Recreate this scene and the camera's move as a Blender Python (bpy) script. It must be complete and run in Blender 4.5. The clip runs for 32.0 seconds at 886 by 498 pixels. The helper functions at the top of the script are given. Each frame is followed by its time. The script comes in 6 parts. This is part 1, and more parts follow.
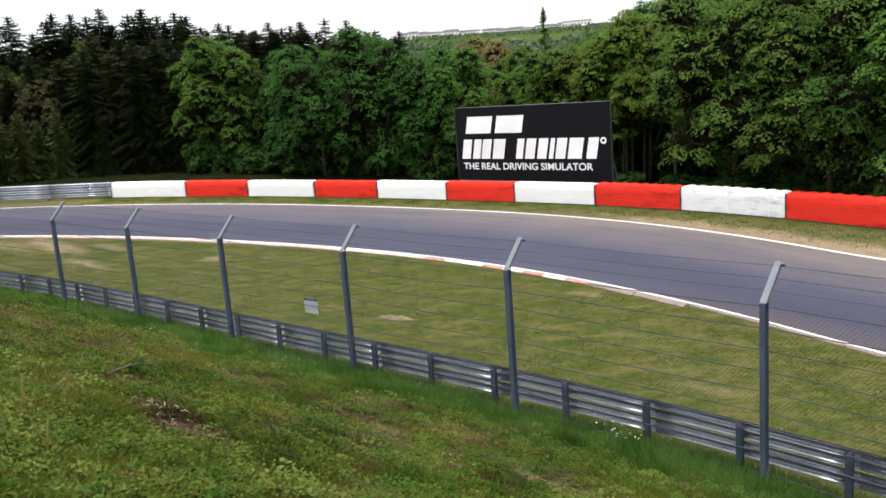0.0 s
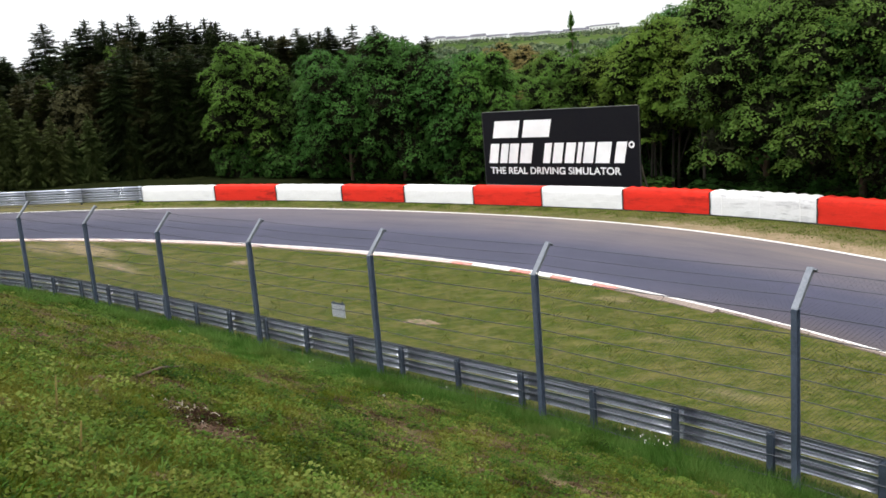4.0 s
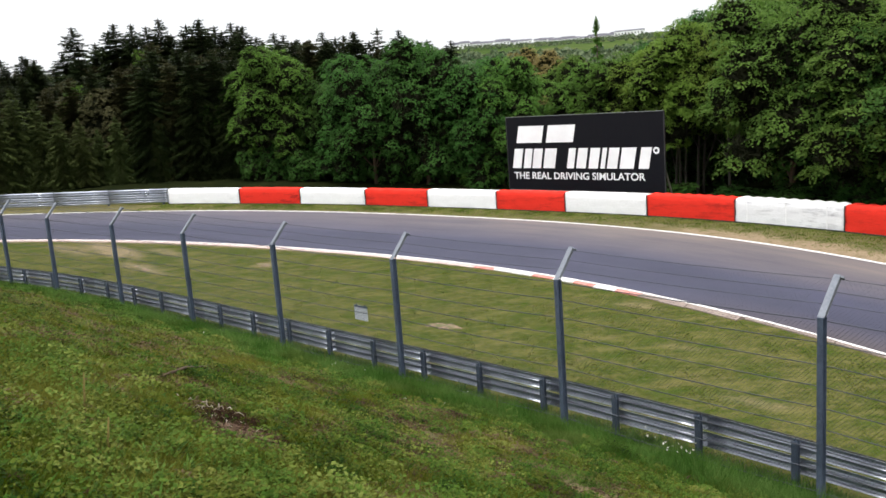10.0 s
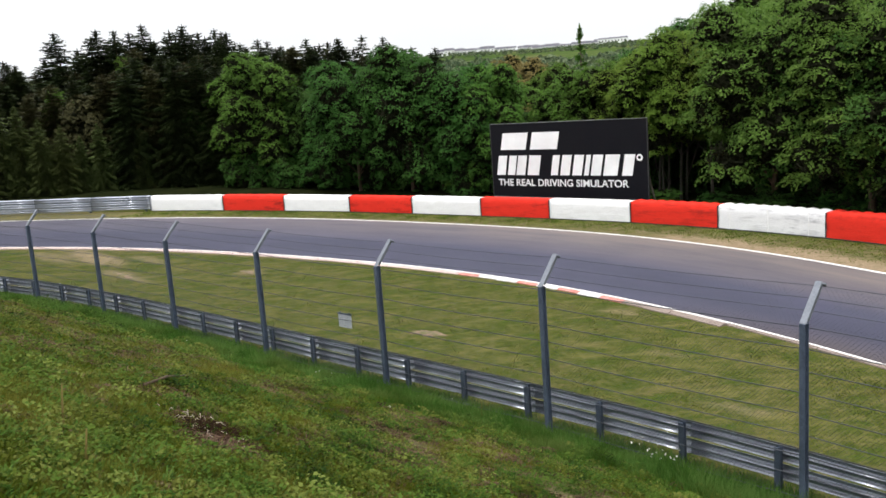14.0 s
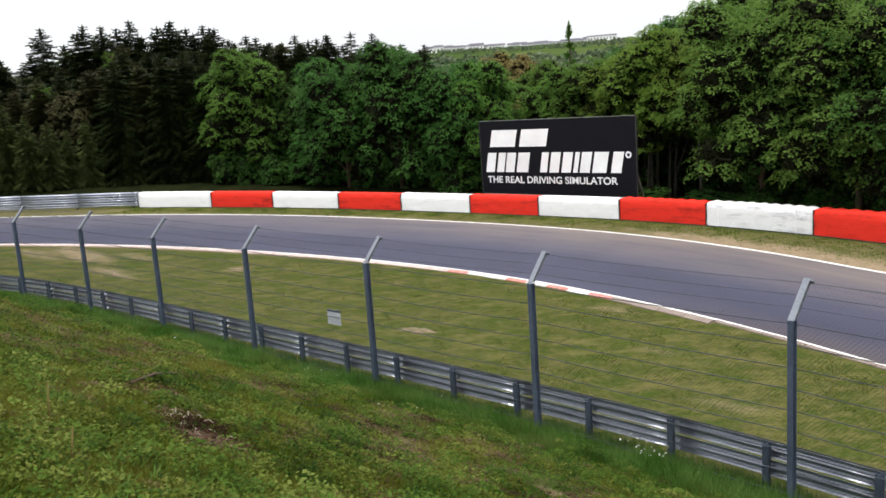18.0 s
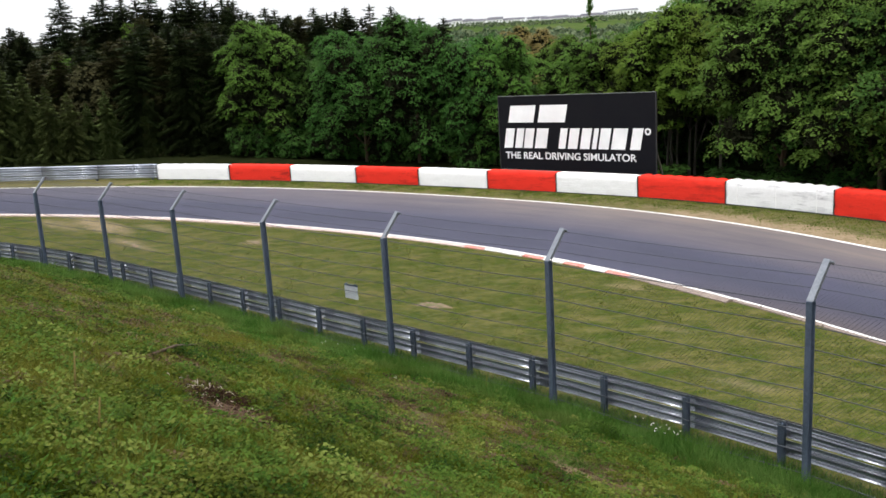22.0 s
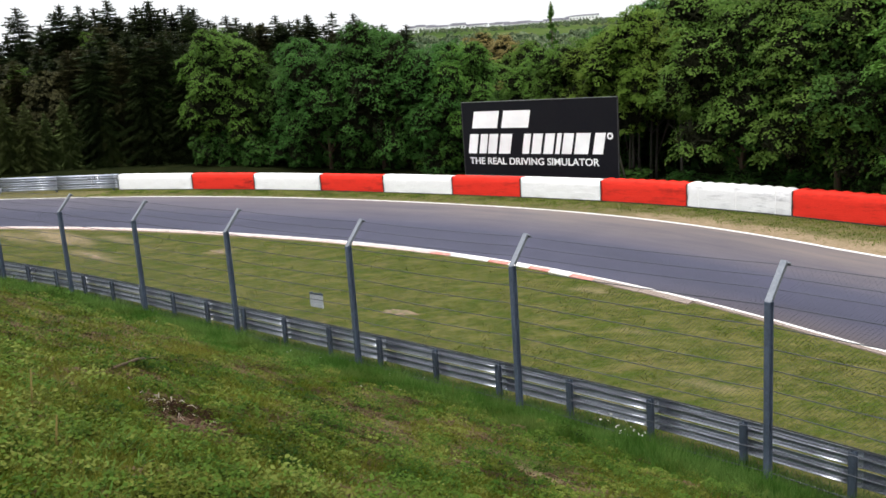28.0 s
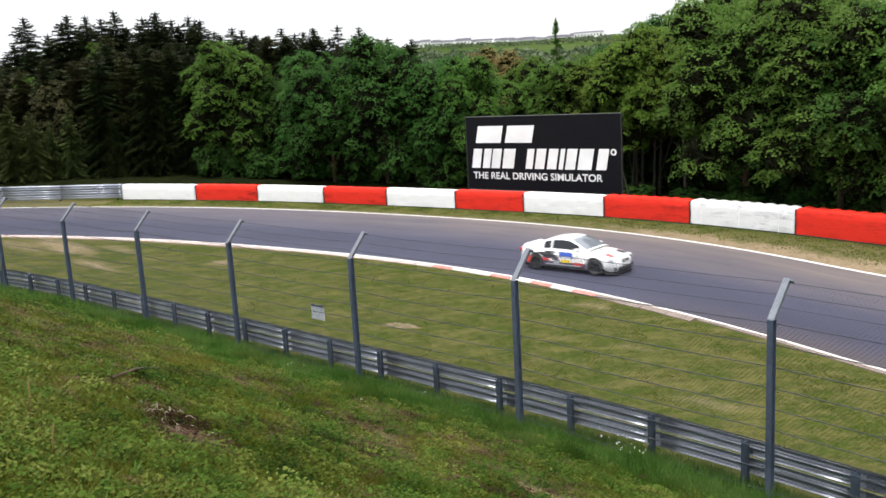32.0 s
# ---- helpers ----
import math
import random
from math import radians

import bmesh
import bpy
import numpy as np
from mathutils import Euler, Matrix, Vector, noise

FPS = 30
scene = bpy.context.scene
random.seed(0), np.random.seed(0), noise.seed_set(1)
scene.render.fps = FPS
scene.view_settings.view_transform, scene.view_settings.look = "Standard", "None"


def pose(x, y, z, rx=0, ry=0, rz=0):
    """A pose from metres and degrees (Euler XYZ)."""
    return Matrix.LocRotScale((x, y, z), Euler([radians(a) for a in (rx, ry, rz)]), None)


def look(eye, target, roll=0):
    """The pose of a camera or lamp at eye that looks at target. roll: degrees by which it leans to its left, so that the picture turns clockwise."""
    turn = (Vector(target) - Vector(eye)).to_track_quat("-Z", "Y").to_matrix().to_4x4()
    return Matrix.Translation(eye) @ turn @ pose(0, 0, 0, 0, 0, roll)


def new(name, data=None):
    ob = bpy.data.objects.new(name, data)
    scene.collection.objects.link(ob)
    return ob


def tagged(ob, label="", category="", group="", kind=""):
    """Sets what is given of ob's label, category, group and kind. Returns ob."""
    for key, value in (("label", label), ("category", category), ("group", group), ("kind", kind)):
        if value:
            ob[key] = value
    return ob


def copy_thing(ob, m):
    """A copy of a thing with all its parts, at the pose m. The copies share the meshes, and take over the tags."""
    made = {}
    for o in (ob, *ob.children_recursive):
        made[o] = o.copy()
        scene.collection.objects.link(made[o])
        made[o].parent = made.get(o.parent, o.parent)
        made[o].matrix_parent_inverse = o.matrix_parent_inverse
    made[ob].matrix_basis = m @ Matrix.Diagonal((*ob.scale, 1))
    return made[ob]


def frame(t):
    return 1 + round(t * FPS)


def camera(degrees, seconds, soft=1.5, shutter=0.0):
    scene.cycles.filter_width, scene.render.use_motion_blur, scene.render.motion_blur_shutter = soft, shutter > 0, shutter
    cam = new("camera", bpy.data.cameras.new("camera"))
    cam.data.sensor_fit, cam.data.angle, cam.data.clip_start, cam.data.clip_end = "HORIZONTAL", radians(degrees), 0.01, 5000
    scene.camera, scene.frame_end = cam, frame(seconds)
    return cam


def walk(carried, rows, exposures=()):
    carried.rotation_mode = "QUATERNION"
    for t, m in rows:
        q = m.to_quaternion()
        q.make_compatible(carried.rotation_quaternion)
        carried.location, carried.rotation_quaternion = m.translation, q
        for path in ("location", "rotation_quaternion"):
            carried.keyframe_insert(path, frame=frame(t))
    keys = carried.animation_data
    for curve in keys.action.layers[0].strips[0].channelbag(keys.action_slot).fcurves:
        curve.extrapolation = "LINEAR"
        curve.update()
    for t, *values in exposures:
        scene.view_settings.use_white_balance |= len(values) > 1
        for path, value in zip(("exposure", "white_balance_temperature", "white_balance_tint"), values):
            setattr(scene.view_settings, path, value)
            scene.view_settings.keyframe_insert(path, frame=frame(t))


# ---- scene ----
# ---- camera: a hand-held camera on a grass bank above the track ----
cam = camera(54.5, 32.0, soft=1.6, shutter=0.12)
PATH = [
    (0, 0.035, 0.012, 7.602, -3.656, -11.189, -4.409),
    (0.5, 0.047, 0.014, 7.603, -3.424, -11.174, -4.451),
    (1, 0.045, 0.016, 7.601, -3.305, -10.921, -4.569),
    (1.5, 0.024, 0.021, 7.605, -3.257, -10.636, -4.397),
    (2, 0.045, -0.002, 7.612, -2.846, -10.547, -4.390),
    (2.5, 0.030, 0.008, 7.600, -2.865, -10.652, -4.276),
    (3, 0.041, 0.007, 7.597, -2.853, -10.862, -4.324),
    (3.5, 0.027, 0.006, 7.601, -2.310, -10.971, -4.413),
    (4, 0.021, 0.016, 7.605, -1.880, -10.765, -4.573),
    (4.5, 0.021, 0.013, 7.603, -1.806, -10.423, -4.524),
    (6.5, 0.018, 0.001, 7.605, -1.210, -10.423, -4.541),
    (7, 0.017, 0.015, 7.595, -0.900, -10.439, -4.517),
    (7.5, 0.016, 0.005, 7.601, -0.824, -10.469, -4.575),
    (8, 0.011, -0.002, 7.596, -0.576, -10.267, -4.565),
    (8.5, 0.009, 0.005, 7.601, -0.147, -10.340, -4.591),
    (9, -0.000, 0.000, 7.600, -0.000, -10.240, -4.520),
    (9.5, 0.018, 0.009, 7.601, -0.212, -10.193, -4.527),
    (10, 0.006, -0.000, 7.594, -0.389, -10.342, -4.295),
    (10.5, 0.011, 0.004, 7.591, -0.367, -10.336, -4.383),
    (11, 0.012, 0.005, 7.597, -0.544, -10.416, -4.390),
    (11.5, 0.012, 0.020, 7.601, -0.665, -10.471, -4.430),
    (12, 0.018, 0.010, 7.595, -1.015, -10.608, -4.394),
    (12.5, 0.003, 0.026, 7.585, -1.005, -10.495, -4.498),
    (13, 0.006, 0.031, 7.590, -1.111, -10.171, -4.455),
    (13.5, 0.014, 0.017, 7.601, -1.182, -10.019, -4.457),
    (14, 0.020, 0.026, 7.600, -1.457, -9.974, -4.194),
    (14.5, 0.008, 0.037, 7.582, -1.752, -9.883, -4.081),
    (16.5, 0.014, 0.033, 7.590, -2.127, -9.743, -3.943),
    (17, 0.021, 0.039, 7.599, -1.813, -9.667, -3.977),
    (17.5, 0.022, 0.039, 7.581, -2.095, -9.777, -3.953),
    (18, 0.014, 0.054, 7.591, -2.184, -10.216, -4.031),
    (18.5, 0.006, 0.056, 7.583, -2.154, -10.277, -3.989),
    (19, 0.013, 0.058, 7.576, -2.104, -10.506, -3.931),
    (19.5, 0.010, 0.045, 7.575, -2.211, -10.400, -3.827),
    (20, -0.013, 0.037, 7.588, -2.350, -10.410, -3.804),
    (20.5, -0.014, 0.028, 7.613, -2.287, -10.994, -4.064),
    (21, -0.044, 0.022, 7.614, -0.455, -11.182, -2.722),
    (21.5, -0.017, 0.045, 7.613, -0.767, -11.468, -3.068),
    (22, -0.019, 0.030, 7.616, -0.975, -11.808, -3.554),
    (22.5, -0.013, 0.057, 7.608, -1.210, -12.085, -3.312),
    (23, 0.003, 0.039, 7.606, -0.621, -12.235, -3.440),
    (23.5, -0.004, 0.027, 7.614, -0.694, -11.917, -3.653),
    (24, -0.010, 0.018, 7.594, -0.307, -11.835, -3.798),
    (24.5, -0.012, 0.022, 7.590, -1.172, -11.880, -3.857),
    (26.5, 0.038, 0.005, 7.634, -1.444, -11.937, -4.111),
    (27, 0.036, 0.027, 7.634, -2.299, -11.904, -4.152),
    (27.5, 0.048, 0.016, 7.636, -3.099, -11.555, -4.028),
    (28, 0.035, -0.013, 7.648, -3.253, -11.574, -4.020),
    (28.5, 0.038, -0.004, 7.639, -2.739, -11.326, -3.874),
    (29, 0.036, 0.003, 7.636, -2.929, -11.043, -3.720),
    (29.5, 0.024, 0.003, 7.644, -2.250, -11.002, -3.723),
    (30, 0.027, -0.002, 7.627, -2.141, -10.942, -3.650),
    (30.5, 0.028, -0.002, 7.632, -2.396, -11.073, -3.473),
    (31, 0.024, -0.026, 7.623, -2.723, -10.862, -3.510),
    (31.5, 0.024, -0.018, 7.634, -2.990, -10.865, -3.390),
    (32, 0.039, 0.012, 7.629, -3.152, -10.622, -3.314),
]
walk(cam, [(t, pose(x, y, z, 90 + pitch, 0, yaw) @ pose(0, 0, 0, 0, 0, roll)) for t, x, y, z, yaw, pitch, roll in PATH],
     [(0.0, 0.31), (11.0, 0.32), (13.0, 0.21), (17.0, 0.23), (19.0, 0.19), (21.0, 0.21), (23.0, 0.27), (27.0, 0.28), (29.0, 0.32), (32.0, 0.32)])

# ---- light: a bright overcast afternoon ----
SUN_AZ, SUN_EL = 205.0, 74.0          # degrees, compass-wise from +y towards +x
world = bpy.data.worlds.new("sky")
scene.world = world
world.use_nodes = True
wn, wl = world.node_tree.nodes, world.node_tree.links
wn.clear()
sky = wn.new("ShaderNodeTexSky")
sky.sky_type = "NISHITA"
sky.sun_disc = False
sky.sun_elevation, sky.sun_rotation = radians(SUN_EL), radians(SUN_AZ)
sky.air_density, sky.dust_density = 1.0, 4.0
veil = wn.new("ShaderNodeMix")
veil.data_type = "RGBA"
veil.inputs[0].default_value = 0.86
cloud = wn.new("ShaderNodeTexNoise")
cloud.inputs["Scale"].default_value = 2.2
cloud.inputs["Detail"].default_value = 5
cramp = wn.new("ShaderNodeValToRGB")
cramp.color_ramp.elements[0].position, cramp.color_ramp.elements[0].color = 0.3, (9.9, 10.1, 10.4, 1)
cramp.color_ramp.elements[1].position, cramp.color_ramp.elements[1].color = 0.75, (11.6, 11.8, 12.0, 1)
wl.new(cloud.outputs["Fac"], cramp.inputs[0])
# an overcast sky is about three times brighter overhead than at the horizon
wtc = wn.new("ShaderNodeTexCoord")
wsep = wn.new("ShaderNodeSeparateXYZ")
wl.new(wtc.outputs["Generated"], wsep.inputs[0])
height = wn.new("ShaderNodeMapRange")
height.inputs["To Min"].default_value, height.inputs["To Max"].default_value = 0.84, 1.72
wl.new(wsep.outputs[2], height.inputs["Value"])
# and brighter on the side where the sun stands behind the cloud
saz, sel = radians(SUN_AZ), radians(SUN_EL)
sunward = Vector((math.sin(saz) * math.cos(sel), math.cos(saz) * math.cos(sel), math.sin(sel)))
toward = wn.new("ShaderNodeVectorMath")
toward.operation = "DOT_PRODUCT"
toward.inputs[1].default_value = sunward
wl.new(wtc.outputs["Generated"], toward.inputs[0])
glow = wn.new("ShaderNodeMapRange")
glow.inputs["From Min"].default_value, glow.inputs["To Min"].default_value, glow.inputs["To Max"].default_value = -0.7, 0.9, 1.05
wl.new(toward.outputs["Value"], glow.inputs["Value"])
both = wn.new("ShaderNodeMath")
both.operation = "MULTIPLY"
wl.new(height.outputs[0], both.inputs[0])
wl.new(glow.outputs[0], both.inputs[1])
graded = wn.new("ShaderNodeVectorMath")
graded.operation = "SCALE"
wl.new(sky.outputs[0], veil.inputs[6])
wl.new(cramp.outputs[0], veil.inputs[7])
bg = wn.new("ShaderNodeBackground")
bg.inputs[1].default_value = 0.11
wl.new(veil.outputs[2], graded.inputs[0])
wl.new(both.outputs[0], graded.inputs["Scale"])
wl.new(graded.outputs[0], bg.inputs[0])
wo = wn.new("ShaderNodeOutputWorld")
wl.new(bg.outputs[0], wo.inputs[0])
sun = new("sun", bpy.data.lights.new("sun", "SUN"))
sun.data.energy, sun.data.angle, sun.data.color = 2.2, radians(15), (1.0, 0.96, 0.9)
sun.matrix_world = look((0, 0, 60), Vector((0, 0, 60)) - sunward * 10)


# ---- materials ----
def nodes_of(name):
    m = bpy.data.materials.new(name)
    m.use_nodes = True
    nt = m.node_tree
    return m, nt.nodes, nt.links, nt.nodes["Principled BSDF"]


def coords(n, l, scale=1.0, kind="Object"):
    tc = n.new("ShaderNodeTexCoord")
    if scale == 1.0:
        return tc.outputs[kind]
    mp = n.new("ShaderNodeMapping")
    mp.inputs["Scale"].default_value = (scale,) * 3 if not isinstance(scale, tuple) else scale
    l.new(tc.outputs[kind], mp.inputs[0])
    return mp.outputs[0]


def noise_tex(n, l, co, scale, detail=4, rough=0.6):
    t = n.new("ShaderNodeTexNoise")
    t.inputs["Scale"].default_value, t.inputs["Detail"].default_value, t.inputs["Roughness"].default_value = scale, detail, rough
    if co is not None:
        l.new(co, t.inputs["Vector"])
    return t.outputs["Fac"]


def ramp(n, l, fac, *stops):
    r = n.new("ShaderNodeValToRGB")
    e = r.color_ramp.elements
    while len(e) < len(stops):
        e.new(0.5)
    for el, (p, c) in zip(e, stops):
        el.position = p
        el.color = (*c, 1) if isinstance(c, tuple) else (c, c, c, 1)
    l.new(fac, r.inputs[0])
    return r.outputs[0]


def blend(n, l, fac, a, b, mode="MIX"):
    m = n.new("ShaderNodeMix")
    m.data_type, m.blend_type = "RGBA", mode
    for sock, val in ((m.inputs[0], fac), (m.inputs[6], a), (m.inputs[7], b)):
        if isinstance(val, (int, float)):
            sock.default_value = val
        elif isinstance(val, tuple):
            sock.default_value = (*val, 1)
        else:
            l.new(val, sock)
    return m.outputs[2]


def bump(n, l, p, height, strength=0.3, dist=0.02):
    b = n.new("ShaderNodeBump")
    b.inputs["Strength"].default_value, b.inputs["Distance"].default_value = strength, dist
    l.new(height, b.inputs["Height"])
    l.new(b.outputs[0], p.inputs["Normal"])


def attr(n, name):
    a = n.new("ShaderNodeAttribute")
    a.attribute_name = name
    return a.outputs["Fac"]


def surface(name, a, b, scale=3.0, rough=0.6, metal=0.0, fine=40.0, relief=0.15, spec=0.5, dirt=None, dirt_scale=1.0, dirt_at=(0.5, 0.75), kind="Object"):
    """Two tones mixed by coarse and fine noise, with stains and fine relief."""
    m, n, l, p = nodes_of(name)
    co = coords(n, l, 1.0, kind)
    f1, f2 = noise_tex(n, l, co, scale, 5), noise_tex(n, l, co, fine, 3)
    col = blend(n, l, ramp(n, l, f1, (0.32, 0.0), (0.68, 1.0)), a, b)
    col = blend(n, l, 0.35, col, ramp(n, l, f2, (0.3, tuple(0.7 * c for c in a)), (0.7, tuple(min(1, 1.25 * c) for c in b))))
    if dirt:
        col = blend(n, l, ramp(n, l, noise_tex(n, l, co, dirt_scale, 6, 0.7), (dirt_at[0], 0.0), (dirt_at[1], 0.85)), col, dirt)
    l.new(col, p.inputs["Base Color"])
    l.new(ramp(n, l, f1, (0.2, max(0.02, rough - 0.12)), (0.8, min(1, rough + 0.12))), p.inputs["Roughness"])
    p.inputs["Metallic"].default_value = metal
    p.inputs["Specular IOR Level"].default_value = spec
    if relief:
        bump(n, l, p, f2, relief)
    return m


def leafy(name, dark, mid, light, trans=0.12, rough=0.55):
    """Leaves and blades, each piece with a tone of its own, over clumps that noise colours as lit or shaded."""
    m, n, l, p = nodes_of(name)
    g = n.new("ShaderNodeNewGeometry")
    # clump noise from dark to light, shading painted into the leaf colour
    clump = n.new("ShaderNodeMath")
    clump.operation = "MULTIPLY_ADD"
    clump.inputs[1].default_value, clump.inputs[2].default_value = 1.9, -0.46
    l.new(noise_tex(n, l, coords(n, l), 0.8, 3), clump.inputs[0])
    big = clump.outputs[0]
    rnd = n.new("ShaderNodeMath")
    rnd.operation = "MULTIPLY_ADD"
    rnd.inputs[1].default_value, rnd.inputs[2].default_value = 0.30, 0.04
    l.new(g.outputs["Random Per Island"], rnd.inputs[0])
    add = n.new("ShaderNodeMath")
    add.operation = "ADD"
    l.new(rnd.outputs[0], add.inputs[0])
    l.new(big, add.inputs[1])
    col = ramp(n, l, add.outputs[0], (0.39, dark), (0.61, mid), (0.84, light))
    oi = n.new("ShaderNodeObjectInfo")
    hs = n.new("ShaderNodeHueSaturation")
    l.new(ramp(n, l, oi.outputs["Random"], (0.0, 0.485), (1.0, 0.515)), hs.inputs["Hue"])
    l.new(ramp(n, l, oi.outputs["Random"], (0.0, 0.82), (1.0, 1.12)), hs.inputs["Value"])
    l.new(col, hs.inputs["Color"])
    l.new(hs.outputs[0], p.inputs["Base Color"])
    p.inputs["Roughness"].default_value = rough
    p.inputs["Specular IOR Level"].default_value = 0.02
    tr = n.new("ShaderNodeBsdfTranslucent")
    l.new(hs.outputs[0], tr.inputs[0])
    mx = n.new("ShaderNodeMixShader")
    mx.inputs[0].default_value = trans
    l.new(p.outputs[0], mx.inputs[1])
    l.new(tr.outputs[0], mx.inputs[2])
    l.new(mx.outputs[0], n["Material Output"].inputs[0])
    return m


def foliage(name, a, b, trans=0.10, rough=0.5):
    """Tree leaves and needles: two close tones mixed leaf by leaf and bough by bough."""
    m, n, l, p = nodes_of(name)
    g = n.new("ShaderNodeNewGeometry")
    fac = n.new("ShaderNodeMath")
    fac.operation = "MULTIPLY_ADD"
    fac.inputs[1].default_value = 0.5
    l.new(g.outputs["Random Per Island"], fac.inputs[0])
    l.new(ramp(n, l, noise_tex(n, l, coords(n, l), 0.55, 3), (0.35, 0.0), (0.65, 0.5)), fac.inputs[2])
    col = blend(n, l, fac.outputs[0], a, b)
    oi = n.new("ShaderNodeObjectInfo")
    hs = n.new("ShaderNodeHueSaturation")
    l.new(ramp(n, l, oi.outputs["Random"], (0.0, 0.488), (1.0, 0.512)), hs.inputs["Hue"])
    l.new(ramp(n, l, oi.outputs["Random"], (0.0, 0.86), (1.0, 1.12)), hs.inputs["Value"])
    l.new(col, hs.inputs["Color"])
    l.new(hs.outputs[0], p.inputs["Base Color"])
    p.inputs["Roughness"].default_value = rough
    p.inputs["Specular IOR Level"].default_value = 0.04
    tr = n.new("ShaderNodeBsdfTranslucent")
    l.new(hs.outputs[0], tr.inputs[0])
    mx = n.new("ShaderNodeMixShader")
    mx.inputs[0].default_value = trans
    l.new(p.outputs[0], mx.inputs[1])
    l.new(tr.outputs[0], mx.inputs[2])
    l.new(mx.outputs[0], n["Material Output"].inputs[0])
    return m


def ground_material():
    m, n, l, p = nodes_of("grass_ground")
    co = coords(n, l)
    big, mid, fine = noise_tex(n, l, co, 0.16, 5, 0.65), noise_tex(n, l, co, 0.9, 5, 0.7), noise_tex(n, l, co, 9.0, 5, 0.75)
    tuft, streak = noise_tex(n, l, co, 4.2, 3, 0.6), noise_tex(n, l, co, 2.2, 5, 0.7)
    mown = ramp(n, l, mid, (0.40, (0.028, 0.046, 0.007)), (0.48, (0.050, 0.066, 0.010)), (0.55, (0.070, 0.073, 0.017)), (0.63, (0.119, 0.091, 0.047)))
    mown = blend(n, l, ramp(n, l, big, (0.47, 0.0), (0.60, 0.6)), mown, (0.094, 0.079, 0.033))
    mown = blend(n, l, 0.5, mown, ramp(n, l, tuft, (0.40, (0.018, 0.035, 0.005)), (0.5, (0.055, 0.067, 0.012)), (0.60, (0.119, 0.106, 0.043))))
    mown = blend(n, l, 0.35, mown, ramp(n, l, fine, (0.40, (0.012, 0.025, 0.003)), (0.5, (0.053, 0.063, 0.012)), (0.60, (0.134, 0.118, 0.059))))
    mown = blend(n, l, ramp(n, l, streak, (0.55, 0.0), (0.66, 0.55)), mown, (0.026, 0.050, 0.007))
    mp = n.new("ShaderNodeMapping")
    mp.inputs["Rotation"].default_value = (0, 0, 0.82)
    mp.inputs["Scale"].default_value = (0.45, 1.0, 1.0)
    l.new(co, mp.inputs[0])
    lie = noise_tex(n, l, mp.outputs[0], 1.6, 5, 0.7)
    mown = blend(n, l, ramp(n, l, lie, (0.48, 0.0), (0.64, 0.5)), mown, (0.142, 0.128, 0.046))
    mown = blend(n, l, ramp(n, l, lie, (0.36, 0.5), (0.48, 0.0)), mown, (0.036, 0.066, 0.008))
    bank = ramp(n, l, mid, (0.38, (0.017, 0.027, 0.003)), (0.50, (0.040, 0.044, 0.008)), (0.62, (0.075, 0.044, 0.024)))
    bank = blend(n, l, 0.5, bank, ramp(n, l, fine, (0.40, (0.007, 0.012, 0.002)), (0.60, (0.075, 0.067, 0.020))))
    col = blend(n, l, attr(n, "bank"), mown, bank)
    col = blend(n, l, attr(n, "lush"), col, ramp(n, l, fine, (0.3, (0.019, 0.048, 0.007)), (0.7, (0.049, 0.088, 0.017))))
    # woodland floor, taken near black so its colour carries the shade under the trees
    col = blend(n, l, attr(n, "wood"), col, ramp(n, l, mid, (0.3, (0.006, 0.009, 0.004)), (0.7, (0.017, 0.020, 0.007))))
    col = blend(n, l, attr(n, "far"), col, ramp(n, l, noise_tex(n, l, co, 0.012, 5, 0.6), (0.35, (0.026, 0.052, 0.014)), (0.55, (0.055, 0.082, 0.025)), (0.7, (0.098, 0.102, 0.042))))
    dm = n.new("ShaderNodeMath")
    dm.operation = "MULTIPLY"
    l.new(attr(n, "dirt"), dm.inputs[0])
    l.new(ramp(n, l, streak, (0.30, 0.3), (0.50, 1.0)), dm.inputs[1])
    col = blend(n, l, dm.outputs[0], col, ramp(n, l, fine, (0.3, (0.143, 0.106, 0.060)), (0.7, (0.340, 0.259, 0.178))))
    l.new(col, p.inputs["Base Color"])
    p.inputs["Roughness"].default_value = 1.0
    p.inputs["Specular IOR Level"].default_value = 0.0
    bump(n, l, p, fine, 0.5, 0.04)
    return m


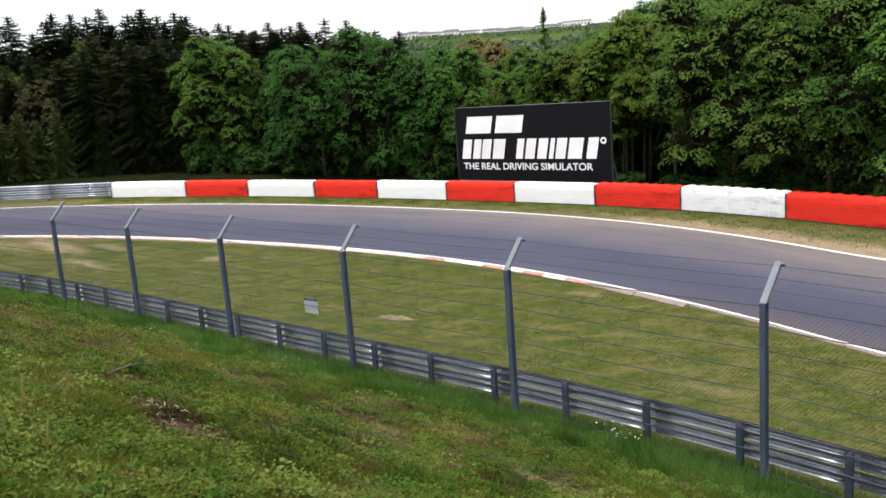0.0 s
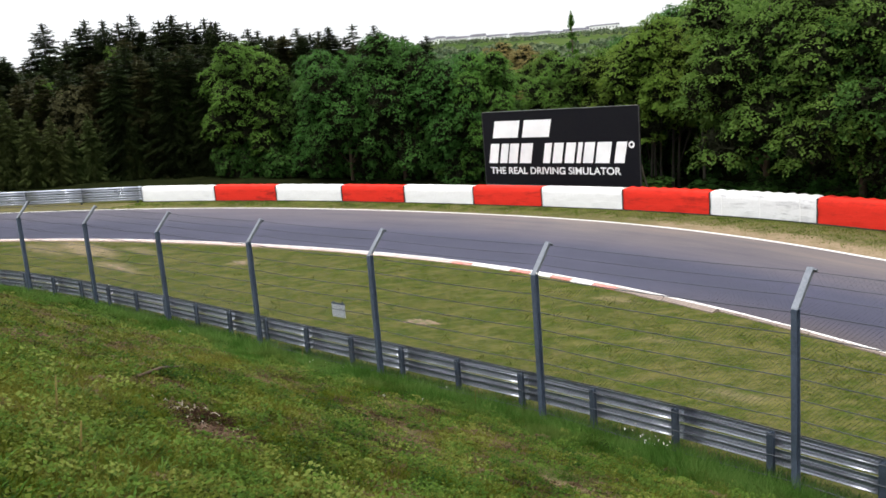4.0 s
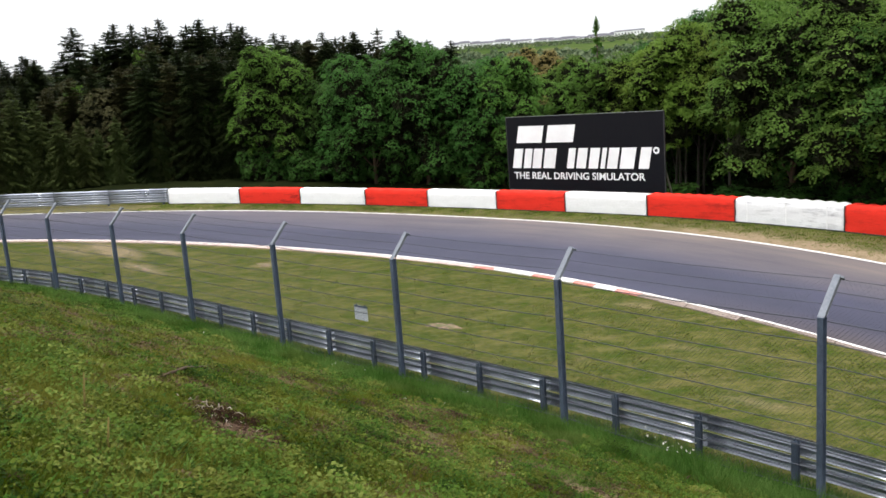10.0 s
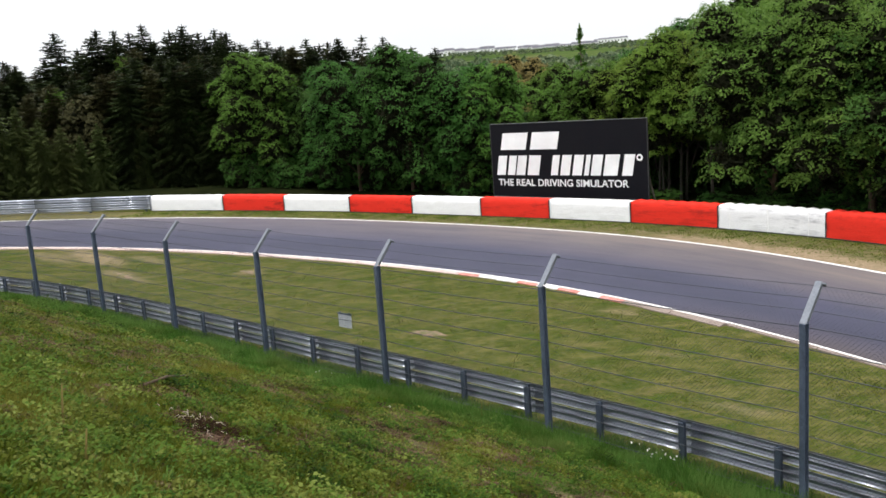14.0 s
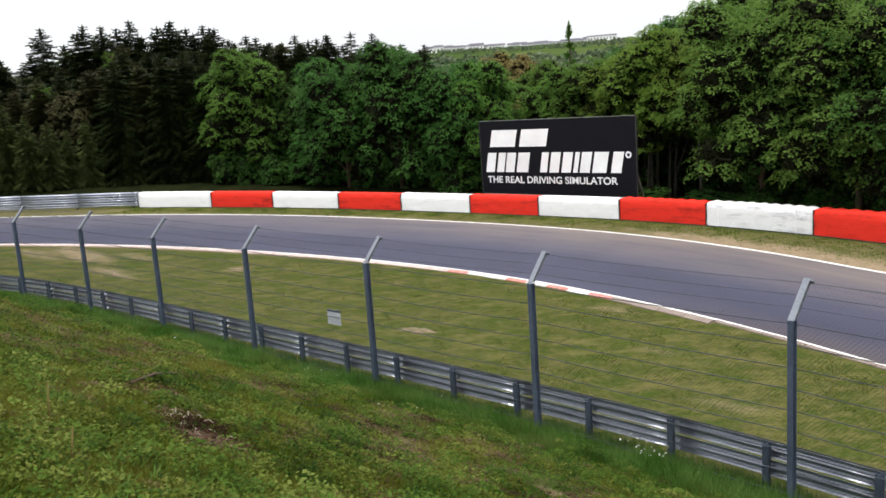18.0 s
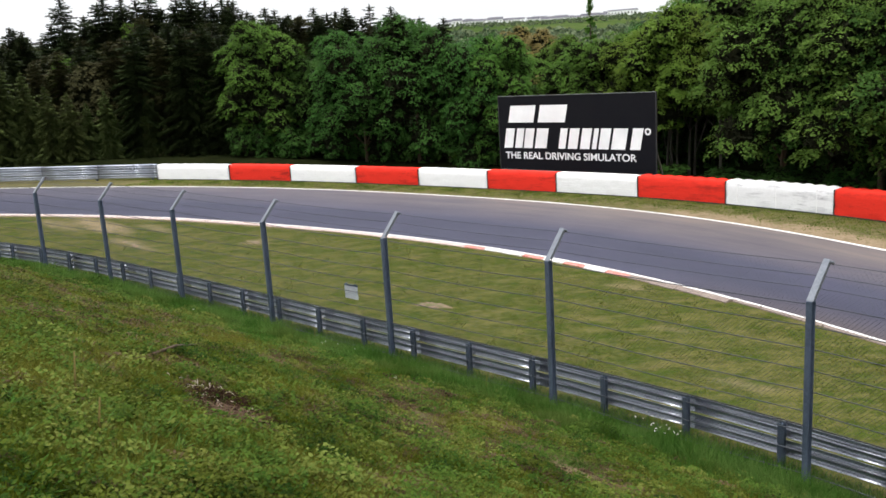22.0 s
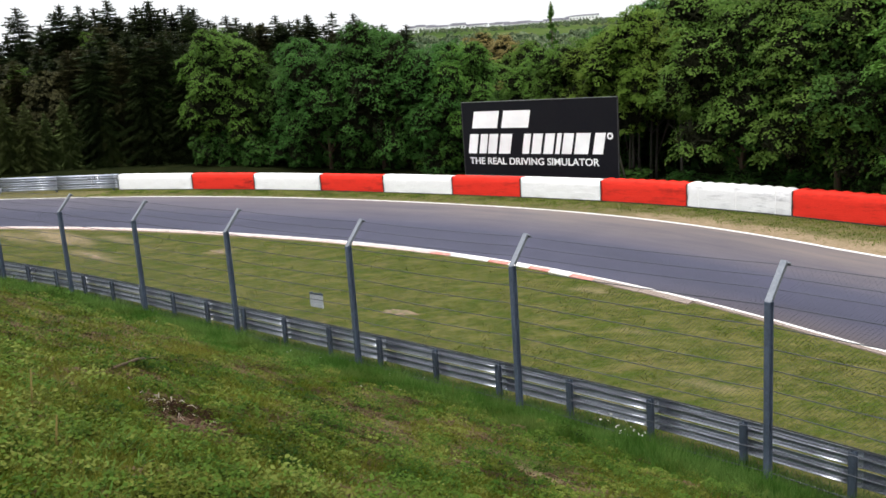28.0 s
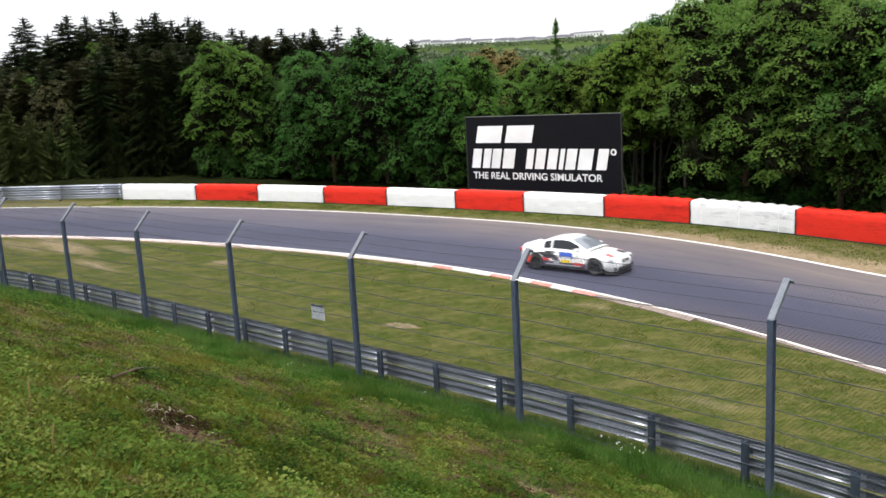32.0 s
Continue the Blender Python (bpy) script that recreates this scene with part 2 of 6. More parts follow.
def asphalt_material():
    m, n, l, p = nodes_of("asphalt")
    uvn = n.new("ShaderNodeUVMap")
    uvn.uv_map = "lane"
    sep = n.new("ShaderNodeSeparateXYZ")
    l.new(uvn.outputs[0], sep.inputs[0])
    mp = n.new("ShaderNodeMapping")
    mp.inputs["Scale"].default_value = (0.035, 2.2, 1)
    l.new(uvn.outputs[0], mp.inputs[0])
    streak = noise_tex(n, l, mp.outputs[0], 3.0, 6, 0.65)
    co = coords(n, l)
    grain, blot = noise_tex(n, l, co, 55, 3, 0.7), noise_tex(n, l, co, 0.35, 5, 0.6)
    base = ramp(n, l, streak, (0.3, (0.029, 0.031, 0.056)), (0.7, (0.049, 0.049, 0.086)))
    base = blend(n, l, ramp(n, l, blot, (0.4, 0.0), (0.7, 0.5)), base, (0.058, 0.058, 0.095))
    base = blend(n, l, 0.3, base, ramp(n, l, grain, (0.3, (0.015, 0.015, 0.029)), (0.7, (0.076, 0.077, 0.122))))
    # dust swept outwards, rubber laid on the racing line
    edge = ramp(n, l, sep.outputs[1], (0.42, 0.0), (0.68, 0.5), (1.0, 0.95))
    reach = n.new("ShaderNodeMapRange")
    reach.inputs["From Min"].default_value, reach.inputs["From Max"].default_value, reach.inputs["To Min"].default_value = -55.0, -26.0, 0.35
    l.new(sep.outputs[0], reach.inputs["Value"])
    swept = n.new("ShaderNodeMath")
    swept.operation = "MULTIPLY"
    l.new(edge, swept.inputs[0])
    l.new(reach.outputs[0], swept.inputs[1])
    em = n.new("ShaderNodeMath")
    em.operation = "MULTIPLY"
    l.new(swept.outputs[0], em.inputs[0])
    l.new(ramp(n, l, streak, (0.3, 0.35), (0.65, 1.0)), em.inputs[1])
    base = blend(n, l, em.outputs[0], base, (0.182, 0.146, 0.124))
    line = ramp(n, l, sep.outputs[1], (0.05, 0.0), (0.16, 0.6), (0.34, 0.65), (0.5, 0.0))
    lm = n.new("ShaderNodeMath")
    lm.operation = "MULTIPLY"
    l.new(line, lm.inputs[0])
    l.new(ramp(n, l, streak, (0.35, 1.0), (0.7, 0.3)), lm.inputs[1])
    base = blend(n, l, lm.outputs[0], base, (0.029, 0.029, 0.053))
    # earth dragged on to the asphalt at the inner edge where cars cut the bend
    cut = n.new("ShaderNodeMapRange")
    cut.inputs["From Min"].default_value, cut.inputs["From Max"].default_value = -17.0, -9.0
    l.new(sep.outputs[0], cut.inputs["Value"])
    soil = n.new("ShaderNodeMath")
    soil.operation = "MULTIPLY"
    l.new(ramp(n, l, sep.outputs[1], (0.02, 0.75), (0.20, 0.0)), soil.inputs[0])
    l.new(cut.outputs[0], soil.inputs[1])
    base = blend(n, l, soil.outputs[0], base, (0.066, 0.050, 0.046))
    l.new(base, p.inputs["Base Color"])
    p.inputs["Roughness"].default_value = 0.82
    p.inputs["Specular IOR Level"].default_value = 0.35
    bump(n, l, p, grain, 0.25, 0.01)
    return m


def paint_car(name, col, rough=0.22):
    m, n, l, p = nodes_of(name)
    f = noise_tex(n, l, coords(n, l), 3.0, 5)
    l.new(blend(n, l, ramp(n, l, f, (0.55, 0.0), (0.9, 0.25)), col, tuple(0.6 * c for c in col)), p.inputs["Base Color"])
    p.inputs["Roughness"].default_value = rough
    p.inputs["Coat Weight"].default_value, p.inputs["Coat Roughness"].default_value = 0.4, 0.1
    return m


def belting(name, col, scuff, start):
    """Painted rubber belting with scuffs dragged along it and shallow creases."""
    m, n, l, p = nodes_of(name)
    tc = n.new("ShaderNodeTexCoord")
    mp = n.new("ShaderNodeMapping")
    mp.vector_type = "TEXTURE"
    mp.inputs["Rotation"].default_value = (0, 0, math.atan2(-0.731, 0.682))
    mp.inputs["Scale"].default_value = (3.2, 1.0, 0.42)
    l.new(tc.outputs["Object"], mp.inputs[0])
    drag = noise_tex(n, l, mp.outputs[0], 1.3, 7, 0.72)
    blot = noise_tex(n, l, tc.outputs["Object"], 0.8, 3, 0.6)
    fine = noise_tex(n, l, tc.outputs["Object"], 9.0, 4, 0.7)
    base = blend(n, l, ramp(n, l, fine, (0.3, 0.0), (0.75, 0.35)), col, tuple(0.72 * c for c in col))
    near = n.new("ShaderNodeMath")
    near.operation = "MULTIPLY"
    l.new(ramp(n, l, drag, (start, 0.0), (start + 0.17, 0.9)), near.inputs[0])
    l.new(ramp(n, l, blot, (0.38, 0.15), (0.62, 1.0)), near.inputs[1])
    l.new(blend(n, l, near.outputs[0], base, scuff), p.inputs["Base Color"])
    p.inputs["Roughness"].default_value = 0.75
    p.inputs["Specular IOR Level"].default_value = 0.12
    bump(n, l, p, drag, 0.5, 0.05)
    return m


M_GROUND = ground_material()
M_ASPHALT = asphalt_material()
M_LINE = surface("road_line_paint", (0.62, 0.60, 0.58), (0.80, 0.79, 0.77), 2.0, 0.7, fine=25, dirt=(0.35, 0.28, 0.24), dirt_scale=1.6, dirt_at=(0.55, 0.8))
M_KERB_RED = surface("kerb_red", (0.46, 0.13, 0.10), (0.56, 0.20, 0.16), 2.0, 0.75, dirt=(0.400, 0.310, 0.270), dirt_scale=2.5, dirt_at=(0.46, 0.74))
M_KERB_WHITE = surface("kerb_white", (0.552, 0.534, 0.515), (0.703, 0.684, 0.665), 2.0, 0.75, dirt=(0.400, 0.310, 0.270), dirt_scale=2.5, dirt_at=(0.5, 0.8))
M_KERB_FADED = surface("kerb_faded", (0.438, 0.312, 0.285), (0.590, 0.477, 0.441), 1.5, 0.8, dirt=(0.324, 0.248, 0.202), dirt_scale=1.5, dirt_at=(0.5, 0.8))
M_KERB_GREY = surface("kerb_concrete", (0.170, 0.130, 0.110), (0.270, 0.210, 0.180), 2.0, 0.85, dirt=(0.245, 0.210, 0.168), dirt_scale=2.0)
M_WALL_WHITE = belting("barrier_white_paint", (0.84, 0.84, 0.85), (0.42, 0.42, 0.45), 0.60)
M_WALL_SCUFFED = belting("barrier_scuffed_paint", (0.82, 0.82, 0.84), (0.20, 0.20, 0.23), 0.50)
M_WALL_RED = belting("barrier_red_paint", (0.72, 0.034, 0.020), (0.18, 0.014, 0.012), 0.50)
M_RUBBER = surface("tyre_rubber", (0.018, 0.018, 0.019), (0.035, 0.034, 0.033), 6, 0.8)
M_ZINC = surface("galvanised_steel", (0.34, 0.365, 0.43), (0.39, 0.415, 0.48), 0.5, 0.33, 0.85, fine=9, relief=0.0)
M_ZINC_DULL = surface("weathered_zinc", (0.064, 0.085, 0.127), (0.106, 0.136, 0.195), 2.0, 0.55, 0.4, fine=20, relief=0.08, dirt=(0.051, 0.065, 0.090), dirt_scale=1.7)
M_ZINC_ARM = surface("zinc_arm", (0.125, 0.140, 0.165), (0.190, 0.205, 0.235), 2.0, 0.5, 0.4, fine=20, relief=0.05)
M_WIRE = surface("fence_wire", (0.048, 0.054, 0.066), (0.080, 0.088, 0.102), 5, 0.6, 0.4, relief=0)
M_BOARD = surface("board_black_sheet", (0.004, 0.004, 0.007), (0.007, 0.007, 0.009), 0.7, 0.5, fine=6, relief=0.05, spec=0.12)
M_BOARD_WHITE = surface("board_white_print", (0.84, 0.84, 0.85), (0.85, 0.85, 0.85), 0.8, 0.5, fine=0.7, relief=0.0)
M_BOARD_EDGE = surface("board_edge_metal", (0.150, 0.160, 0.150), (0.210, 0.220, 0.210), 2, 0.5, 0.4)
M_TIMBER = surface("grey_timber", (0.13, 0.11, 0.09), (0.24, 0.21, 0.17), 3, 0.85)
M_BARK = surface("bark", (0.038, 0.022, 0.013), (0.084, 0.053, 0.031), 4, 0.9, fine=18, relief=0.5)
M_BARK_GREY = surface("bark_grey", (0.040, 0.036, 0.028), (0.080, 0.072, 0.056), 4, 0.9, fine=18, relief=0.4)
# near-black crown filling, the shade of the crown's inside as a colour
M_CROWN_SHADE = surface("crown_shade_fill", (0.011, 0.013, 0.007), (0.024, 0.026, 0.013), 3.0, 0.95, relief=0.0, spec=0.05)
M_LEAF_A = foliage("leaf_maple", (0.030, 0.080, 0.016), (0.070, 0.152, 0.032), 0.42)
M_LEAF_B = foliage("leaf_spring", (0.054, 0.114, 0.017), (0.120, 0.216, 0.040), 0.45)
M_LEAF_C = foliage("leaf_olive", (0.078, 0.132, 0.018), (0.162, 0.232, 0.040), 0.5)
M_LEAF_D = foliage("leaf_budding", (0.034, 0.036, 0.014), (0.064, 0.062, 0.026))
M_LEAF_E = foliage("leaf_layered", (0.072, 0.150, 0.027), (0.144, 0.254, 0.052), 0.5)
M_LEAF_R = foliage("leaf_russet", (0.125, 0.100, 0.034), (0.200, 0.158, 0.056), 0.2)
# distance haze put into the leaf colour: paler and bluer than near leaves
M_FAR_HAZE = leafy("distant_hazy_leaves", (0.040, 0.065, 0.039), (0.081, 0.122, 0.066), (0.172, 0.199, 0.115), 0.1)
M_NEEDLE = foliage("spruce_needles", (0.012, 0.020, 0.007), (0.028, 0.038, 0.012), 0.03)
M_LARCH = foliage("larch_needles", (0.044, 0.060, 0.019), (0.082, 0.102, 0.033), 0.06)
M_NEEDLE_B = foliage("spruce_needles_brown", (0.030, 0.031, 0.013), (0.058, 0.055, 0.022), 0.03)
M_BLADE = leafy("grass_blades", (0.057, 0.088, 0.004), (0.093, 0.123, 0.011), (0.172, 0.169, 0.031), 0.42)
M_BLADE_LUSH = leafy("grass_blades_lush", (0.046, 0.108, 0.016), (0.076, 0.152, 0.026), (0.126, 0.206, 0.050), 0.48)
M_BLADE_DRY = leafy("grass_blades_dry", (0.107, 0.081, 0.018), (0.139, 0.102, 0.028), (0.168, 0.134, 0.049), 0.2)
M_HERB = leafy("herb_leaves", (0.012, 0.027, 0.004), (0.029, 0.055, 0.007), (0.068, 0.102, 0.016), 0.22)
M_LITTER = leafy("brown_litter", (0.020, 0.013, 0.007), (0.048, 0.032, 0.017), (0.105, 0.075, 0.042), 0.1)
M_WEED = leafy("weed_leaves", (0.036, 0.052, 0.008), (0.070, 0.092, 0.012), (0.138, 0.160, 0.036), 0.25)
M_STRAW = leafy("straw", (0.022, 0.012, 0.007), (0.056, 0.031, 0.018), (0.165, 0.112, 0.078), 0.1)
M_BLADE_MOWN = leafy("mown_blades", (0.060, 0.096, 0.010), (0.100, 0.138, 0.018), (0.185, 0.196, 0.050), 0.45)
M_PALE_STALK = surface("pale_dry_stalk", (0.252, 0.204, 0.156), (0.360, 0.312, 0.252), 6.0, 0.8, relief=0.0)
M_FLOWER = leafy("white_petals", (0.6, 0.6, 0.5), (0.75, 0.75, 0.66), (0.82, 0.82, 0.78), 0.2)
M_DANDELION = leafy("yellow_petals", (0.6, 0.42, 0.02), (0.72, 0.52, 0.03), (0.8, 0.62, 0.05), 0.2)
M_GLASS = nodes_of("car_glass")[0]
gp = M_GLASS.node_tree.nodes["Principled BSDF"]
gp.inputs["Base Color"].default_value, gp.inputs["Roughness"].default_value = (0.02, 0.024, 0.028, 1), 0.06
gp.inputs["Specular IOR Level"].default_value = 0.25
# pale grey, half metallic: the sky's reflection is put into the windscreen colour
M_SCREEN = nodes_of("windscreen_sky_sheen")[0]
gp = M_SCREEN.node_tree.nodes["Principled BSDF"]
gp.inputs["Base Color"].default_value, gp.inputs["Roughness"].default_value, gp.inputs["Metallic"].default_value = (0.23, 0.25, 0.285, 1), 0.10, 0.40
M_SOIL = surface("bare_soil", (0.085, 0.050, 0.032), (0.28, 0.185, 0.130), 4.0, 0.95, fine=15, relief=0.6, dirt=(0.075, 0.085, 0.015), dirt_scale=2.6, dirt_at=(0.46, 0.60))
M_BLACK = surface("black_plastic", (0.014, 0.014, 0.015), (0.026, 0.026, 0.027), 5, 0.5)
M_RIM = surface("rim_metal", (0.05, 0.05, 0.055), (0.09, 0.09, 0.095), 5, 0.35, 0.7)
M_LAMP = nodes_of("lamp_glass")[0]
M_LAMP.node_tree.nodes["Principled BSDF"].inputs["Base Color"].default_value = (0.45, 0.47, 0.5, 1)
M_LAMP.node_tree.nodes["Principled BSDF"].inputs["Roughness"].default_value = 0.08
M_TAIL = paint_car("tail_lamp_red", (0.45, 0.02, 0.02), 0.15)
M_WHITE_CAR = paint_car("car_white", (0.80, 0.80, 0.80))
M_RED_CAR = paint_car("car_orange_red", (0.80, 0.085, 0.035))
M_BLUE = paint_car("sticker_blue", (0.04, 0.10, 0.48), 0.4)
M_RED_DECAL = paint_car("sticker_red", (0.62, 0.06, 0.05), 0.4)
M_BLACK_DECAL = paint_car("sticker_black", (0.02, 0.02, 0.025), 0.4)
M_PURPLE = paint_car("sticker_dark_violet", (0.10, 0.07, 0.12), 0.4)
M_LIME = paint_car("sticker_lime", (0.45, 0.62, 0.05), 0.4)
M_GREEN = paint_car("sticker_green", (0.05, 0.40, 0.12), 0.4)
M_GOLD = paint_car("wing_olive", (0.266, 0.252, 0.070), 0.4)
M_YELLOW = paint_car("sticker_yellow", (0.75, 0.55, 0.04), 0.4)
M_GREY_DECAL = paint_car("sticker_grey", (0.38, 0.40, 0.44), 0.4)
M_HOUSE = surface("house_render", (0.698, 0.698, 0.698), (0.850, 0.850, 0.850), 0.1, 0.8, relief=0)
M_ROOF = surface("house_roof", (0.070, 0.070, 0.090), (0.130, 0.125, 0.145), 0.1, 0.8, relief=0)
M_PLATE = surface("sign_plate", (0.488, 0.517, 0.566), (0.605, 0.634, 0.683), 3, 0.45)

# ---- plan: u runs along the track, v away from the bank ----
U, N = Vector((0.681998, -0.731354, 0)), Vector((0.731354, 0.681998, 0))
INNER = (-4.85514e-07, -1.48662e-05, -0.0108393, -0.5566, 19.1506)
OUTER = (-0.0132259, -0.724817, 27.048)
WALL = (-0.0109517, -0.539695, 33.7721)
RAIL = (-8.95495e-06, -0.000726322, -0.0220444, -0.264751, 13.6246)


def course(c, lo, hi, left, right):
    """A line of the plan: a fitted curve that straightens beyond its ends."""
    d = np.polyder(np.array(c))

    def v_at(u):
        u = np.asarray(u, float)
        k = np.clip(u, lo, hi)
        out = np.polyval(c, k)
        out = out - np.polyval(d, lo) * left * (1 - np.exp(-np.maximum(lo - u, 0) / left))
        return out + np.polyval(d, hi) * right * (1 - np.exp(-np.maximum(u - hi, 0) / right))
    return v_at


inner_v, outer_v = course(INNER, -54.5, -8.0, 15.0, 12.0), course(OUTER, -64.5, -12.0, 22.0, 14.0)
barrier_rail_v = course((1.0, 86.24), -72.0, -58.0, 30.0, 1.0)
wall_v, rail_v = course(WALL, -58.0, -13.5, 26.0, 20.0), course(RAIL, -40.0, -5.0, 15.0, 12.0)


def fence_v(u):
    return rail_v(u) - 0.6


def rise(u):
    """The track climbs gently away to one side."""
    return np.minimum(0.2 * np.log1p(np.exp(np.clip((-np.asarray(u, float) - 36) / 4, -40, 40))), 4.0)


def smooth(a):
    a = np.clip(a, 0, 1)
    return a * a * (3 - 2 * a)


def wobble(x, y, s, seed=0.0):
    """Cheap smooth unevenness, -1 to 1."""
    return (np.sin(x * s + 1.3 * np.sin(y * s * 0.7 + seed)) + np.sin(y * s * 1.3 + 1.7 * np.sin(x * s * 0.6 + seed * 2)) + np.sin((x + y) * s * 2.1 + seed)) / 3


def ground_z(u, v):
    u, v = np.asarray(u, float), np.asarray(v, float)
    s = fence_v(u) - v
    bank = 6.05 * (np.clip(s, 0, 13.0) / 13.0) ** 1.05 + np.clip(s - 13.0, 0, 30) * 0.05
    lumps = 0.07 * wobble(u, v, 1.1, 0.4) * smooth(s / 3) * np.exp(-np.maximum(s - 14, 0) / 20)
    x, y = U.x * u + N.x * v, U.y * u + N.y * v
    r, az = np.hypot(x, y), np.arctan2(x, y)
    ahead = smooth((v - 45) / 60)
    valley = -9.0 * smooth((r - 75) / 90)
    top = 66.0 + 2.5 * np.sin(az * 9 + 0.5) - 4 * az + 1.5 * np.sin(az * 31)
    hill = (top + 9) * smooth((r - 330) / 1150) * (1 - 0.5 * smooth((r - 1550) / 1500))
    return rise(u) + bank + lumps + ahead * (valley + hill)


def at(u, v, z=0.0):
    """A place of the plan, z above the ground."""
    return Vector((U.x * u + N.x * v, U.y * u + N.y * v, float(ground_z(u, v)) + z))


def world_to_plan(x, y):
    return U.x * x + U.y * y, N.x * x + N.y * y


def seen_at(azimuth, dist):
    """The plan's u, v in a compass direction from the camera's stand."""
    a = radians(azimuth)
    return world_to_plan(math.sin(a) * dist, math.cos(a) * dist)


# ---- mesh helpers ----
def solid(name, verts, faces, mat, parent=None, label="", smooth_on=False):
    me = bpy.data.meshes.new(name)
    me.from_pydata([tuple(v) for v in verts], [], faces)
    me.materials.append(mat)
    if smooth_on:
        me.polygons.foreach_set("use_smooth", [True] * len(me.polygons))
    me.update()
    ob = new(name, me)
    ob.parent = parent
    if label:
        ob["label"] = label
    return ob


def cloud_mesh(name, verts, per, mat):
    """Many small polygons of per corners each, from an array of corners."""
    verts = np.asarray(verts, np.float32).reshape(-1, 3)
    nv, nf = len(verts), len(verts) // per
    me = bpy.data.meshes.new(name)
    me.vertices.add(nv)
    me.vertices.foreach_set("co", verts.ravel())
    me.loops.add(nv)
    me.loops.foreach_set("vertex_index", np.arange(nv, dtype=np.int32))
    me.polygons.add(nf)
    me.polygons.foreach_set("loop_start", np.arange(0, nv, per, dtype=np.int32))
    me.polygons.foreach_set("loop_total", np.full(nf, per, np.int32))
    me.materials.append(mat)
    me.update(calc_edges=True)
    return me


def part(name, bm, mat, parent, label=""):
    me = bpy.data.meshes.new(name)
    bm.normal_update()
    bm.to_mesh(me)
    bm.free()
    me.materials.append(mat)
    ob = new(name, me)
    ob.parent = parent
    if label:
        ob["label"] = label
    return ob


def box(bm, x0, x1, y0, y1, z0, z1, m=None):
    vs = [bm.verts.new((x, y, z)) for x in (x0, x1) for y in (y0, y1) for z in (z0, z1)]
    for f in ((0, 1, 3, 2), (4, 6, 7, 5), (0, 4, 5, 1), (2, 3, 7, 6), (0, 2, 6, 4), (1, 5, 7, 3)):
        bm.faces.new([vs[i] for i in f])
    if m is not None:
        bmesh.ops.transform(bm, matrix=m, verts=vs)
    return vs


def bevelled(bm, width, segments=2):
    bmesh.ops.bevel(bm, geom=bm.edges[:], offset=width, segments=segments, affect="EDGES", profile=0.6)
    return bm


def tube_rings(path, radii, sides):
    """Verts and faces of a tapered tube along a path."""
    verts, faces = [], []
    for i, (p, r) in enumerate(zip(path, radii)):
        d = (path[min(i + 1, len(path) - 1)] - path[max(i - 1, 0)]).normalized()
        a = d.cross(Vector((0.31, 0.17, 0.93))).normalized()
        b = d.cross(a)
        for k in range(sides):
            t = 2 * math.pi * k / sides
            verts.append(p + a * (r * math.cos(t)) + b * (r * math.sin(t)))
    for i in range(len(path) - 1):
        for k in range(sides):
            k2 = (k + 1) % sides
            faces.append((i * sides + k, i * sides + k2, (i + 1) * sides + k2, (i + 1) * sides + k))
    faces.append(tuple(range(sides))[::-1])
    faces.append(tuple((len(path) - 1) * sides + k for k in range(sides)))
    return verts, faces


def joined(lists):
    verts, faces = [], []
    for v, f in lists:
        o = len(verts)
        verts += v
        faces += [tuple(i + o for i in g) for g in f]
    return verts, faces


def sweep(profile, frames_, closed=True, caps=True):
    """A profile of (across, up) carried along frames of (place, across, up)."""
    n = len(profile)
    verts = [p + a * x + b * y for p, a, b in frames_ for x, y in profile]
    faces = []
    for i in range(len(frames_) - 1):
        for k in range(n if closed else n - 1):
            k2 = (k + 1) % n
            faces.append((i * n + k, (i + 1) * n + k, (i + 1) * n + k2, i * n + k2))
    if caps and closed:
        faces.append(tuple(range(n)))
        faces.append(tuple((len(frames_) - 1) * n + k for k in range(n))[::-1])
    return verts, faces


UP = Vector((0, 0, 1))


def along(line, u0, u1, step, z=0.0, off=0.0):
    """Frames along a line of the plan: place, the way across (away from the bank) and up."""
    out = []
    count = max(2, int(abs(u1 - u0) / step) + 1)
    for u in np.linspace(u0, u1, count):
        v, dv = float(line(u)), float(line(u + 0.05) - line(u - 0.05)) / 0.1
        t = (U + N * dv).normalized()
        a = UP.cross(t).normalized()
        p = at(u, v, 0)
        p = p + a * off
        p.z = float(rise(u)) + z
        out.append((p, a, UP))
    return out


def stations(line, u0, u1, metres):
    """u at even steps along a line."""
    us = np.linspace(u0, u1, 4000)
    v = line(us)
    run = np.concatenate([[0], np.cumsum(np.hypot(np.diff(us), np.diff(v)))])
    return np.interp(np.arange(0, run[-1], metres), run, us)


# ---- ground: one sheet from the bank to the horizon ----
def spread(lo, hi, step, far, grow=1.22):
    inside = list(np.arange(lo, hi + step / 2, step))
    out, s, x = [], step, lo
    while x > -far:
        s *= grow
        x -= s
        out.append(x)
    up, s, x = [], step, hi
    while x < far:
        s *= grow
        x += s
        up.append(x)
    return np.array(out[::-1] + inside + up)


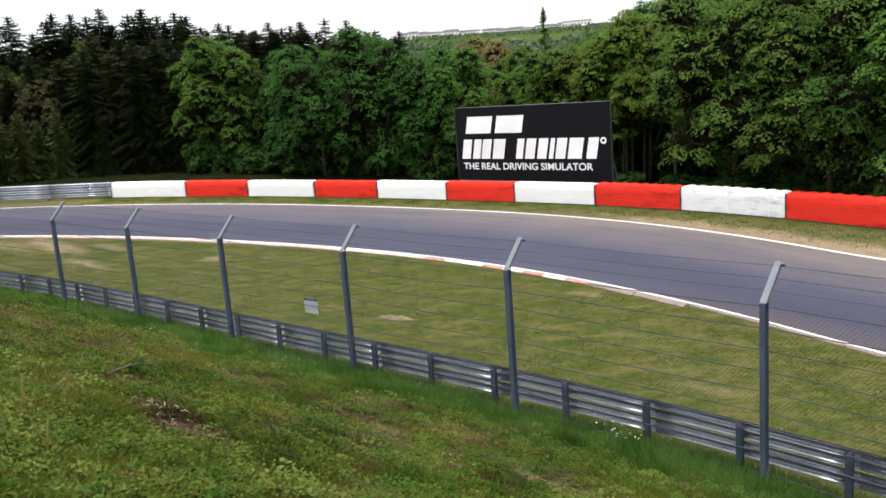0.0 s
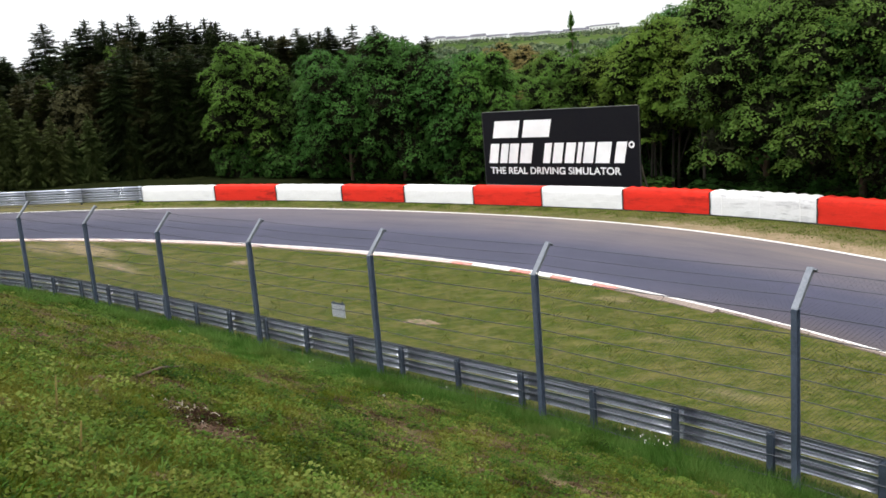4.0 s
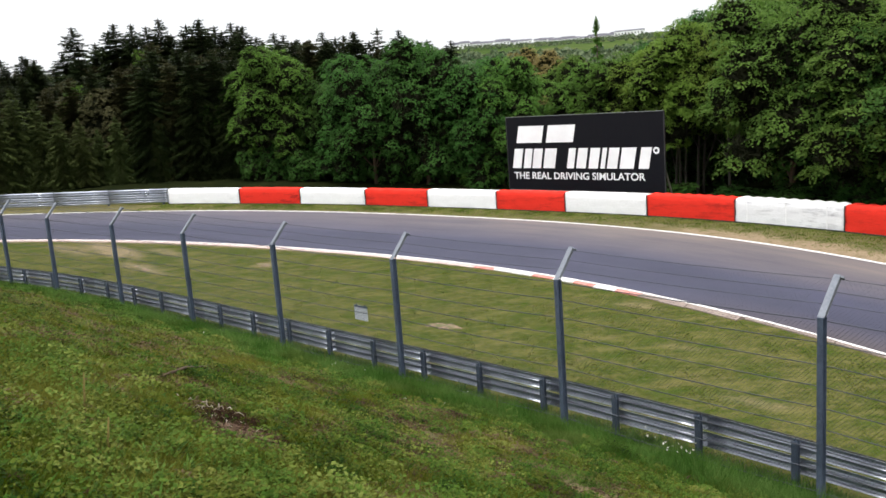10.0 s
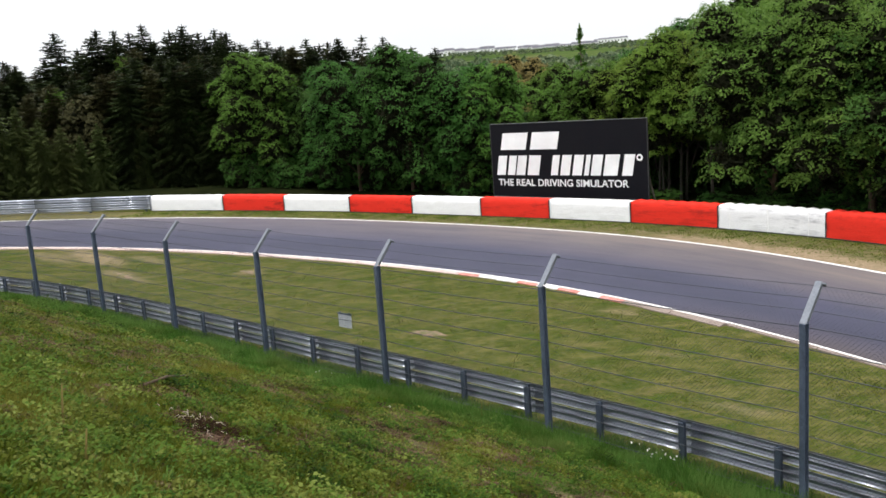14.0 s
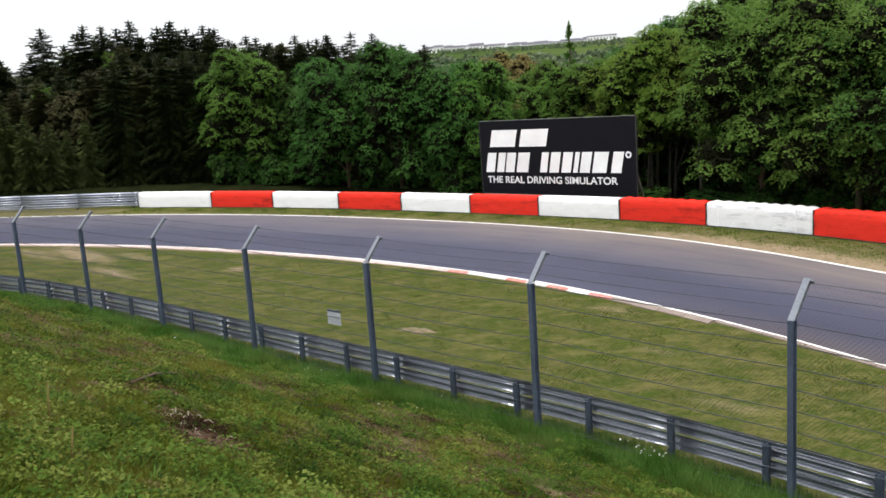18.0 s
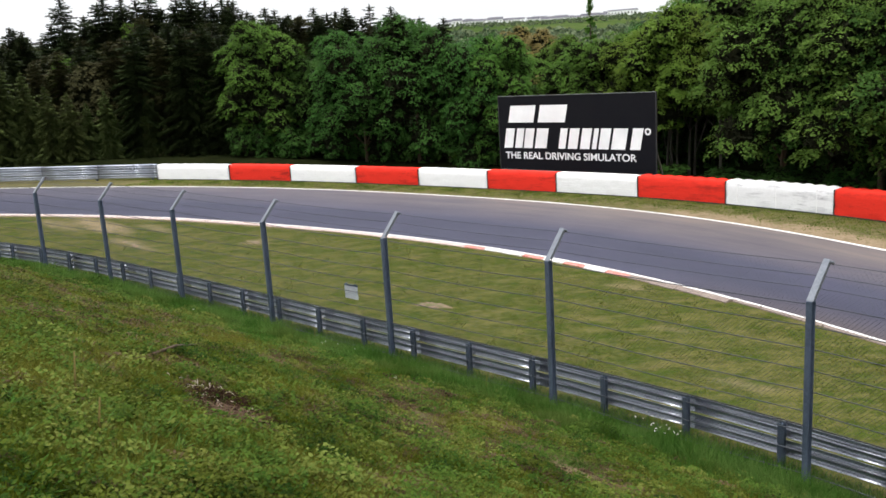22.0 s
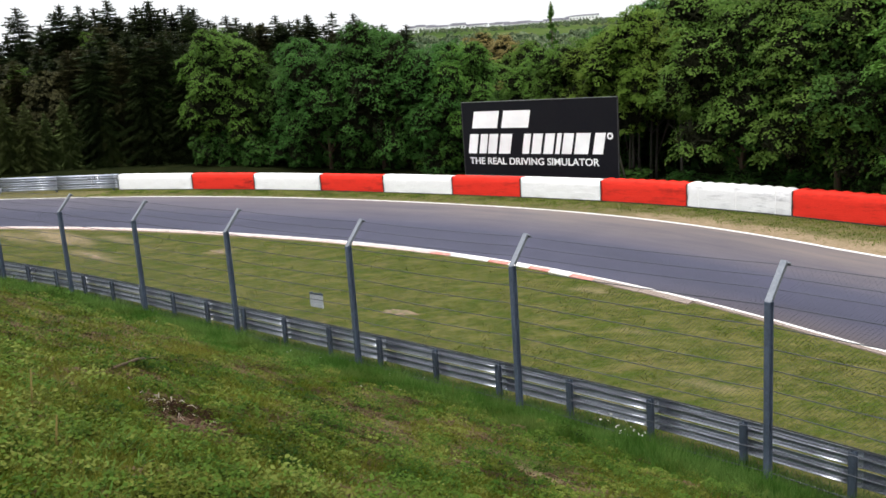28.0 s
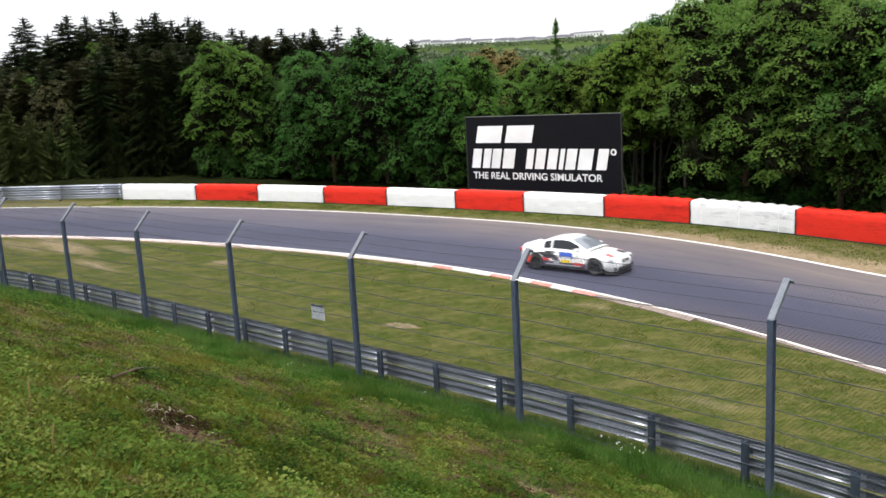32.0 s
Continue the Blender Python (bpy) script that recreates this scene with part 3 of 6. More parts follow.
def build_ground():
    us, vs = spread(-66, 8, 0.45, 3200), spread(-4, 46, 0.4, 3200)
    gu, gv = np.meshgrid(us, vs)
    z = ground_z(gu, gv)
    x, y = U.x * gu + N.x * gv, U.y * gu + N.y * gv
    co = np.stack([x, y, z], -1).reshape(-1, 3)
    nu, nv = len(us), len(vs)
    idx = np.arange(nu * nv).reshape(nv, nu)
    quads = np.stack([idx[:-1, :-1], idx[:-1, 1:], idx[1:, 1:], idx[1:, :-1]], -1).reshape(-1, 4)
    me = bpy.data.meshes.new("ground")
    me.from_pydata(co, [], quads)
    me.materials.append(M_GROUND)
    me.polygons.foreach_set("use_smooth", [True] * len(me.polygons))
    s, k, o, w = fence_v(gu) - gv, gv - inner_v(gu), gv - outer_v(gu), gv - wall_v(gu)
    rag = wobble(gu, gv, 1.7, 2.0)
    bank = smooth((s + 0.6) / 1.2)
    brown = np.exp(-((s - 6.2) / 2.6) ** 2) * np.clip(0.45 + 0.9 * wobble(gu, gv, 0.9, 4.4), 0, 1.3) * smooth((-3.5 - gu) / 2.5)
    lush = np.maximum(smooth((s + 0.7) / 0.6) * smooth((2.6 + rag - s) / 1.4), 0.45 * smooth((s - 9) / 3)) * 0.9
    # floor of the wood behind the barrier, coloured as shaded ground
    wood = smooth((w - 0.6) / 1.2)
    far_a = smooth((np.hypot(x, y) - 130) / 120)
    # bare earth: beside the outer edge, worn spots on the infield, dusty strips beside the kerb
    dirt0 = 0.3 * smooth(o / 0.4) * smooth(-w / 0.4)
    dirt = smooth((gu + 27 + 2 * rag) / 8) * smooth((o + 0.6) / 0.4) * smooth((2.3 + 0.6 * rag - o) / 0.9)
    for cu, cv, ru, rv, a in ((-39.9, 17.6, 2.2, 0.45, 0.6), (-35.1, 21.5, 0.7, 0.5, 0.6), (-45.5, 18.6, 3.4, 0.8, 0.75), (-51.0, 19.4, 3.2, 1.0, 0.75), (-47.5, 17.2, 2.5, 0.5, 0.5), (-42.5, 20.2, 2.0, 0.4, 0.45),
                              (-16.2, 24.1, 1.0, 0.3, 0.4), (-9.0, 17.9, 0.9, 0.3, 0.35), (-8.0, 16.4, 1.2, 0.3, 0.35), (-10.6, 15.6, 0.8, 0.2, 0.25), (-13.5, 18.6, 1.0, 0.2, 0.2), (-12.4, 20.9, 0.6, 0.3, 0.3), (-8.1, 11.2, 0.6, 0.35, 0.55),
                              (-6.6, 4.3, 0.5, 0.3, 0.6), (-11.8, 4.1, 1.2, 0.35, 0.55), (-6.3, 3.3, 0.7, 0.45, 0.35), (-8.6, 7.4, 1.5, 0.5, 0.3), (-13.5, 7.2, 2.0, 0.4, 0.3)):
        rr = np.sqrt(((gu - cu) / ru) ** 2 + ((gv - cv) / rv) ** 2) + 0.25 * rag
        dirt = np.maximum(dirt, a * smooth((1.25 - rr) / 0.6))
    dirt = np.maximum(dirt, dirt0)
    dirt = np.maximum(dirt, 0.5 * np.clip(brown - 0.3, 0, 1))
    dirt = np.maximum(dirt, 0.55 * smooth((k + 0.9) / 0.6) * smooth((0.2 - k) / 0.3) * smooth((-34 - gu) / 5 + 0.4))
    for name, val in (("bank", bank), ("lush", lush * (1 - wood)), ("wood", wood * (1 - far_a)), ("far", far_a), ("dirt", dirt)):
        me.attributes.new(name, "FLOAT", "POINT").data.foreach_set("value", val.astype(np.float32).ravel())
    me.update()
    return tagged(new("ground", me), "sloping grass bank, mown infield and woodland floor", "ground", kind="structure")


build_ground()


def ribbon(name, line_a, line_b, u0, u1, step, z, mat, across=1):
    us = np.arange(u0, u1 + step, step)
    verts, faces = [], []
    for u in us:
        va, vb = float(line_a(u)), float(line_b(u))
        for k in range(across + 1):
            v = va + (vb - va) * k / across
            p = at(u, v)
            p.z = float(rise(u)) + z
            verts.append(p)
    n = across + 1
    for i in range(len(us) - 1):
        for k in range(across):
            faces.append((i * n + k, (i + 1) * n + k, (i + 1) * n + k + 1, i * n + k + 1))
    ob = solid(name, verts, faces, mat, smooth_on=True)
    lane = ob.data.uv_layers.new(name="lane")
    flat = []
    for lp in ob.data.loops:
        i, k = divmod(lp.vertex_index, n)
        flat += [us[i], k / across]
    lane.data.foreach_set("uv", flat)
    return ob


tagged(ribbon("road", inner_v, outer_v, -230, 120, 1.0, 0.02, M_ASPHALT, 8), "grey asphalt race track sweeping through a bend", "road", kind="structure")
tagged(ribbon("edge_line_outer", lambda u: outer_v(u) - 0.12, lambda u: outer_v(u) + 0.08, -230, 120, 0.7, 0.026, M_LINE), "white painted line on the outer edge of the asphalt", "road line", kind="structure")
tagged(ribbon("edge_line_inner", lambda u: inner_v(u) - 0.02, lambda u: inner_v(u) + 0.17, -230, 120, 0.7, 0.026, M_LINE), "white painted line along the inner kerb", "road line", kind="structure")

# kerb: a row of cast blocks, painted red and white through the bend
kerb = tagged(new("kerb"), "low concrete kerb with worn red and white blocks beside the asphalt", "kerb", kind="structure")
rng = random.Random(4)
for u in stations(inner_v, -58, 2, 1.12):
    fr = along(inner_v, u, u + 1.09 / math.sqrt(1 + float(inner_v(u + 0.5) - inner_v(u - 0.5)) ** 2), 0.6)
    wide = 0.42 if u < -26.3 else 0.36 if u < -16.9 else 0.42 if u < -13.0 else 0.16
    wide *= 0.92 + 0.16 * rng.random()
    prof = [(-0.03, 0.0), (-0.03, 0.045), (-wide * 0.5, 0.075 + 0.012 * rng.random()), (-wide, 0.03), (-wide, -0.05)]
    if u < -26.3:
        mat = M_KERB_FADED
    elif u < -16.9:
        mat = M_KERB_RED if int((u + 26.3) / 0.98) % 2 == 0 else M_KERB_WHITE
    else:
        mat = M_KERB_GREY
    v, f = sweep(prof, fr)
    solid("kerb_block", v, f, mat, kerb)

# worn bare spots in the infield turf
def bare_spot(u, v, ru, rv, seed):
    rnd = random.Random(seed)
    n, verts, faces = 28, [at(u, v, 0.02)], []
    amp = [1 + 0.25 * math.sin(2 * k * 0.224 + seed) + 0.75 * (rnd.random() - 0.5) for k in range(n)]
    for ring_ in (0.5, 1.0):
        for k in range(n):
            t = 2 * math.pi * k / n
            r = ring_ * (amp[k] if ring_ == 1.0 else 1.0)
            verts.append(at(u + ru * r * math.cos(t), v + rv * r * math.sin(t), 0.018 if ring_ < 1 else -0.004))
    for k in range(n):
        k2 = (k + 1) % n
        faces += [(0, 1 + k, 1 + k2), (1 + k, 1 + n + k, 1 + n + k2, 1 + k2)]
    tagged(solid("bare_patch", verts, faces, M_SOIL, smooth_on=True), "worn patch of bare pale soil in the turf", "ground", kind="structure")


for k, q in enumerate(((-20.05, 18.75, 0.60, 0.36), (-35.2, 21.5, 0.45, 0.28), (-39.8, 17.6, 1.1, 0.16))):
    bare_spot(*q, k + 1)

# ---- tyre barrier faced with painted rubber belting ----
SEAMS = [-58.05, -53.47, -49.48, -45.08, -40.81, -36.08, -31.45, -26.19, -20.95, -15.25, -10.1, -5.0, 0.4, 6.0]


def barrier_block(u0, u1, red, rough_top, seed):
    rnd = random.Random(seed)
    high = 1.08 + 0.14 * float(smooth((u0 + 56) / 38)) + 0.03 * rnd.random()
    fr = along(wall_v, u0, u1 - 0.05, 0.16)
    n, verts, faces = len(fr), [], []
    prof = [(0.0, 0.0), (-0.02, 0.18), (0.0, 0.4), (-0.03, 0.7), (0.0, 0.93), (0.05, 1.0), (0.2, 1.02), (0.45, 1.0), (0.62, 1.02), (0.7, 0.96), (0.72, 0.5), (0.72, 0.0)]
    for i, (p, a, b) in enumerate(fr):
        s = i / (n - 1)
        end = 0.03 * max(0, 1 - min(s, 1 - s) * 25)
        lift = abs(math.sin(i * 0.16 / 0.62 * math.pi)) * (0.07 if rough_top else 0.018)
        for k, (x, h) in enumerate(prof):
            dx = 0.014 * math.sin(i * 0.9 + k * 2.1 + seed) + 0.010 * math.sin(i * 0.37 * (1 + k % 3) + seed * 1.7) + end
            up = high * h + (lift - 0.03 if 0.9 < h else 0)
            verts.append(p + a * (x + (dx if x < 0.3 else -dx)) + b * up)
    m = len(prof)
    for i in range(n - 1):
        for k in range(m - 1):
            faces.append((i * m + k, i * m + k + 1, (i + 1) * m + k + 1, (i + 1) * m + k))
    faces += [tuple(range(m))[::-1], tuple((n - 1) * m + k for k in range(m))]
    base = fr[n // 2][0]
    thing = new("tyre_barrier")
    thing.location = base
    verts = [q - base for q in verts]
    solid("belting", verts, faces, M_WALL_RED if red else M_WALL_SCUFFED if rough_top else M_WALL_WHITE, thing, smooth_on=True)
    # rubber flap along the foot and straps over the top
    for s in (0.12, 0.5, 0.88) if rough_top and not red else ():
        p, a, b = fr[int(s * (n - 1))]
        t = a.cross(b)
        v, f = sweep([(-0.035, 0.02), (-0.035, high - 0.02), (0.1, high + 0.035), (0.12, high + 0.02), (-0.02, high - 0.05), (-0.02, 0.02)], [(p - base - t * 0.02, a, b), (p - base + t * 0.02, a, b)])
        solid("strap", v, f, M_WALL_RED if red else M_WALL_WHITE, thing)
    p, a, b = fr[0]
    t = a.cross(b)
    v, f = sweep([(-0.012, 0.0), (-0.012, high * 0.97), (0.5, high * 0.97), (0.5, 0.0)], [(p - base - t * 0.045, a, b), (p - base + t * 0.01, a, b)])
    solid("edge_strip", v, f, M_RUBBER, thing, "dark rubber edge at the joint")
    foot = sweep([(-0.03, -0.02), (-0.035, 0.06), (0.0, 0.06), (0.0, -0.02)], [(p - base, a, b) for p, a, b in fr[::4] + [fr[-1]]])
    solid("foot_strip", *foot, M_RUBBER, thing)
    return tagged(thing, ("red" if red else "white") + " painted tyre barrier block faced with scuffed rubber belting" + (", uneven top" if rough_top else ""), "barrier", "barrier along the outer verge")


for i in range(len(SEAMS) - 1):
    barrier_block(SEAMS[i], SEAMS[i + 1], i % 2 == 1, i >= 7, i + 1)

# ---- steel guardrails ----
W_BEAM = [(0.0, 0.158), (-0.008, 0.150), (-0.022, 0.138), (-0.066, 0.118), (-0.080, 0.104), (-0.080, 0.052), (-0.066, 0.036), (-0.012, 0.016), (-0.004, 0.010), (-0.004, -0.010), (-0.012, -0.016), (-0.066, -0.036), (-0.080, -0.052), (-0.080, -0.104), (-0.066, -0.118), (-0.022, -0.138), (-0.008, -0.150), (0.0, -0.158)]


def beam_profile(flip):
    front = [(x * flip, z) for x, z in W_BEAM]
    return front + [(x + 0.012 * flip, z) for x, z in front[::-1]]


def guardrail(name, line, u0, u1, heights, flip, post_gap, post_off, post_top, label, z0=0.0, max_posts=60):
    """flip 1: the beams face the bank; -1: they face away from it."""
    thing = new(name)
    us = np.append(stations(line, u0, u1, 4.0), u1)
    for za in heights:
        for a, b in zip(us[:-1], us[1:]):
            fr = along(line, a, b + 0.12, 0.8, z0 + za, 0.0)
            fr[0] = (fr[0][0] + fr[0][1] * 0.006, fr[0][1], fr[0][2])
            v, f = sweep(beam_profile(flip), fr)
            solid("beam", v, f, M_ZINC, thing, smooth_on=True)
    if flip < 0:
        for a, b in zip(us[:-1], us[1:]):
            v, f = sweep([(0.006, 0.0), (0.006, 0.020), (0.026, 0.022), (0.026, 0.0)], along(line, a, b, 0.8, z0 + max(heights) + 0.158))
            solid("top_strip", v, f, M_RUBBER, thing, "dark strip along the top edge")
    for u in stations(line, u0, u1, post_gap)[:max_posts]:
        (p, a, b), _ = along(line, u, u + 0.1, 0.1, z0)
        t = a.cross(b)
        c = p + a * post_off
        bm = bmesh.new()
        turn = Matrix((( t.x, a.x, 0, c.x), (t.y, a.y, 0, c.y), (0, 0, 1, c.z), (0, 0, 0, 1)))
        for y in (-0.05, 0.044):
            box(bm, -0.06, 0.06, y, y + 0.008, -0.5, post_top, turn)
        box(bm, -0.004, 0.004, -0.042, 0.044, -0.5, post_top, turn)
        box(bm, -0.06, -0.052, -0.042, 0.044, post_top - 0.72, post_top - 0.04, turn)
        part("post", bm, M_ZINC_DULL, thing)
        for za in heights:
            bm = bmesh.new()
            box(bm, -0.02, 0.02, -0.012, 0.012, za - 0.02, za + 0.02, turn @ pose(0, (0.06 if post_off < 0 else -0.06), 0))
            part("bolt", bm, M_ZINC, thing)
    return tagged(thing, label, "guardrail")


guardrail("guardrail", rail_v, -52, 14, (0.765, 0.41), -1, 2.0, -0.075, 0.90, "galvanised two-beam guardrail seen from its post side, grass at its foot")
guardrail("guardrail", lambda u: barrier_rail_v(u) + 0.1, -150, -58.15, (0.98, 0.64, 0.30), 1, 4.0, 0.1, 1.1, "galvanised three-beam guardrail ending at a white barrier block")

# ---- catch fence: steel posts with outward arms, cables and wire mesh ----
POSTS = [-58.0, -52.5, -47.0, -43.2, -40.35, -37.15, -32.37, -27.32, -22.03, -16.69, -11.42, -5.74, -0.2, 5.4]
FENCE_TOP = 3.45
fence = tagged(new("catch_fence"), "tall grey steel catch fence with angled arms, cables and mesh", "fence")
tips, elbows = [], []
for u in POSTS:
    (p, a, b), _ = along(fence_v, u, u + 0.1, 0.1)
    t = a.cross(b)
    turn = Matrix(((t.x, a.x, 0, p.x), (t.y, a.y, 0, p.y), (0, 0, 1, p.z), (0, 0, 0, 1)))
    bm = bmesh.new()
    for y in (-0.07, 0.06):
        box(bm, -0.05, 0.05, y, y + 0.01, -0.6, FENCE_TOP, turn)
    box(bm, -0.004, 0.004, -0.06, 0.06, -0.6, FENCE_TOP, turn)
    box(bm, -0.05, 0.05, -0.07, 0.07, FENCE_TOP, FENCE_TOP + 0.012, turn)
    post = part("post", bm, M_ZINC_DULL, fence)
    bm = bmesh.new()
    lean = turn @ pose(0, 0.0, FENCE_TOP, -43, 0, 0)
    box(bm, -0.060, -0.052, -0.050, 0.050, -0.02, 0.82, lean)
    box(bm, -0.052, 0.060, -0.050, -0.042, -0.02, 0.82, lean)
    box(bm, 0.052, 0.060, -0.050, 0.02, 0.05, 0.78, lean)
    box(bm, -0.045, 0.11, -0.03, 0.03, 0.78, 0.81, lean)
    part("arm", bm, M_ZINC_ARM, post, "bright galvanised angled arm")
    elbows.append((p, a, turn @ Vector((0, 0.07, 0))))
    tips.append(lean @ Vector((0, 0.04, 0.78)))
CABLES = [0.3, 0.7, 1.08, 1.46, 1.84, 2.22, 2.6, 3.0, 3.38]


def wire(a, b, r, sag=0.0):
    mid = [a.lerp(b, k / 6) - UP * (sag * 4 * (k / 6) * (1 - k / 6)) for k in range(7)]
    return tube_rings(mid, [r] * 7, 4)


rng = random.Random(9)
for i in range(len(POSTS) - 1):
    (pa, aa, fa), (pb, ab, fb) = elbows[i], elbows[i + 1]
    for h in CABLES:
        v, f = wire(fa + UP * h, fb + UP * h, 0.0085, 0.02 + 0.03 * rng.random())
        solid("cable", v, f, M_WIRE, fence)
    for k in (0.33, 0.66, 1.0):
        v, f = wire((fa + UP * FENCE_TOP).lerp(tips[i], k), (fb + UP * FENCE_TOP).lerp(tips[i + 1], k), 0.006, 0.03)
        solid("cable", v, f, M_WIRE, fence)
    # diamond mesh: thin straight wires leaning both ways between foot and arm tip
    length = (fb - fa).length
    d = (fb - fa) / length
    pieces, gap, top = [], 0.085, FENCE_TOP
    for sgn in (1, -1):
        x = -top if sgn > 0 else 0.0
        while x < (length if sgn > 0 else length + top):
            lo, hi = x, x + sgn * top
            z0 = max(0.0, (0 - lo) if sgn > 0 else (lo - length))
            z1 = min(top, (length - lo) if sgn > 0 else lo)
            if z1 - z0 > 0.05:
                p0, p1 = fa + d * (lo + sgn * z0) + UP * z0, fa + d * (lo + sgn * z1) + UP * z1
                pieces.append((p0, p1))
            x += gap
    ta, tb = fa + UP * FENCE_TOP, fb + UP * FENCE_TOP
    for sgn in (1, -1):
        k = 0
        while k * gap < length:
            x0 = k * gap
            x1 = x0 + sgn * 0.6
            if 0 <= x1 <= length:
                pieces.append((ta + (tb - ta) * (x0 / length), tips[i] + (tips[i + 1] - tips[i]) * (x1 / length)))
            k += 1
    quads = []
    for p0, p1 in pieces:
        w = d * 0.0024
        o = aa * 0.0024
        quads += [p0 - w, p0 + w, p1 + w, p1 - w, p0 - o, p0 + o, p1 + o, p1 - o]
    me = cloud_mesh("wire_mesh", [tuple(q) for q in quads], 4, M_WIRE)
    mesh_ob = new("wire_mesh", me)
    mesh_ob.parent = fence
    tagged(mesh_ob, "fine diamond wire mesh", kind="stuff")

# small plate hung on the cables
(p, a, b), _ = along(fence_v, -18.28, -18.18, 0.1)
t = a.cross(b)
plate = new("fence_sign")
plate.matrix_world = Matrix(((t.x, a.x, 0, p.x + a.x * 0.1), (t.y, a.y, 0, p.y + a.y * 0.1), (0, 0, 1, p.z + 1.80), (0, 0, 0, 1)))
bm = bmesh.new()
box(bm, -0.27, 0.27, -0.012, 0.0, -0.2, 0.2)
part("panel", bevelled(bm, 0.004), M_PLATE, plate)
bm = bmesh.new()
box(bm, -0.275, 0.275, -0.018, 0.004, 0.16, 0.205)
part("top_rail", bm, M_ZINC_DULL, plate)
for x in (-0.18, 0.18):
    bm = bmesh.new()
    box(bm, x - 0.01, x + 0.01, -0.02, 0.02, 0.18, 0.24)
    part("hook", bm, M_ZINC_DULL, plate)
tagged(plate, "small blank pale grey plate hung on the fence cables", "sign")

# ---- advertising board behind the barrier ----
board = new("billboard")
BL, BR = Vector((5.13, 56.77, 0.0)), Vector((13.32, 48.88, 0.0))
ax = (BR - BL).normalized()
BW, BH, BZ = (BR - BL).length, 4.68, 0.93
face = ax.cross(UP)
board.matrix_world = Matrix(((ax.x, -face.x, 0, BL.x), (ax.y, -face.y, 0, BL.y), (0, 0, 1, BZ), (0, 0, 0, 1)))
bm = bmesh.new()
box(bm, 0, BW, 0.0, 0.06, 0, BH)
part("panel", bm, M_BOARD, board, "matt black printed sheet")
for name, dims in (("frame_edge", (-0.03, 0.015, -0.02, 0.09, -0.02, BH + 0.03)), ("frame_edge", (BW - 0.015, BW + 0.03, -0.02, 0.09, -0.02, BH + 0.03)), ("frame_edge", (0.015, BW - 0.015, -0.02, 0.09, BH, BH + 0.035)), ("frame_edge", (0.03, BW - 0.03, -0.03, 0.10, -0.09, -0.0))):
    bm = bmesh.new()
    box(bm, *dims)
    part(name, bm, M_BOARD_EDGE if dims[1] - dims[0] > 1 else M_RUBBER, board, "thin metal edge")
for k in range(6):
    x = 0.4 + k * (BW - 0.8) / 5
    bm = bmesh.new()
    box(bm, x - 0.06, x + 0.06, 0.07, 0.19, -BZ - 0.4, BH - 0.1)
    part("leg", bm, M_TIMBER, board)
    bm = bmesh.new()
    box(bm, -0.04, 0.04, -0.04, 0.04, 0, 4.4, pose(x, 1.9, -BZ - 0.2, 25, 0, 0))
    part("brace", bm, M_TIMBER, board)


def across(p):
    """Board metres from the share of the width seen from the bank."""
    return BW * p * 57.0 / (p * 57.0 + (1 - p) * 50.6)


def slanted(name, x0, x1, z0, z1, skew, label="", shift=0.0):
    x0, x1 = x0 + shift, x1 + shift
    vs = [(x0, -0.006, z0), (x1, -0.006, z0), (x1 + skew, -0.006, z1), (x0 + skew, -0.006, z1)]
    vs += [(x, 0.0, z) for x, y, z in vs]
    return solid(name, vs, [(0, 1, 2, 3), (0, 4, 5, 1), (1, 5, 6, 2), (2, 6, 7, 3), (3, 7, 4, 0)], M_BOARD_WHITE, board, label)


slanted("emblem_block", across(0.060), across(0.222), BH * 0.645, BH * 0.875, 0.24, "plain white slanted block")
slanted("emblem_block", across(0.250), across(0.424), BH * 0.645, BH * 0.875, 0.24, "plain white slanted block")
# the name is drawn as plain slanted blocks
marks = [0.026, 0.096, 0.152, 0.224, 0.376, 0.436, 0.514, 0.590, 0.632, 0.712, 0.832]
ends = [0.084, 0.146, 0.212, 0.302, 0.424, 0.500, 0.578, 0.622, 0.700, 0.806, 0.902]
z0, z1 = BH * 0.298, BH * 0.565
for m0, m1 in zip(marks, ends):
    x0, x1 = across(m0), across(m1)
    slanted("name_block", x0 + 0.02, x1 - 0.02, z0, z1, 0.24, "plain white slanted block")
ring = []
for k in range(20):
    t = 2 * math.pi * k / 20
    ring += [(across(0.949) + 0.20 * math.cos(t), -0.006, BH * 0.525 + 0.20 * math.sin(t)), (across(0.949) + 0.10 * math.cos(t), -0.006, BH * 0.525 + 0.10 * math.sin(t))]
solid("ring_mark", ring, [(2 * k, 2 * ((k + 1) % 20), 2 * ((k + 1) % 20) + 1, 2 * k + 1) for k in range(20)], M_BOARD_WHITE, board)
txt = bpy.data.curves.new("slogan", "FONT")
txt.body, txt.size, txt.extrude, txt.offset = "THE REAL DRIVING SIMULATOR", 0.62, 0.003, 0.011
tmp = bpy.data.objects.new("slogan_text", txt)
scene.collection.objects.link(tmp)
me = bpy.data.meshes.new_from_object(tmp.evaluated_get(bpy.context.evaluated_depsgraph_get()))
bpy.data.objects.remove(tmp)
co = np.array([v.co[:] for v in me.vertices])
x0, x1 = across(0.036), across(0.877)
sx = (x1 - x0) / (co[:, 0].max() - co[:, 0].min())
for v in me.vertices:
    v.co = (x0 + (v.co.x - co[:, 0].min()) * sx, -0.005 - v.co.z, BH * 0.152 + v.co.y * (BH * 0.092 / max(co[:, 1].max(), 0.1)))
me.materials.append(M_BOARD_WHITE)
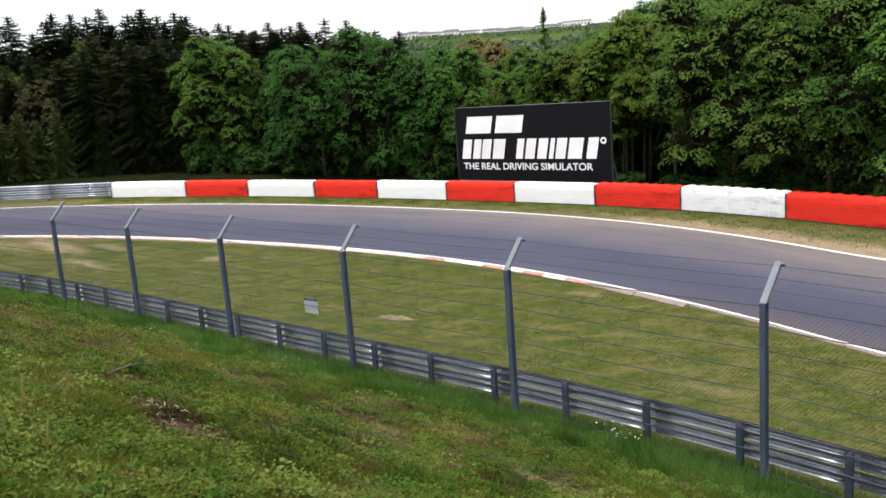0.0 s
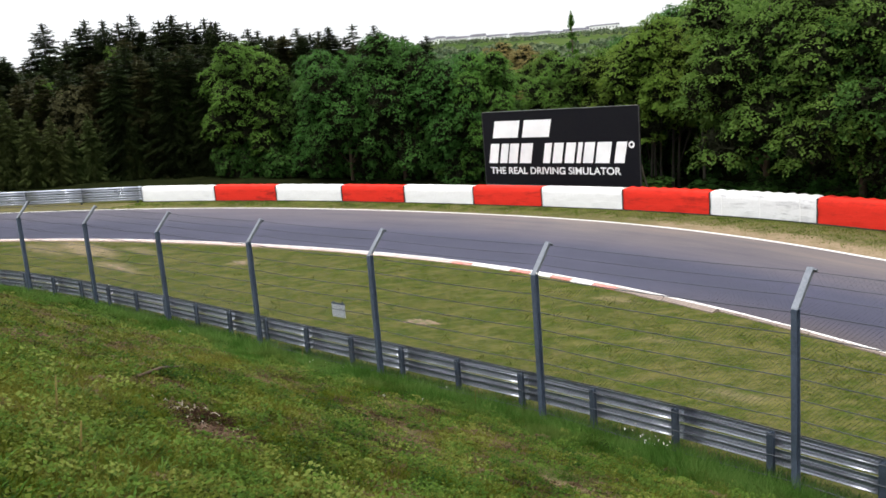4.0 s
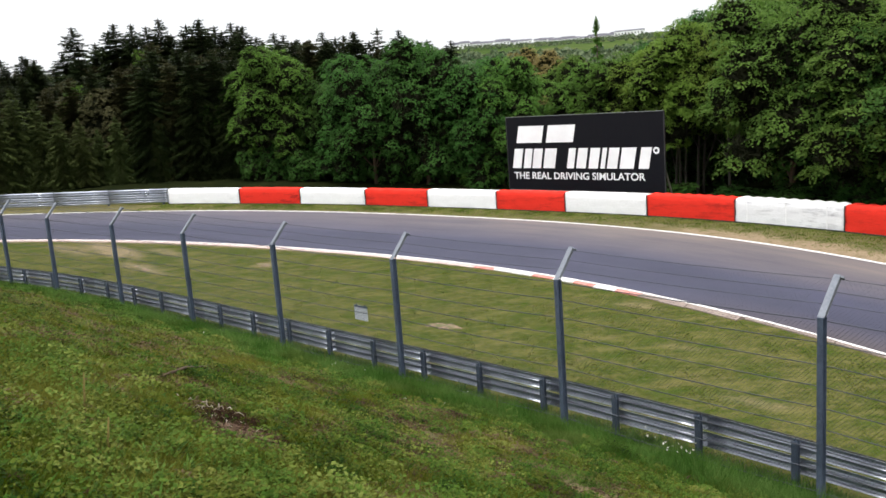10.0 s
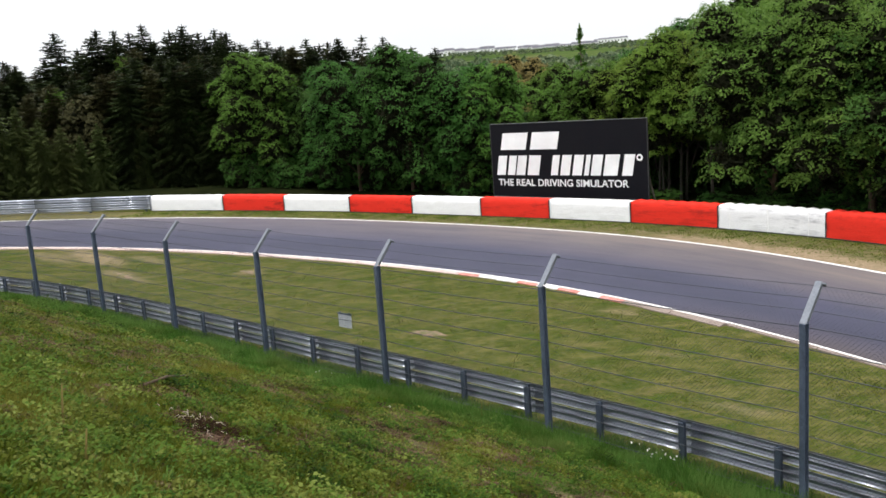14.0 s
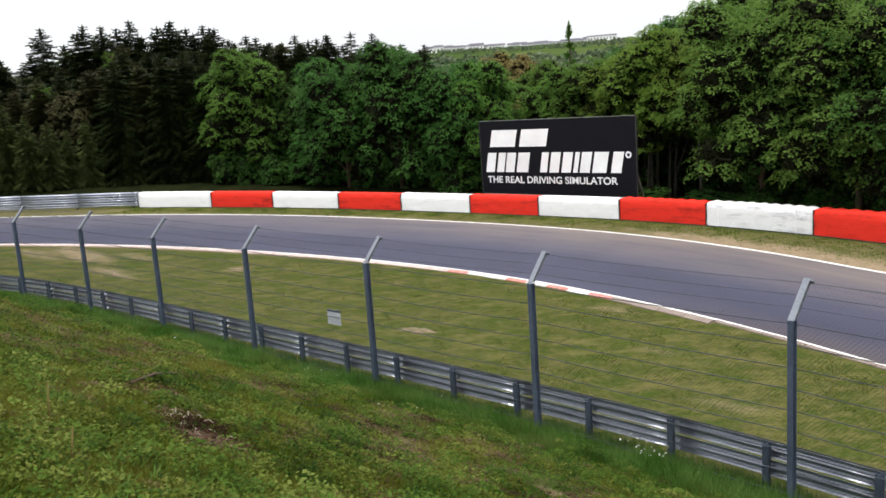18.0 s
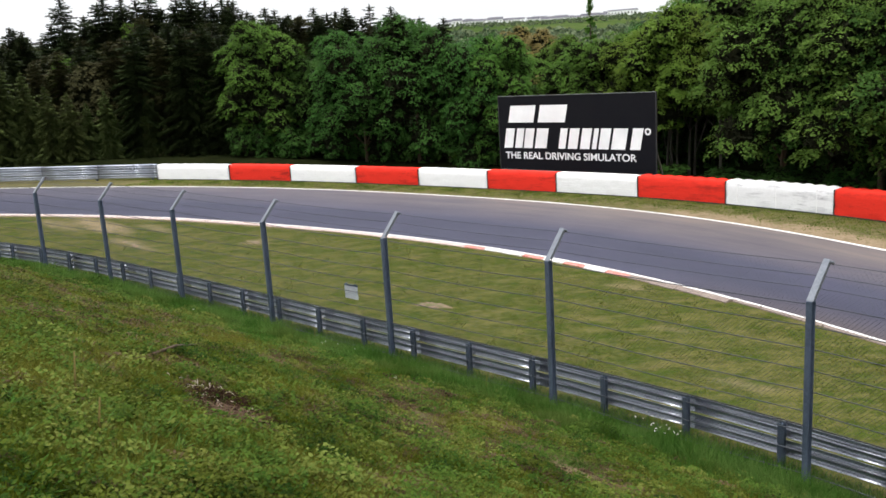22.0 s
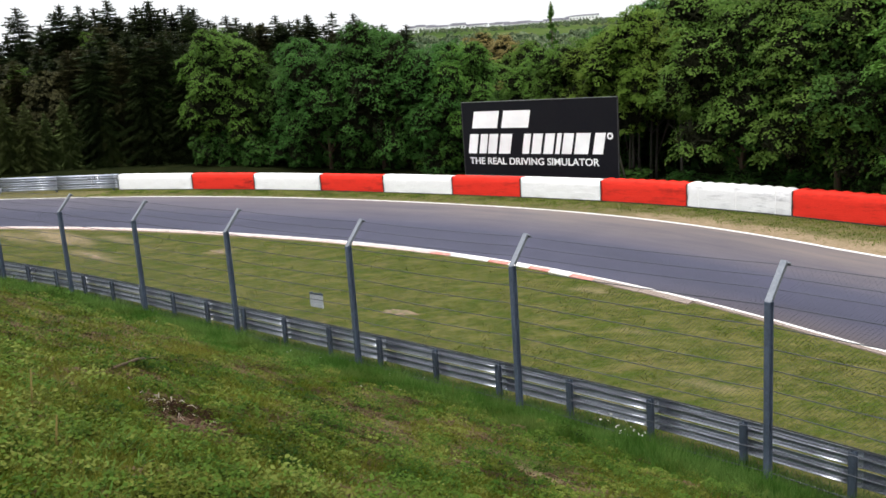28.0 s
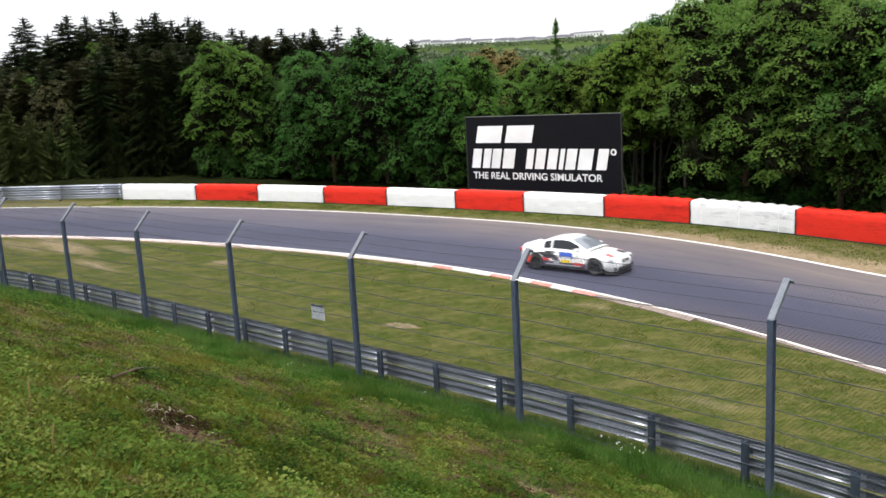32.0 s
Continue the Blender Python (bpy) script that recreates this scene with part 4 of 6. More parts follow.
# one part for each word: cut where the gap between letters is wide
spans = sorted((min(me.vertices[i].co.x for i in p.vertices), max(me.vertices[i].co.x for i in p.vertices)) for p in me.polygons)
cuts, reach = [], spans[0][1]
for lo, hi in spans:
    if lo - reach > 0.13:
        cuts.append((lo + reach) / 2)
    reach = max(reach, hi)
limits = [-1.0] + cuts + [99.0]
for lo, hi in zip(limits[:-1], limits[1:]):
    bm = bmesh.new()
    bm.from_mesh(me)
    bmesh.ops.delete(bm, geom=[f for f in bm.faces if not lo < f.calc_center_median().x < hi], context="FACES")
    word = part("slogan_word", bm, M_BOARD_WHITE, board, "white capital lettering")
bpy.data.meshes.remove(me)
tagged(board, "large black advertising board with white lettering behind the barrier", "billboard")


# ---- trees ----
def unit_rows(rs, n):
    d = rs.normal(size=(n, 3))
    return d / np.linalg.norm(d, axis=1)[:, None]


def leaf_quads(rs, places, size, facing=None, strict=0.55):
    """One pointed leaf of four corners at each place; facing: the ways that the leaves tend to look."""
    n = len(places)
    f = unit_rows(rs, n)
    if facing is not None:
        f = f * strict + facing
        f /= np.linalg.norm(f, axis=1)[:, None] + 1e-9
    a = np.cross(f, unit_rows(rs, n))
    a /= np.linalg.norm(a, axis=1)[:, None] + 1e-9
    b = np.cross(f, a)
    s = size * rs.uniform(0.6, 1.3, (n, 1))
    c = places
    return np.stack([c - a * s * 0.5, c + b * s * 0.38 - f * s * 0.10, c + a * s * 0.5, c - b * s * 0.38 - f * s * 0.10], 1)


def crown_sprays(rs, height, radius, low, boughs, leaf, spray_r, per, cover):
    """Leaves in drooping plates over a crown made of rounded boughs, with gaps between the plates and a dark fill
    painted as the shade in them.
    """
    z0, tall = height * low, height * (1 - low)
    balls = [(np.array([0, 0, z0 + tall * 0.50]), np.array([radius * 0.70, radius * 0.70, tall * 0.46]))]
    for k in range(boughs):
        h = (k + 0.5) / boughs * 0.86 + 0.08
        turn = k * 2.39996 + rs.uniform(-0.4, 0.4)
        wide = math.sqrt(max(0.05, 1 - ((h - 0.52) / 0.64) ** 2))
        r = radius * rs.uniform(0.30, 0.46)
        d = max(0.0, radius * wide * rs.uniform(0.85, 1.06) - r * 0.8)
        balls.append((np.array([math.cos(turn) * d, math.sin(turn) * d, z0 + tall * h - (0.25 * r if h > 0.75 else 0)]), np.array([r, r, r * rs.uniform(0.75, 1.05)])))
    out, shade_fill = [], []
    up = np.array([0, 0, 1.0])
    for b, (c, rad) in enumerate(balls):
        area = 4 * math.pi * (rad[0] * rad[0] * rad[2]) ** (2 / 3)
        count = int(area * cover / (math.pi * spray_r ** 2))
        k = np.arange(count) + 0.5
        pz = 1 - 1.72 * k / count
        flat = np.sqrt(np.maximum(0, 1 - pz ** 2))
        turn = k * 2.39996 + rs.uniform(0, 6)
        ways = np.stack([np.cos(turn) * flat, np.sin(turn) * flat, pz], 1) + rs.normal(0, 0.10, (count, 3))
        ways /= np.linalg.norm(ways, axis=1)[:, None]
        mids = c + ways * rad * rs.uniform(0.70, 1.10, (count, 1))
        keep = np.ones(count, bool)
        for j, (c2, r2) in enumerate(balls):
            if j != b:
                keep &= (((mids - c2) / r2) ** 2).sum(1) > 0.72
        keep &= rs.uniform(size=count) < 0.60 + 0.6 * (mids[:, 2] - z0) / tall
        for w, m in zip(ways[keep], mids[keep]):
            r = spray_r * rs.uniform(0.55, 1.35)
            n = int(per * (r / spray_r) ** 1.6) + 4
            out_way = np.array([w[0], w[1], 0.0])
            face = up * 1.0 + out_way * 0.42 + rs.normal(0, 0.18, 3)
            face /= np.linalg.norm(face)
            a = np.cross(face, rs.normal(size=3))
            a /= np.linalg.norm(a)
            b2 = np.cross(face, a)
            rho, ang = np.sqrt(rs.uniform(0, 1, n)) * r, rs.uniform(0, 2 * math.pi, n)
            lobed = 1 + 0.28 * np.sin(ang * 3 + rs.uniform(0, 6)) + 0.18 * np.sin(ang * 5 + rs.uniform(0, 6))
            rho = rho * lobed
            across_ = a * (rho * np.cos(ang))[:, None] + b2 * (rho * np.sin(ang))[:, None]
            q = m + across_ - face * (0.42 * rho ** 2 / r)[:, None] + rs.normal(0, 0.05, (n, 3))
            out.append(leaf_quads(rs, q, leaf, face + 0.7 * across_ / r, 0.34))
        # dark slivers inside the bough: shade between the leaf plates put into colour
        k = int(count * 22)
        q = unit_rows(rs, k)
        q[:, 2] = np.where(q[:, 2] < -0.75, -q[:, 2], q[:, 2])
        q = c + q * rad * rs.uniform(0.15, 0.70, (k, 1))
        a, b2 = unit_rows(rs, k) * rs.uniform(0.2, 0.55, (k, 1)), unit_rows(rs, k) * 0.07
        shade_fill.append(np.stack([q - a - b2, q - a + b2, q + a + b2 * 0.4, q + a - b2 * 0.4], 1))
    return np.concatenate(out), np.array([c for c, _ in balls]), np.concatenate(shade_fill)


def trunk_and_limbs(rs, mids, height, girth, stems=1):
    parts_ = []
    for s in range(stems):
        base = Vector((0.35 * s * math.cos(s * 2.1), 0.35 * s * math.sin(s * 2.1), -0.3))
        lean = Vector((rs.uniform(-0.5, 0.5), rs.uniform(-0.5, 0.5), 0)) * (0.5 if stems == 1 else 1.6)
        path = [base + lean * (k / 6) ** 1.5 + UP * (height * 0.86 * k / 6) for k in range(7)]
        parts_.append(tube_rings(path, [girth * (1 - 0.85 * k / 6) for k in range(7)], 8))
        for m in mids[s::stems][:12]:
            k = int(rs.integers(1, 5))
            a, b = path[k], Vector(m)
            if b.z < a.z:
                continue
            mid = a.lerp(b, 0.5) - UP * 0.25
            parts_.append(tube_rings([a, mid, b], [girth * 0.38, girth * 0.22, girth * 0.08], 5))
    return joined(parts_)


def make_tree(seed, height, radius, leaf, bark, label, size=0.18, boughs=11, spray=0.55, per=54, cover=1.05, low_crown=0.12, stems=1, name="broadleaf_tree", category="tree"):
    rs = np.random.default_rng(seed)
    thing = new(name)
    leaves, mids, shade_fill = crown_sprays(rs, height, radius, low_crown, boughs, size, spray, per, cover)
    wide = np.quantile(np.hypot(leaves[..., 0], leaves[..., 1]), 0.985)
    fit_ = np.array([radius / wide, radius / wide, height / leaves[..., 2].max()])
    leaves, mids, shade_fill = leaves * fit_, mids * fit_, shade_fill * fit_
    v, f = trunk_and_limbs(rs, mids, height, (height * 0.016 + 0.03) * (1.0 if stems == 1 else 0.55), stems=stems)
    solid("trunk", v, f, bark, thing, smooth_on=True)
    ob = new("crown", cloud_mesh("crown", leaves, 4, leaf))
    ob.parent = thing
    # added filling that darkens the gaps of the crown
    ob = new("inner_crown", cloud_mesh("inner_crown", shade_fill, 4, M_CROWN_SHADE))
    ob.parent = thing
    return tagged(thing, label, category, "trees behind the barrier")


def make_spruce(seed, height, spreadw, leaf, label, sparse=1.0, taper=0.58):
    """Whorls of drooping boughs, each a flat frond with hanging twiglets, on a straight trunk."""
    rs = np.random.default_rng(seed)
    thing = new("spruce")
    v, f = tube_rings([Vector((0, 0, -0.3)), Vector((0, 0, height * 0.5)), Vector((0, 0, height))], [height * 0.013, height * 0.008, 0.015], 7)
    solid("trunk", v, f, M_BARK, thing, smooth_on=True)
    quads, z = [], height * 0.04
    down = np.array([0, 0, -1.0])
    while z < height - 0.15:
        k = (height - z) / height
        reach = spreadw * (k ** taper) * (1.16 - 0.16 * k) * rs.uniform(0.74, 1.14) + 0.10
        count = max(5, int((6 + 5 * min(1, k * 2.2)) * sparse))
        turn0 = rs.uniform(0, 6.28)
        for i in range(count):
            ang = turn0 + 2 * math.pi * i / count + rs.uniform(-0.3, 0.3)
            ln = reach * rs.uniform(0.62, 1.15)
            d = np.array([math.cos(ang), math.sin(ang), 0])
            side = np.array([-d[1], d[0], 0])
            steps = max(3, int(ln / 0.17))
            t = (np.arange(steps) + 0.5) / steps
            drop = 0.55 * min(1.0, k * 2.0) * rs.uniform(0.7, 1.2)
            lift = 0.55 * max(0.0, 0.35 - k)
            zz = z + rs.uniform(-0.32, 0.32) * min(1, k * 5)
            spine = d * (t[:, None] * ln) + np.array([0, 0, 1.0]) * ((lift * t * ln - drop * (t ** 1.35) * ln + 0.16 * drop * t ** 5 * ln)[:, None] + zz)
            spine = spine + rs.normal(0, 0.03, spine.shape)
            w0 = (0.10 + 0.46 * np.sin(np.clip(t * 0.86 + 0.14, 0, 1) * math.pi) ** 0.8 * min(1, ln / 1.5))[:, None] * min(1, 0.25 + ln)
            for sg in (-1, 1):
                w = w0 * rs.uniform(0.7, 1.2, (steps, 1))
                tipv = spine + side * sg * w + d * w * rs.uniform(0.45, 0.95) + down * w * rs.uniform(0.10, 0.45, (steps, 1))
                half = d * 0.095
                quads.append(np.stack([spine - half, spine + half, tipv + half * 0.35, tipv - half * 0.45], 1))
                hang = (0.10 + 0.24 * min(1, k * 1.6)) * rs.uniform(0.5, 1.3, (steps, 1))
                root = spine + side * sg * w * 0.45
                quads.append(np.stack([root - half * 0.8, root + half * 0.8, root + down * hang + half * 0.2, root + down * hang - half * 0.3], 1))
        z += 0.26 + 0.24 * min(1, k * 1.5)
    # leader shoot
    lead = np.array([[0, 0, height - 0.8 + 0.09 * j] for j in range(10)])
    for sg in (0.0, 1.57, 3.14, 4.71):
        o = np.array([math.cos(sg), math.sin(sg), 0.7]) * np.linspace(0.22, 0.03, 10)[:, None]
        quads.append(np.stack([lead - [0, 0, 0.05], lead + [0, 0, 0.05], lead + o + [0, 0, 0.04], lead + o - [0, 0, 0.02]], 1))
    ob = new("needles", cloud_mesh("needles", np.concatenate(quads), 4, leaf))
    ob.parent = thing
    return tagged(thing, label, "tree", "spruce wood behind the guardrail")


def plant(ob, used, azimuth, dist, scale=1.0, spin=0.0, sink=0.0, wide=None):
    u, v = seen_at(azimuth, dist)
    p = at(u, v, -sink)
    w = wide or scale
    m = Matrix.Translation(p) @ pose(0, 0, 0, 0, 0, spin) @ Matrix.Diagonal((w, w, scale, 1))
    if ob.name in used:
        return copy_thing(ob, m @ Matrix.Diagonal((1 / ob.scale.x, 1 / ob.scale.y, 1 / ob.scale.z, 1)))
    used.add(ob.name)
    ob.matrix_basis = m
    return ob


def plant_woods():
    used = set()
    rnd = random.Random(21)
    maple = make_tree(1, 11.2, 5.2, M_LEAF_A, M_BARK, "bushy green maple in full leaf down to the ground", boughs=15, low_crown=0.0)
    maple2 = make_tree(2, 10.6, 4.4, M_LEAF_A, M_BARK, "round green broadleaf tree in full leaf", boughs=12, low_crown=0.0)
    spring = make_tree(3, 11.0, 4.2, M_LEAF_B, M_BARK, "light green broadleaf tree in fresh spring leaf", boughs=13, low_crown=0.0, spray=0.48, size=0.165)
    big = make_tree(4, 12.6, 5.2, M_LEAF_E, M_BARK, "large dense broadleaf tree with layered leaf masses", boughs=16, low_crown=0.12, spray=0.60, size=0.185)
    high = make_tree(9, 11.0, 4.0, M_LEAF_C, M_BARK_GREY, "light green tree with bare lower stems and a high crown", boughs=10, low_crown=0.40, stems=2, spray=0.45, size=0.16)
    olive = make_tree(10, 10.5, 3.5, M_LEAF_D, M_BARK_GREY, "olive-brown broadleaf tree just coming into leaf", boughs=9, low_crown=0.05, spray=0.4, size=0.18, cover=0.9)
    thin = make_tree(5, 11.0, 3.4, M_LEAF_C, M_BARK_GREY, "slender multi-stemmed tree with thin pale trunks", boughs=9, low_crown=0.3, stems=3, spray=0.42, size=0.18, cover=1.0)
    rust = make_tree(6, 11.0, 3.0, M_LEAF_R, M_BARK, "russet-leaved tree among the green ones", boughs=9, low_crown=0.05, spray=0.4, size=0.18, cover=0.9)
    shrub = make_tree(7, 3.0, 1.9, M_LEAF_B, M_BARK, "low green shrub at the edge of the wood", boughs=6, low_crown=0.0, stems=2, name="shrub", category="shrub", spray=0.36, size=0.2)
    shrub2 = make_tree(8, 3.4, 2.1, M_LEAF_A, M_BARK, "dark green shrub in the shade of the trees", boughs=6, low_crown=0.0, stems=2, name="shrub", category="shrub", spray=0.38, size=0.2)
    # azimuth, distance, scale up, spin, model, scale across
    rows = [
        (-9.9, 75, 1.02, 20, spring, 0.92), (-12.6, 80, 0.72, 200, maple2, 0.7), (-6.6, 74, 0.78, 120, maple2, 0.62),
        (-3.7, 68, 0.92, 40, maple, 0.78), (-0.2, 66.5, 1.05, 150, maple2, 0.95), (3.5, 65, 0.86, 260, maple, 0.72), (-5.9, 70.5, 0.45, 300, maple2, 0.5), (1.8, 66, 0.6, 10, maple2, 0.5),
        (5.4, 64, 0.86, 80, spring, 0.7), (7.0, 76, 0.74, 10, spring, 0.7), (8.1, 84, 0.92, 60, rust, 1.0), (6.2, 96, 1.0, 15, rust, 1.0), (9.5, 80, 0.86, 190, spring, 0.7),
        (10.6, 63, 0.80, 30, spring, 0.75), (12.6, 62, 0.85, 170, spring, 0.85), (14.6, 59, 0.87, 290, high, 0.9), (17.6, 57, 0.99, 60, high, 1.0),
        (16.2, 56, 0.90, 220, thin, 0.9), (19.2, 55, 0.99, 140, high, 0.8), (22.9, 49.5, 1.00, 45, big, 0.9), (25.9, 50, 0.98, 135, maple2, 1.05), (28.4, 46, 0.94, 250, big, 0.85), (31.5, 45, 0.95, 330, maple, 0.9), (35.5, 43, 0.95, 30, big, 0.9),
        (15.8, 66, 0.90, 77, maple, 0.9), (22.0, 60, 1.12, 177, big, 0.9), (26.5, 57, 1.1, 270, big, 0.95), (19.5, 63, 1.06, 12, maple, 0.95), (24.6, 58, 1.05, 98, maple, 0.95), (29.5, 56, 1.05, 310, maple2, 1.1), (13.2, 72, 0.82, 222, maple2, 0.9), (1.6, 84, 0.85, 333, maple2, 0.8),
        (-21.6, 86, 0.80, 40, spring, 0.42), (-20.4, 82, 0.78, 20, olive, 0.7), (-18.9, 82, 0.66, 120, olive, 0.6),  (-28.9, 80, 0.8, 70, thin, 1.0), (-33.0, 90, 0.9, 30, maple, 0.9), (-17.3, 92, 1.06, 10, spring, 0.45),
    ]
    for az, d, s, spin, ob, w in rows:
        plant(ob, used, az, d, s, spin, 0.0, w)
    for k in range(9):
        az = 3.5 + k * 4.0 + rnd.uniform(-0.5, 0.5)
        d = np.interp(az, [-30, -15, -5, 5, 15, 25, 36], [82, 76, 69.5, 62.5, 53.5, 46.6, 43]) + rnd.uniform(0, 1.5)
        plant(shrub if k % 7 == 0 else shrub2, used, az, d, rnd.uniform(0.35, 0.7), rnd.uniform(0, 360), 0.1, rnd.uniform(0.7, 1.1))
    dark = make_spruce(11, 13.1, 3.9, M_NEEDLE, "tall dark spruce with drooping boughs")
    dark2 = make_spruce(12, 13.8, 3.5, M_NEEDLE, "tall dark spruce with a ragged top")
    brown = make_spruce(13, 12.6, 3.8, M_NEEDLE_B, "brownish spruce with sparse needles")
    young = make_spruce(14, 8.0, 2.4, M_NEEDLE_B, "young spruce at the edge of the wood")
    thin_top = make_spruce(15, 10.2, 2.4, M_LEAF_B, "thin light green young larch rising between the leafy trees", 0.6, 1.5)
    larch = make_spruce(17, 9.6, 3.2, M_LARCH, "soft green young conifer at the edge of the wood", 1.1, 0.8)
    scrawny = make_spruce(16, 13.2, 2.6, M_NEEDLE, "scrawny spruce with a thin open top", 0.42)
    stand = [
        (-30.5, 98, 0.9, dark), (-28.4, 95, 0.86, dark2), (-26.4, 92, 0.75, brown), (-25.0, 96, 0.72, dark), (-23.6, 98, 0.80, dark2), (-21.3, 102, 1.04, dark2), (-20.1, 100, 0.96, dark),
        (-18.9, 92, 0.86, brown), (-17.9, 93, 1.0, dark), (-16.9, 90, 0.97, brown), (-16.3, 95, 1.06, dark2), (-15.5, 88, 0.86, dark), (-14.7, 93, 1.06, dark), (-13.9, 92, 1.04, dark2), (-13.1, 89, 0.9, brown),
        (-12.6, 97, 1.02, dark), (-11.6, 96, 1.0, dark2), (-10.5, 98, 0.97, dark), (-9.4, 99, 0.95, dark2), (-8.3, 97, 0.92, dark), (-7.2, 99, 0.98, brown), (-6.0, 100, 0.92, dark), (-5.0, 102, 0.94, dark2), (-3.9, 104, 0.93, dark),
        (-2.8, 103, 1.05, scrawny), (-0.6, 106, 0.92, dark), (0.7, 108, 0.92, brown), (1.6, 107, 0.90, dark2), (2.3, 112, 0.76, dark),
        (-23.2, 83, 0.66, brown), (-21.9, 84, 0.72, brown), (-20.6, 83, 0.72, dark2), (-25.2, 85, 0.66, dark2), (-26.2, 84, 0.7, brown), (-28.2, 85, 0.72, dark), (-30.4, 86, 0.75, brown), (-18.9, 82, 0.78, brown), (-17.6, 80, 0.8, dark), (-16.1, 80, 0.8, brown), (-14.7, 79, 0.84, dark), (-13.4, 79, 0.8, dark2), (-12.2, 78, 0.78, dark), (-24.2, 93, 0.82, dark2), (-27.0, 97, 0.85, dark),
        (-19.6, 85, 0.70, dark), (-18.2, 84, 0.80, brown), (-16.9, 83, 0.86, dark), (-15.4, 82, 0.82, dark2), (-14.0, 82, 0.84, brown), (-12.8, 82, 0.86, dark), (-24.4, 88, 0.72, dark), (-27.3, 88, 0.7, dark2), (-22.0, 88, 0.62, young), (-29.3, 90, 0.8, dark), (-32.5, 92, 0.85, dark2), (-35.5, 94, 0.9, dark),
        (-21.0, 86, 0.62, dark2), (-26.3, 79.5, 0.80, larch), (-25.2, 80, 0.88, larch), (-24.0, 80, 0.78, larch), (-22.9, 79, 0.66, larch), (-21.7, 79, 0.60, larch), (-20.7, 79.5, 0.5, larch), (-19.6, 79.5, 0.60, larch), (-17.2, 79, 0.5, larch), (-23.0, 90, 0.66, brown), (-11.2, 84, 0.8, dark), (11.25, 64, 1.16, thin_top),
    ]
    for k, (az, d, s, ob) in enumerate(stand):
        plant(ob, used, az, d, s, k * 67.0, 0.0, s * rnd.uniform(0.85, 1.1))
    for k in range(40):
        az = -24 + k * 0.66 + rnd.uniform(-0.25, 0.25)
        plant((dark2, dark, brown)[k % 3], used, az, rnd.uniform(96, 108), rnd.uniform(0.84, 0.97) * np.interp(az, [-24, -19, -12, 2.5], [0.84, 0.97, 1.0, 0.97]), rnd.uniform(0, 360), 0.0, rnd.uniform(0.9, 1.15))
    for k in range(18):
        az = -19.3 + k * 0.48 + rnd.uniform(-0.2, 0.2)
        plant((dark, dark2)[k % 2], used, az, rnd.uniform(92, 99), rnd.uniform(0.94, 1.04), rnd.uniform(0, 360), 0.0, rnd.uniform(0.9, 1.1))
    for k in range(14):
        az = -10.5 + k * 0.8 + rnd.uniform(-0.3, 0.3)
        plant((dark, brown, dark2)[k % 3], used, az, rnd.uniform(98, 106), rnd.uniform(0.90, 0.98), rnd.uniform(0, 360), 0.0, rnd.uniform(0.9, 1.1))
    for k in range(7):
        plant(shrub2, used, 13.0 + k * 1.1, 60.5 + rnd.uniform(0, 3), rnd.uniform(0.8, 1.3), rnd.uniform(0, 360), 0.1, rnd.uniform(0.8, 1.1))
    for k in range(13):
        az = -11.5 + k * 1.35 + rnd.uniform(-0.5, 0.5)
        plant(shrub2, used, az, np.interp(az, [-15, -5, 5], [76, 69.5, 62.5]) + rnd.uniform(0.6, 2.0), rnd.uniform(0.55, 0.95), rnd.uniform(0, 360), 0.1, rnd.uniform(0.5, 0.85))
    for k in range(16):
        az = -9.5 + k * 1.0 + rnd.uniform(-0.3, 0.3)
        plant(shrub2, used, az, np.interp(az, [-10, 0, 6], [75, 70, 66]) + rnd.uniform(0, 2.5), rnd.uniform(0.7, 1.05), rnd.uniform(0, 360), 0.1, rnd.uniform(0.8, 1.2))
    for k in range(44):
        az = -33 + k * 0.5 + rnd.uniform(-0.3, 0.3)
        plant((dark, brown, dark2, dark)[k % 4], used, az, rnd.uniform(82, 104), rnd.uniform(0.62, 0.86), rnd.uniform(0, 360), 0.0, rnd.uniform(0.7, 0.95))
    for az, d, sc, ob, w in ((5.9, 70, 0.62, spring, 0.55), (7.3, 72, 0.52, maple2, 0.55), (8.4, 74, 0.60, rust, 0.75), (9.2, 70, 0.58, spring, 0.5), (7.4, 98, 0.92, rust, 1.3), (8.9, 93, 0.84, rust, 1.2), (8.1, 88, 0.72, olive, 1.0), (6.6, 105, 0.8, maple2, 0.9), (9.4, 104, 0.82, rust, 1.0), (8.7, 120, 0.9, spring, 0.9)):
        plant(ob, used, az, d, sc, az * 77, 0.0, w)
    for k in range(26):
        az = -9 + k * 1.25 + rnd.uniform(-0.4, 0.4)
        plant((rust, thin, maple2, spring)[k % 4], used, az, rnd.uniform(118, 215), rnd.uniform(0.7, 1.05), rnd.uniform(0, 360), 0.0, rnd.uniform(0.9, 1.3))


plant_woods()


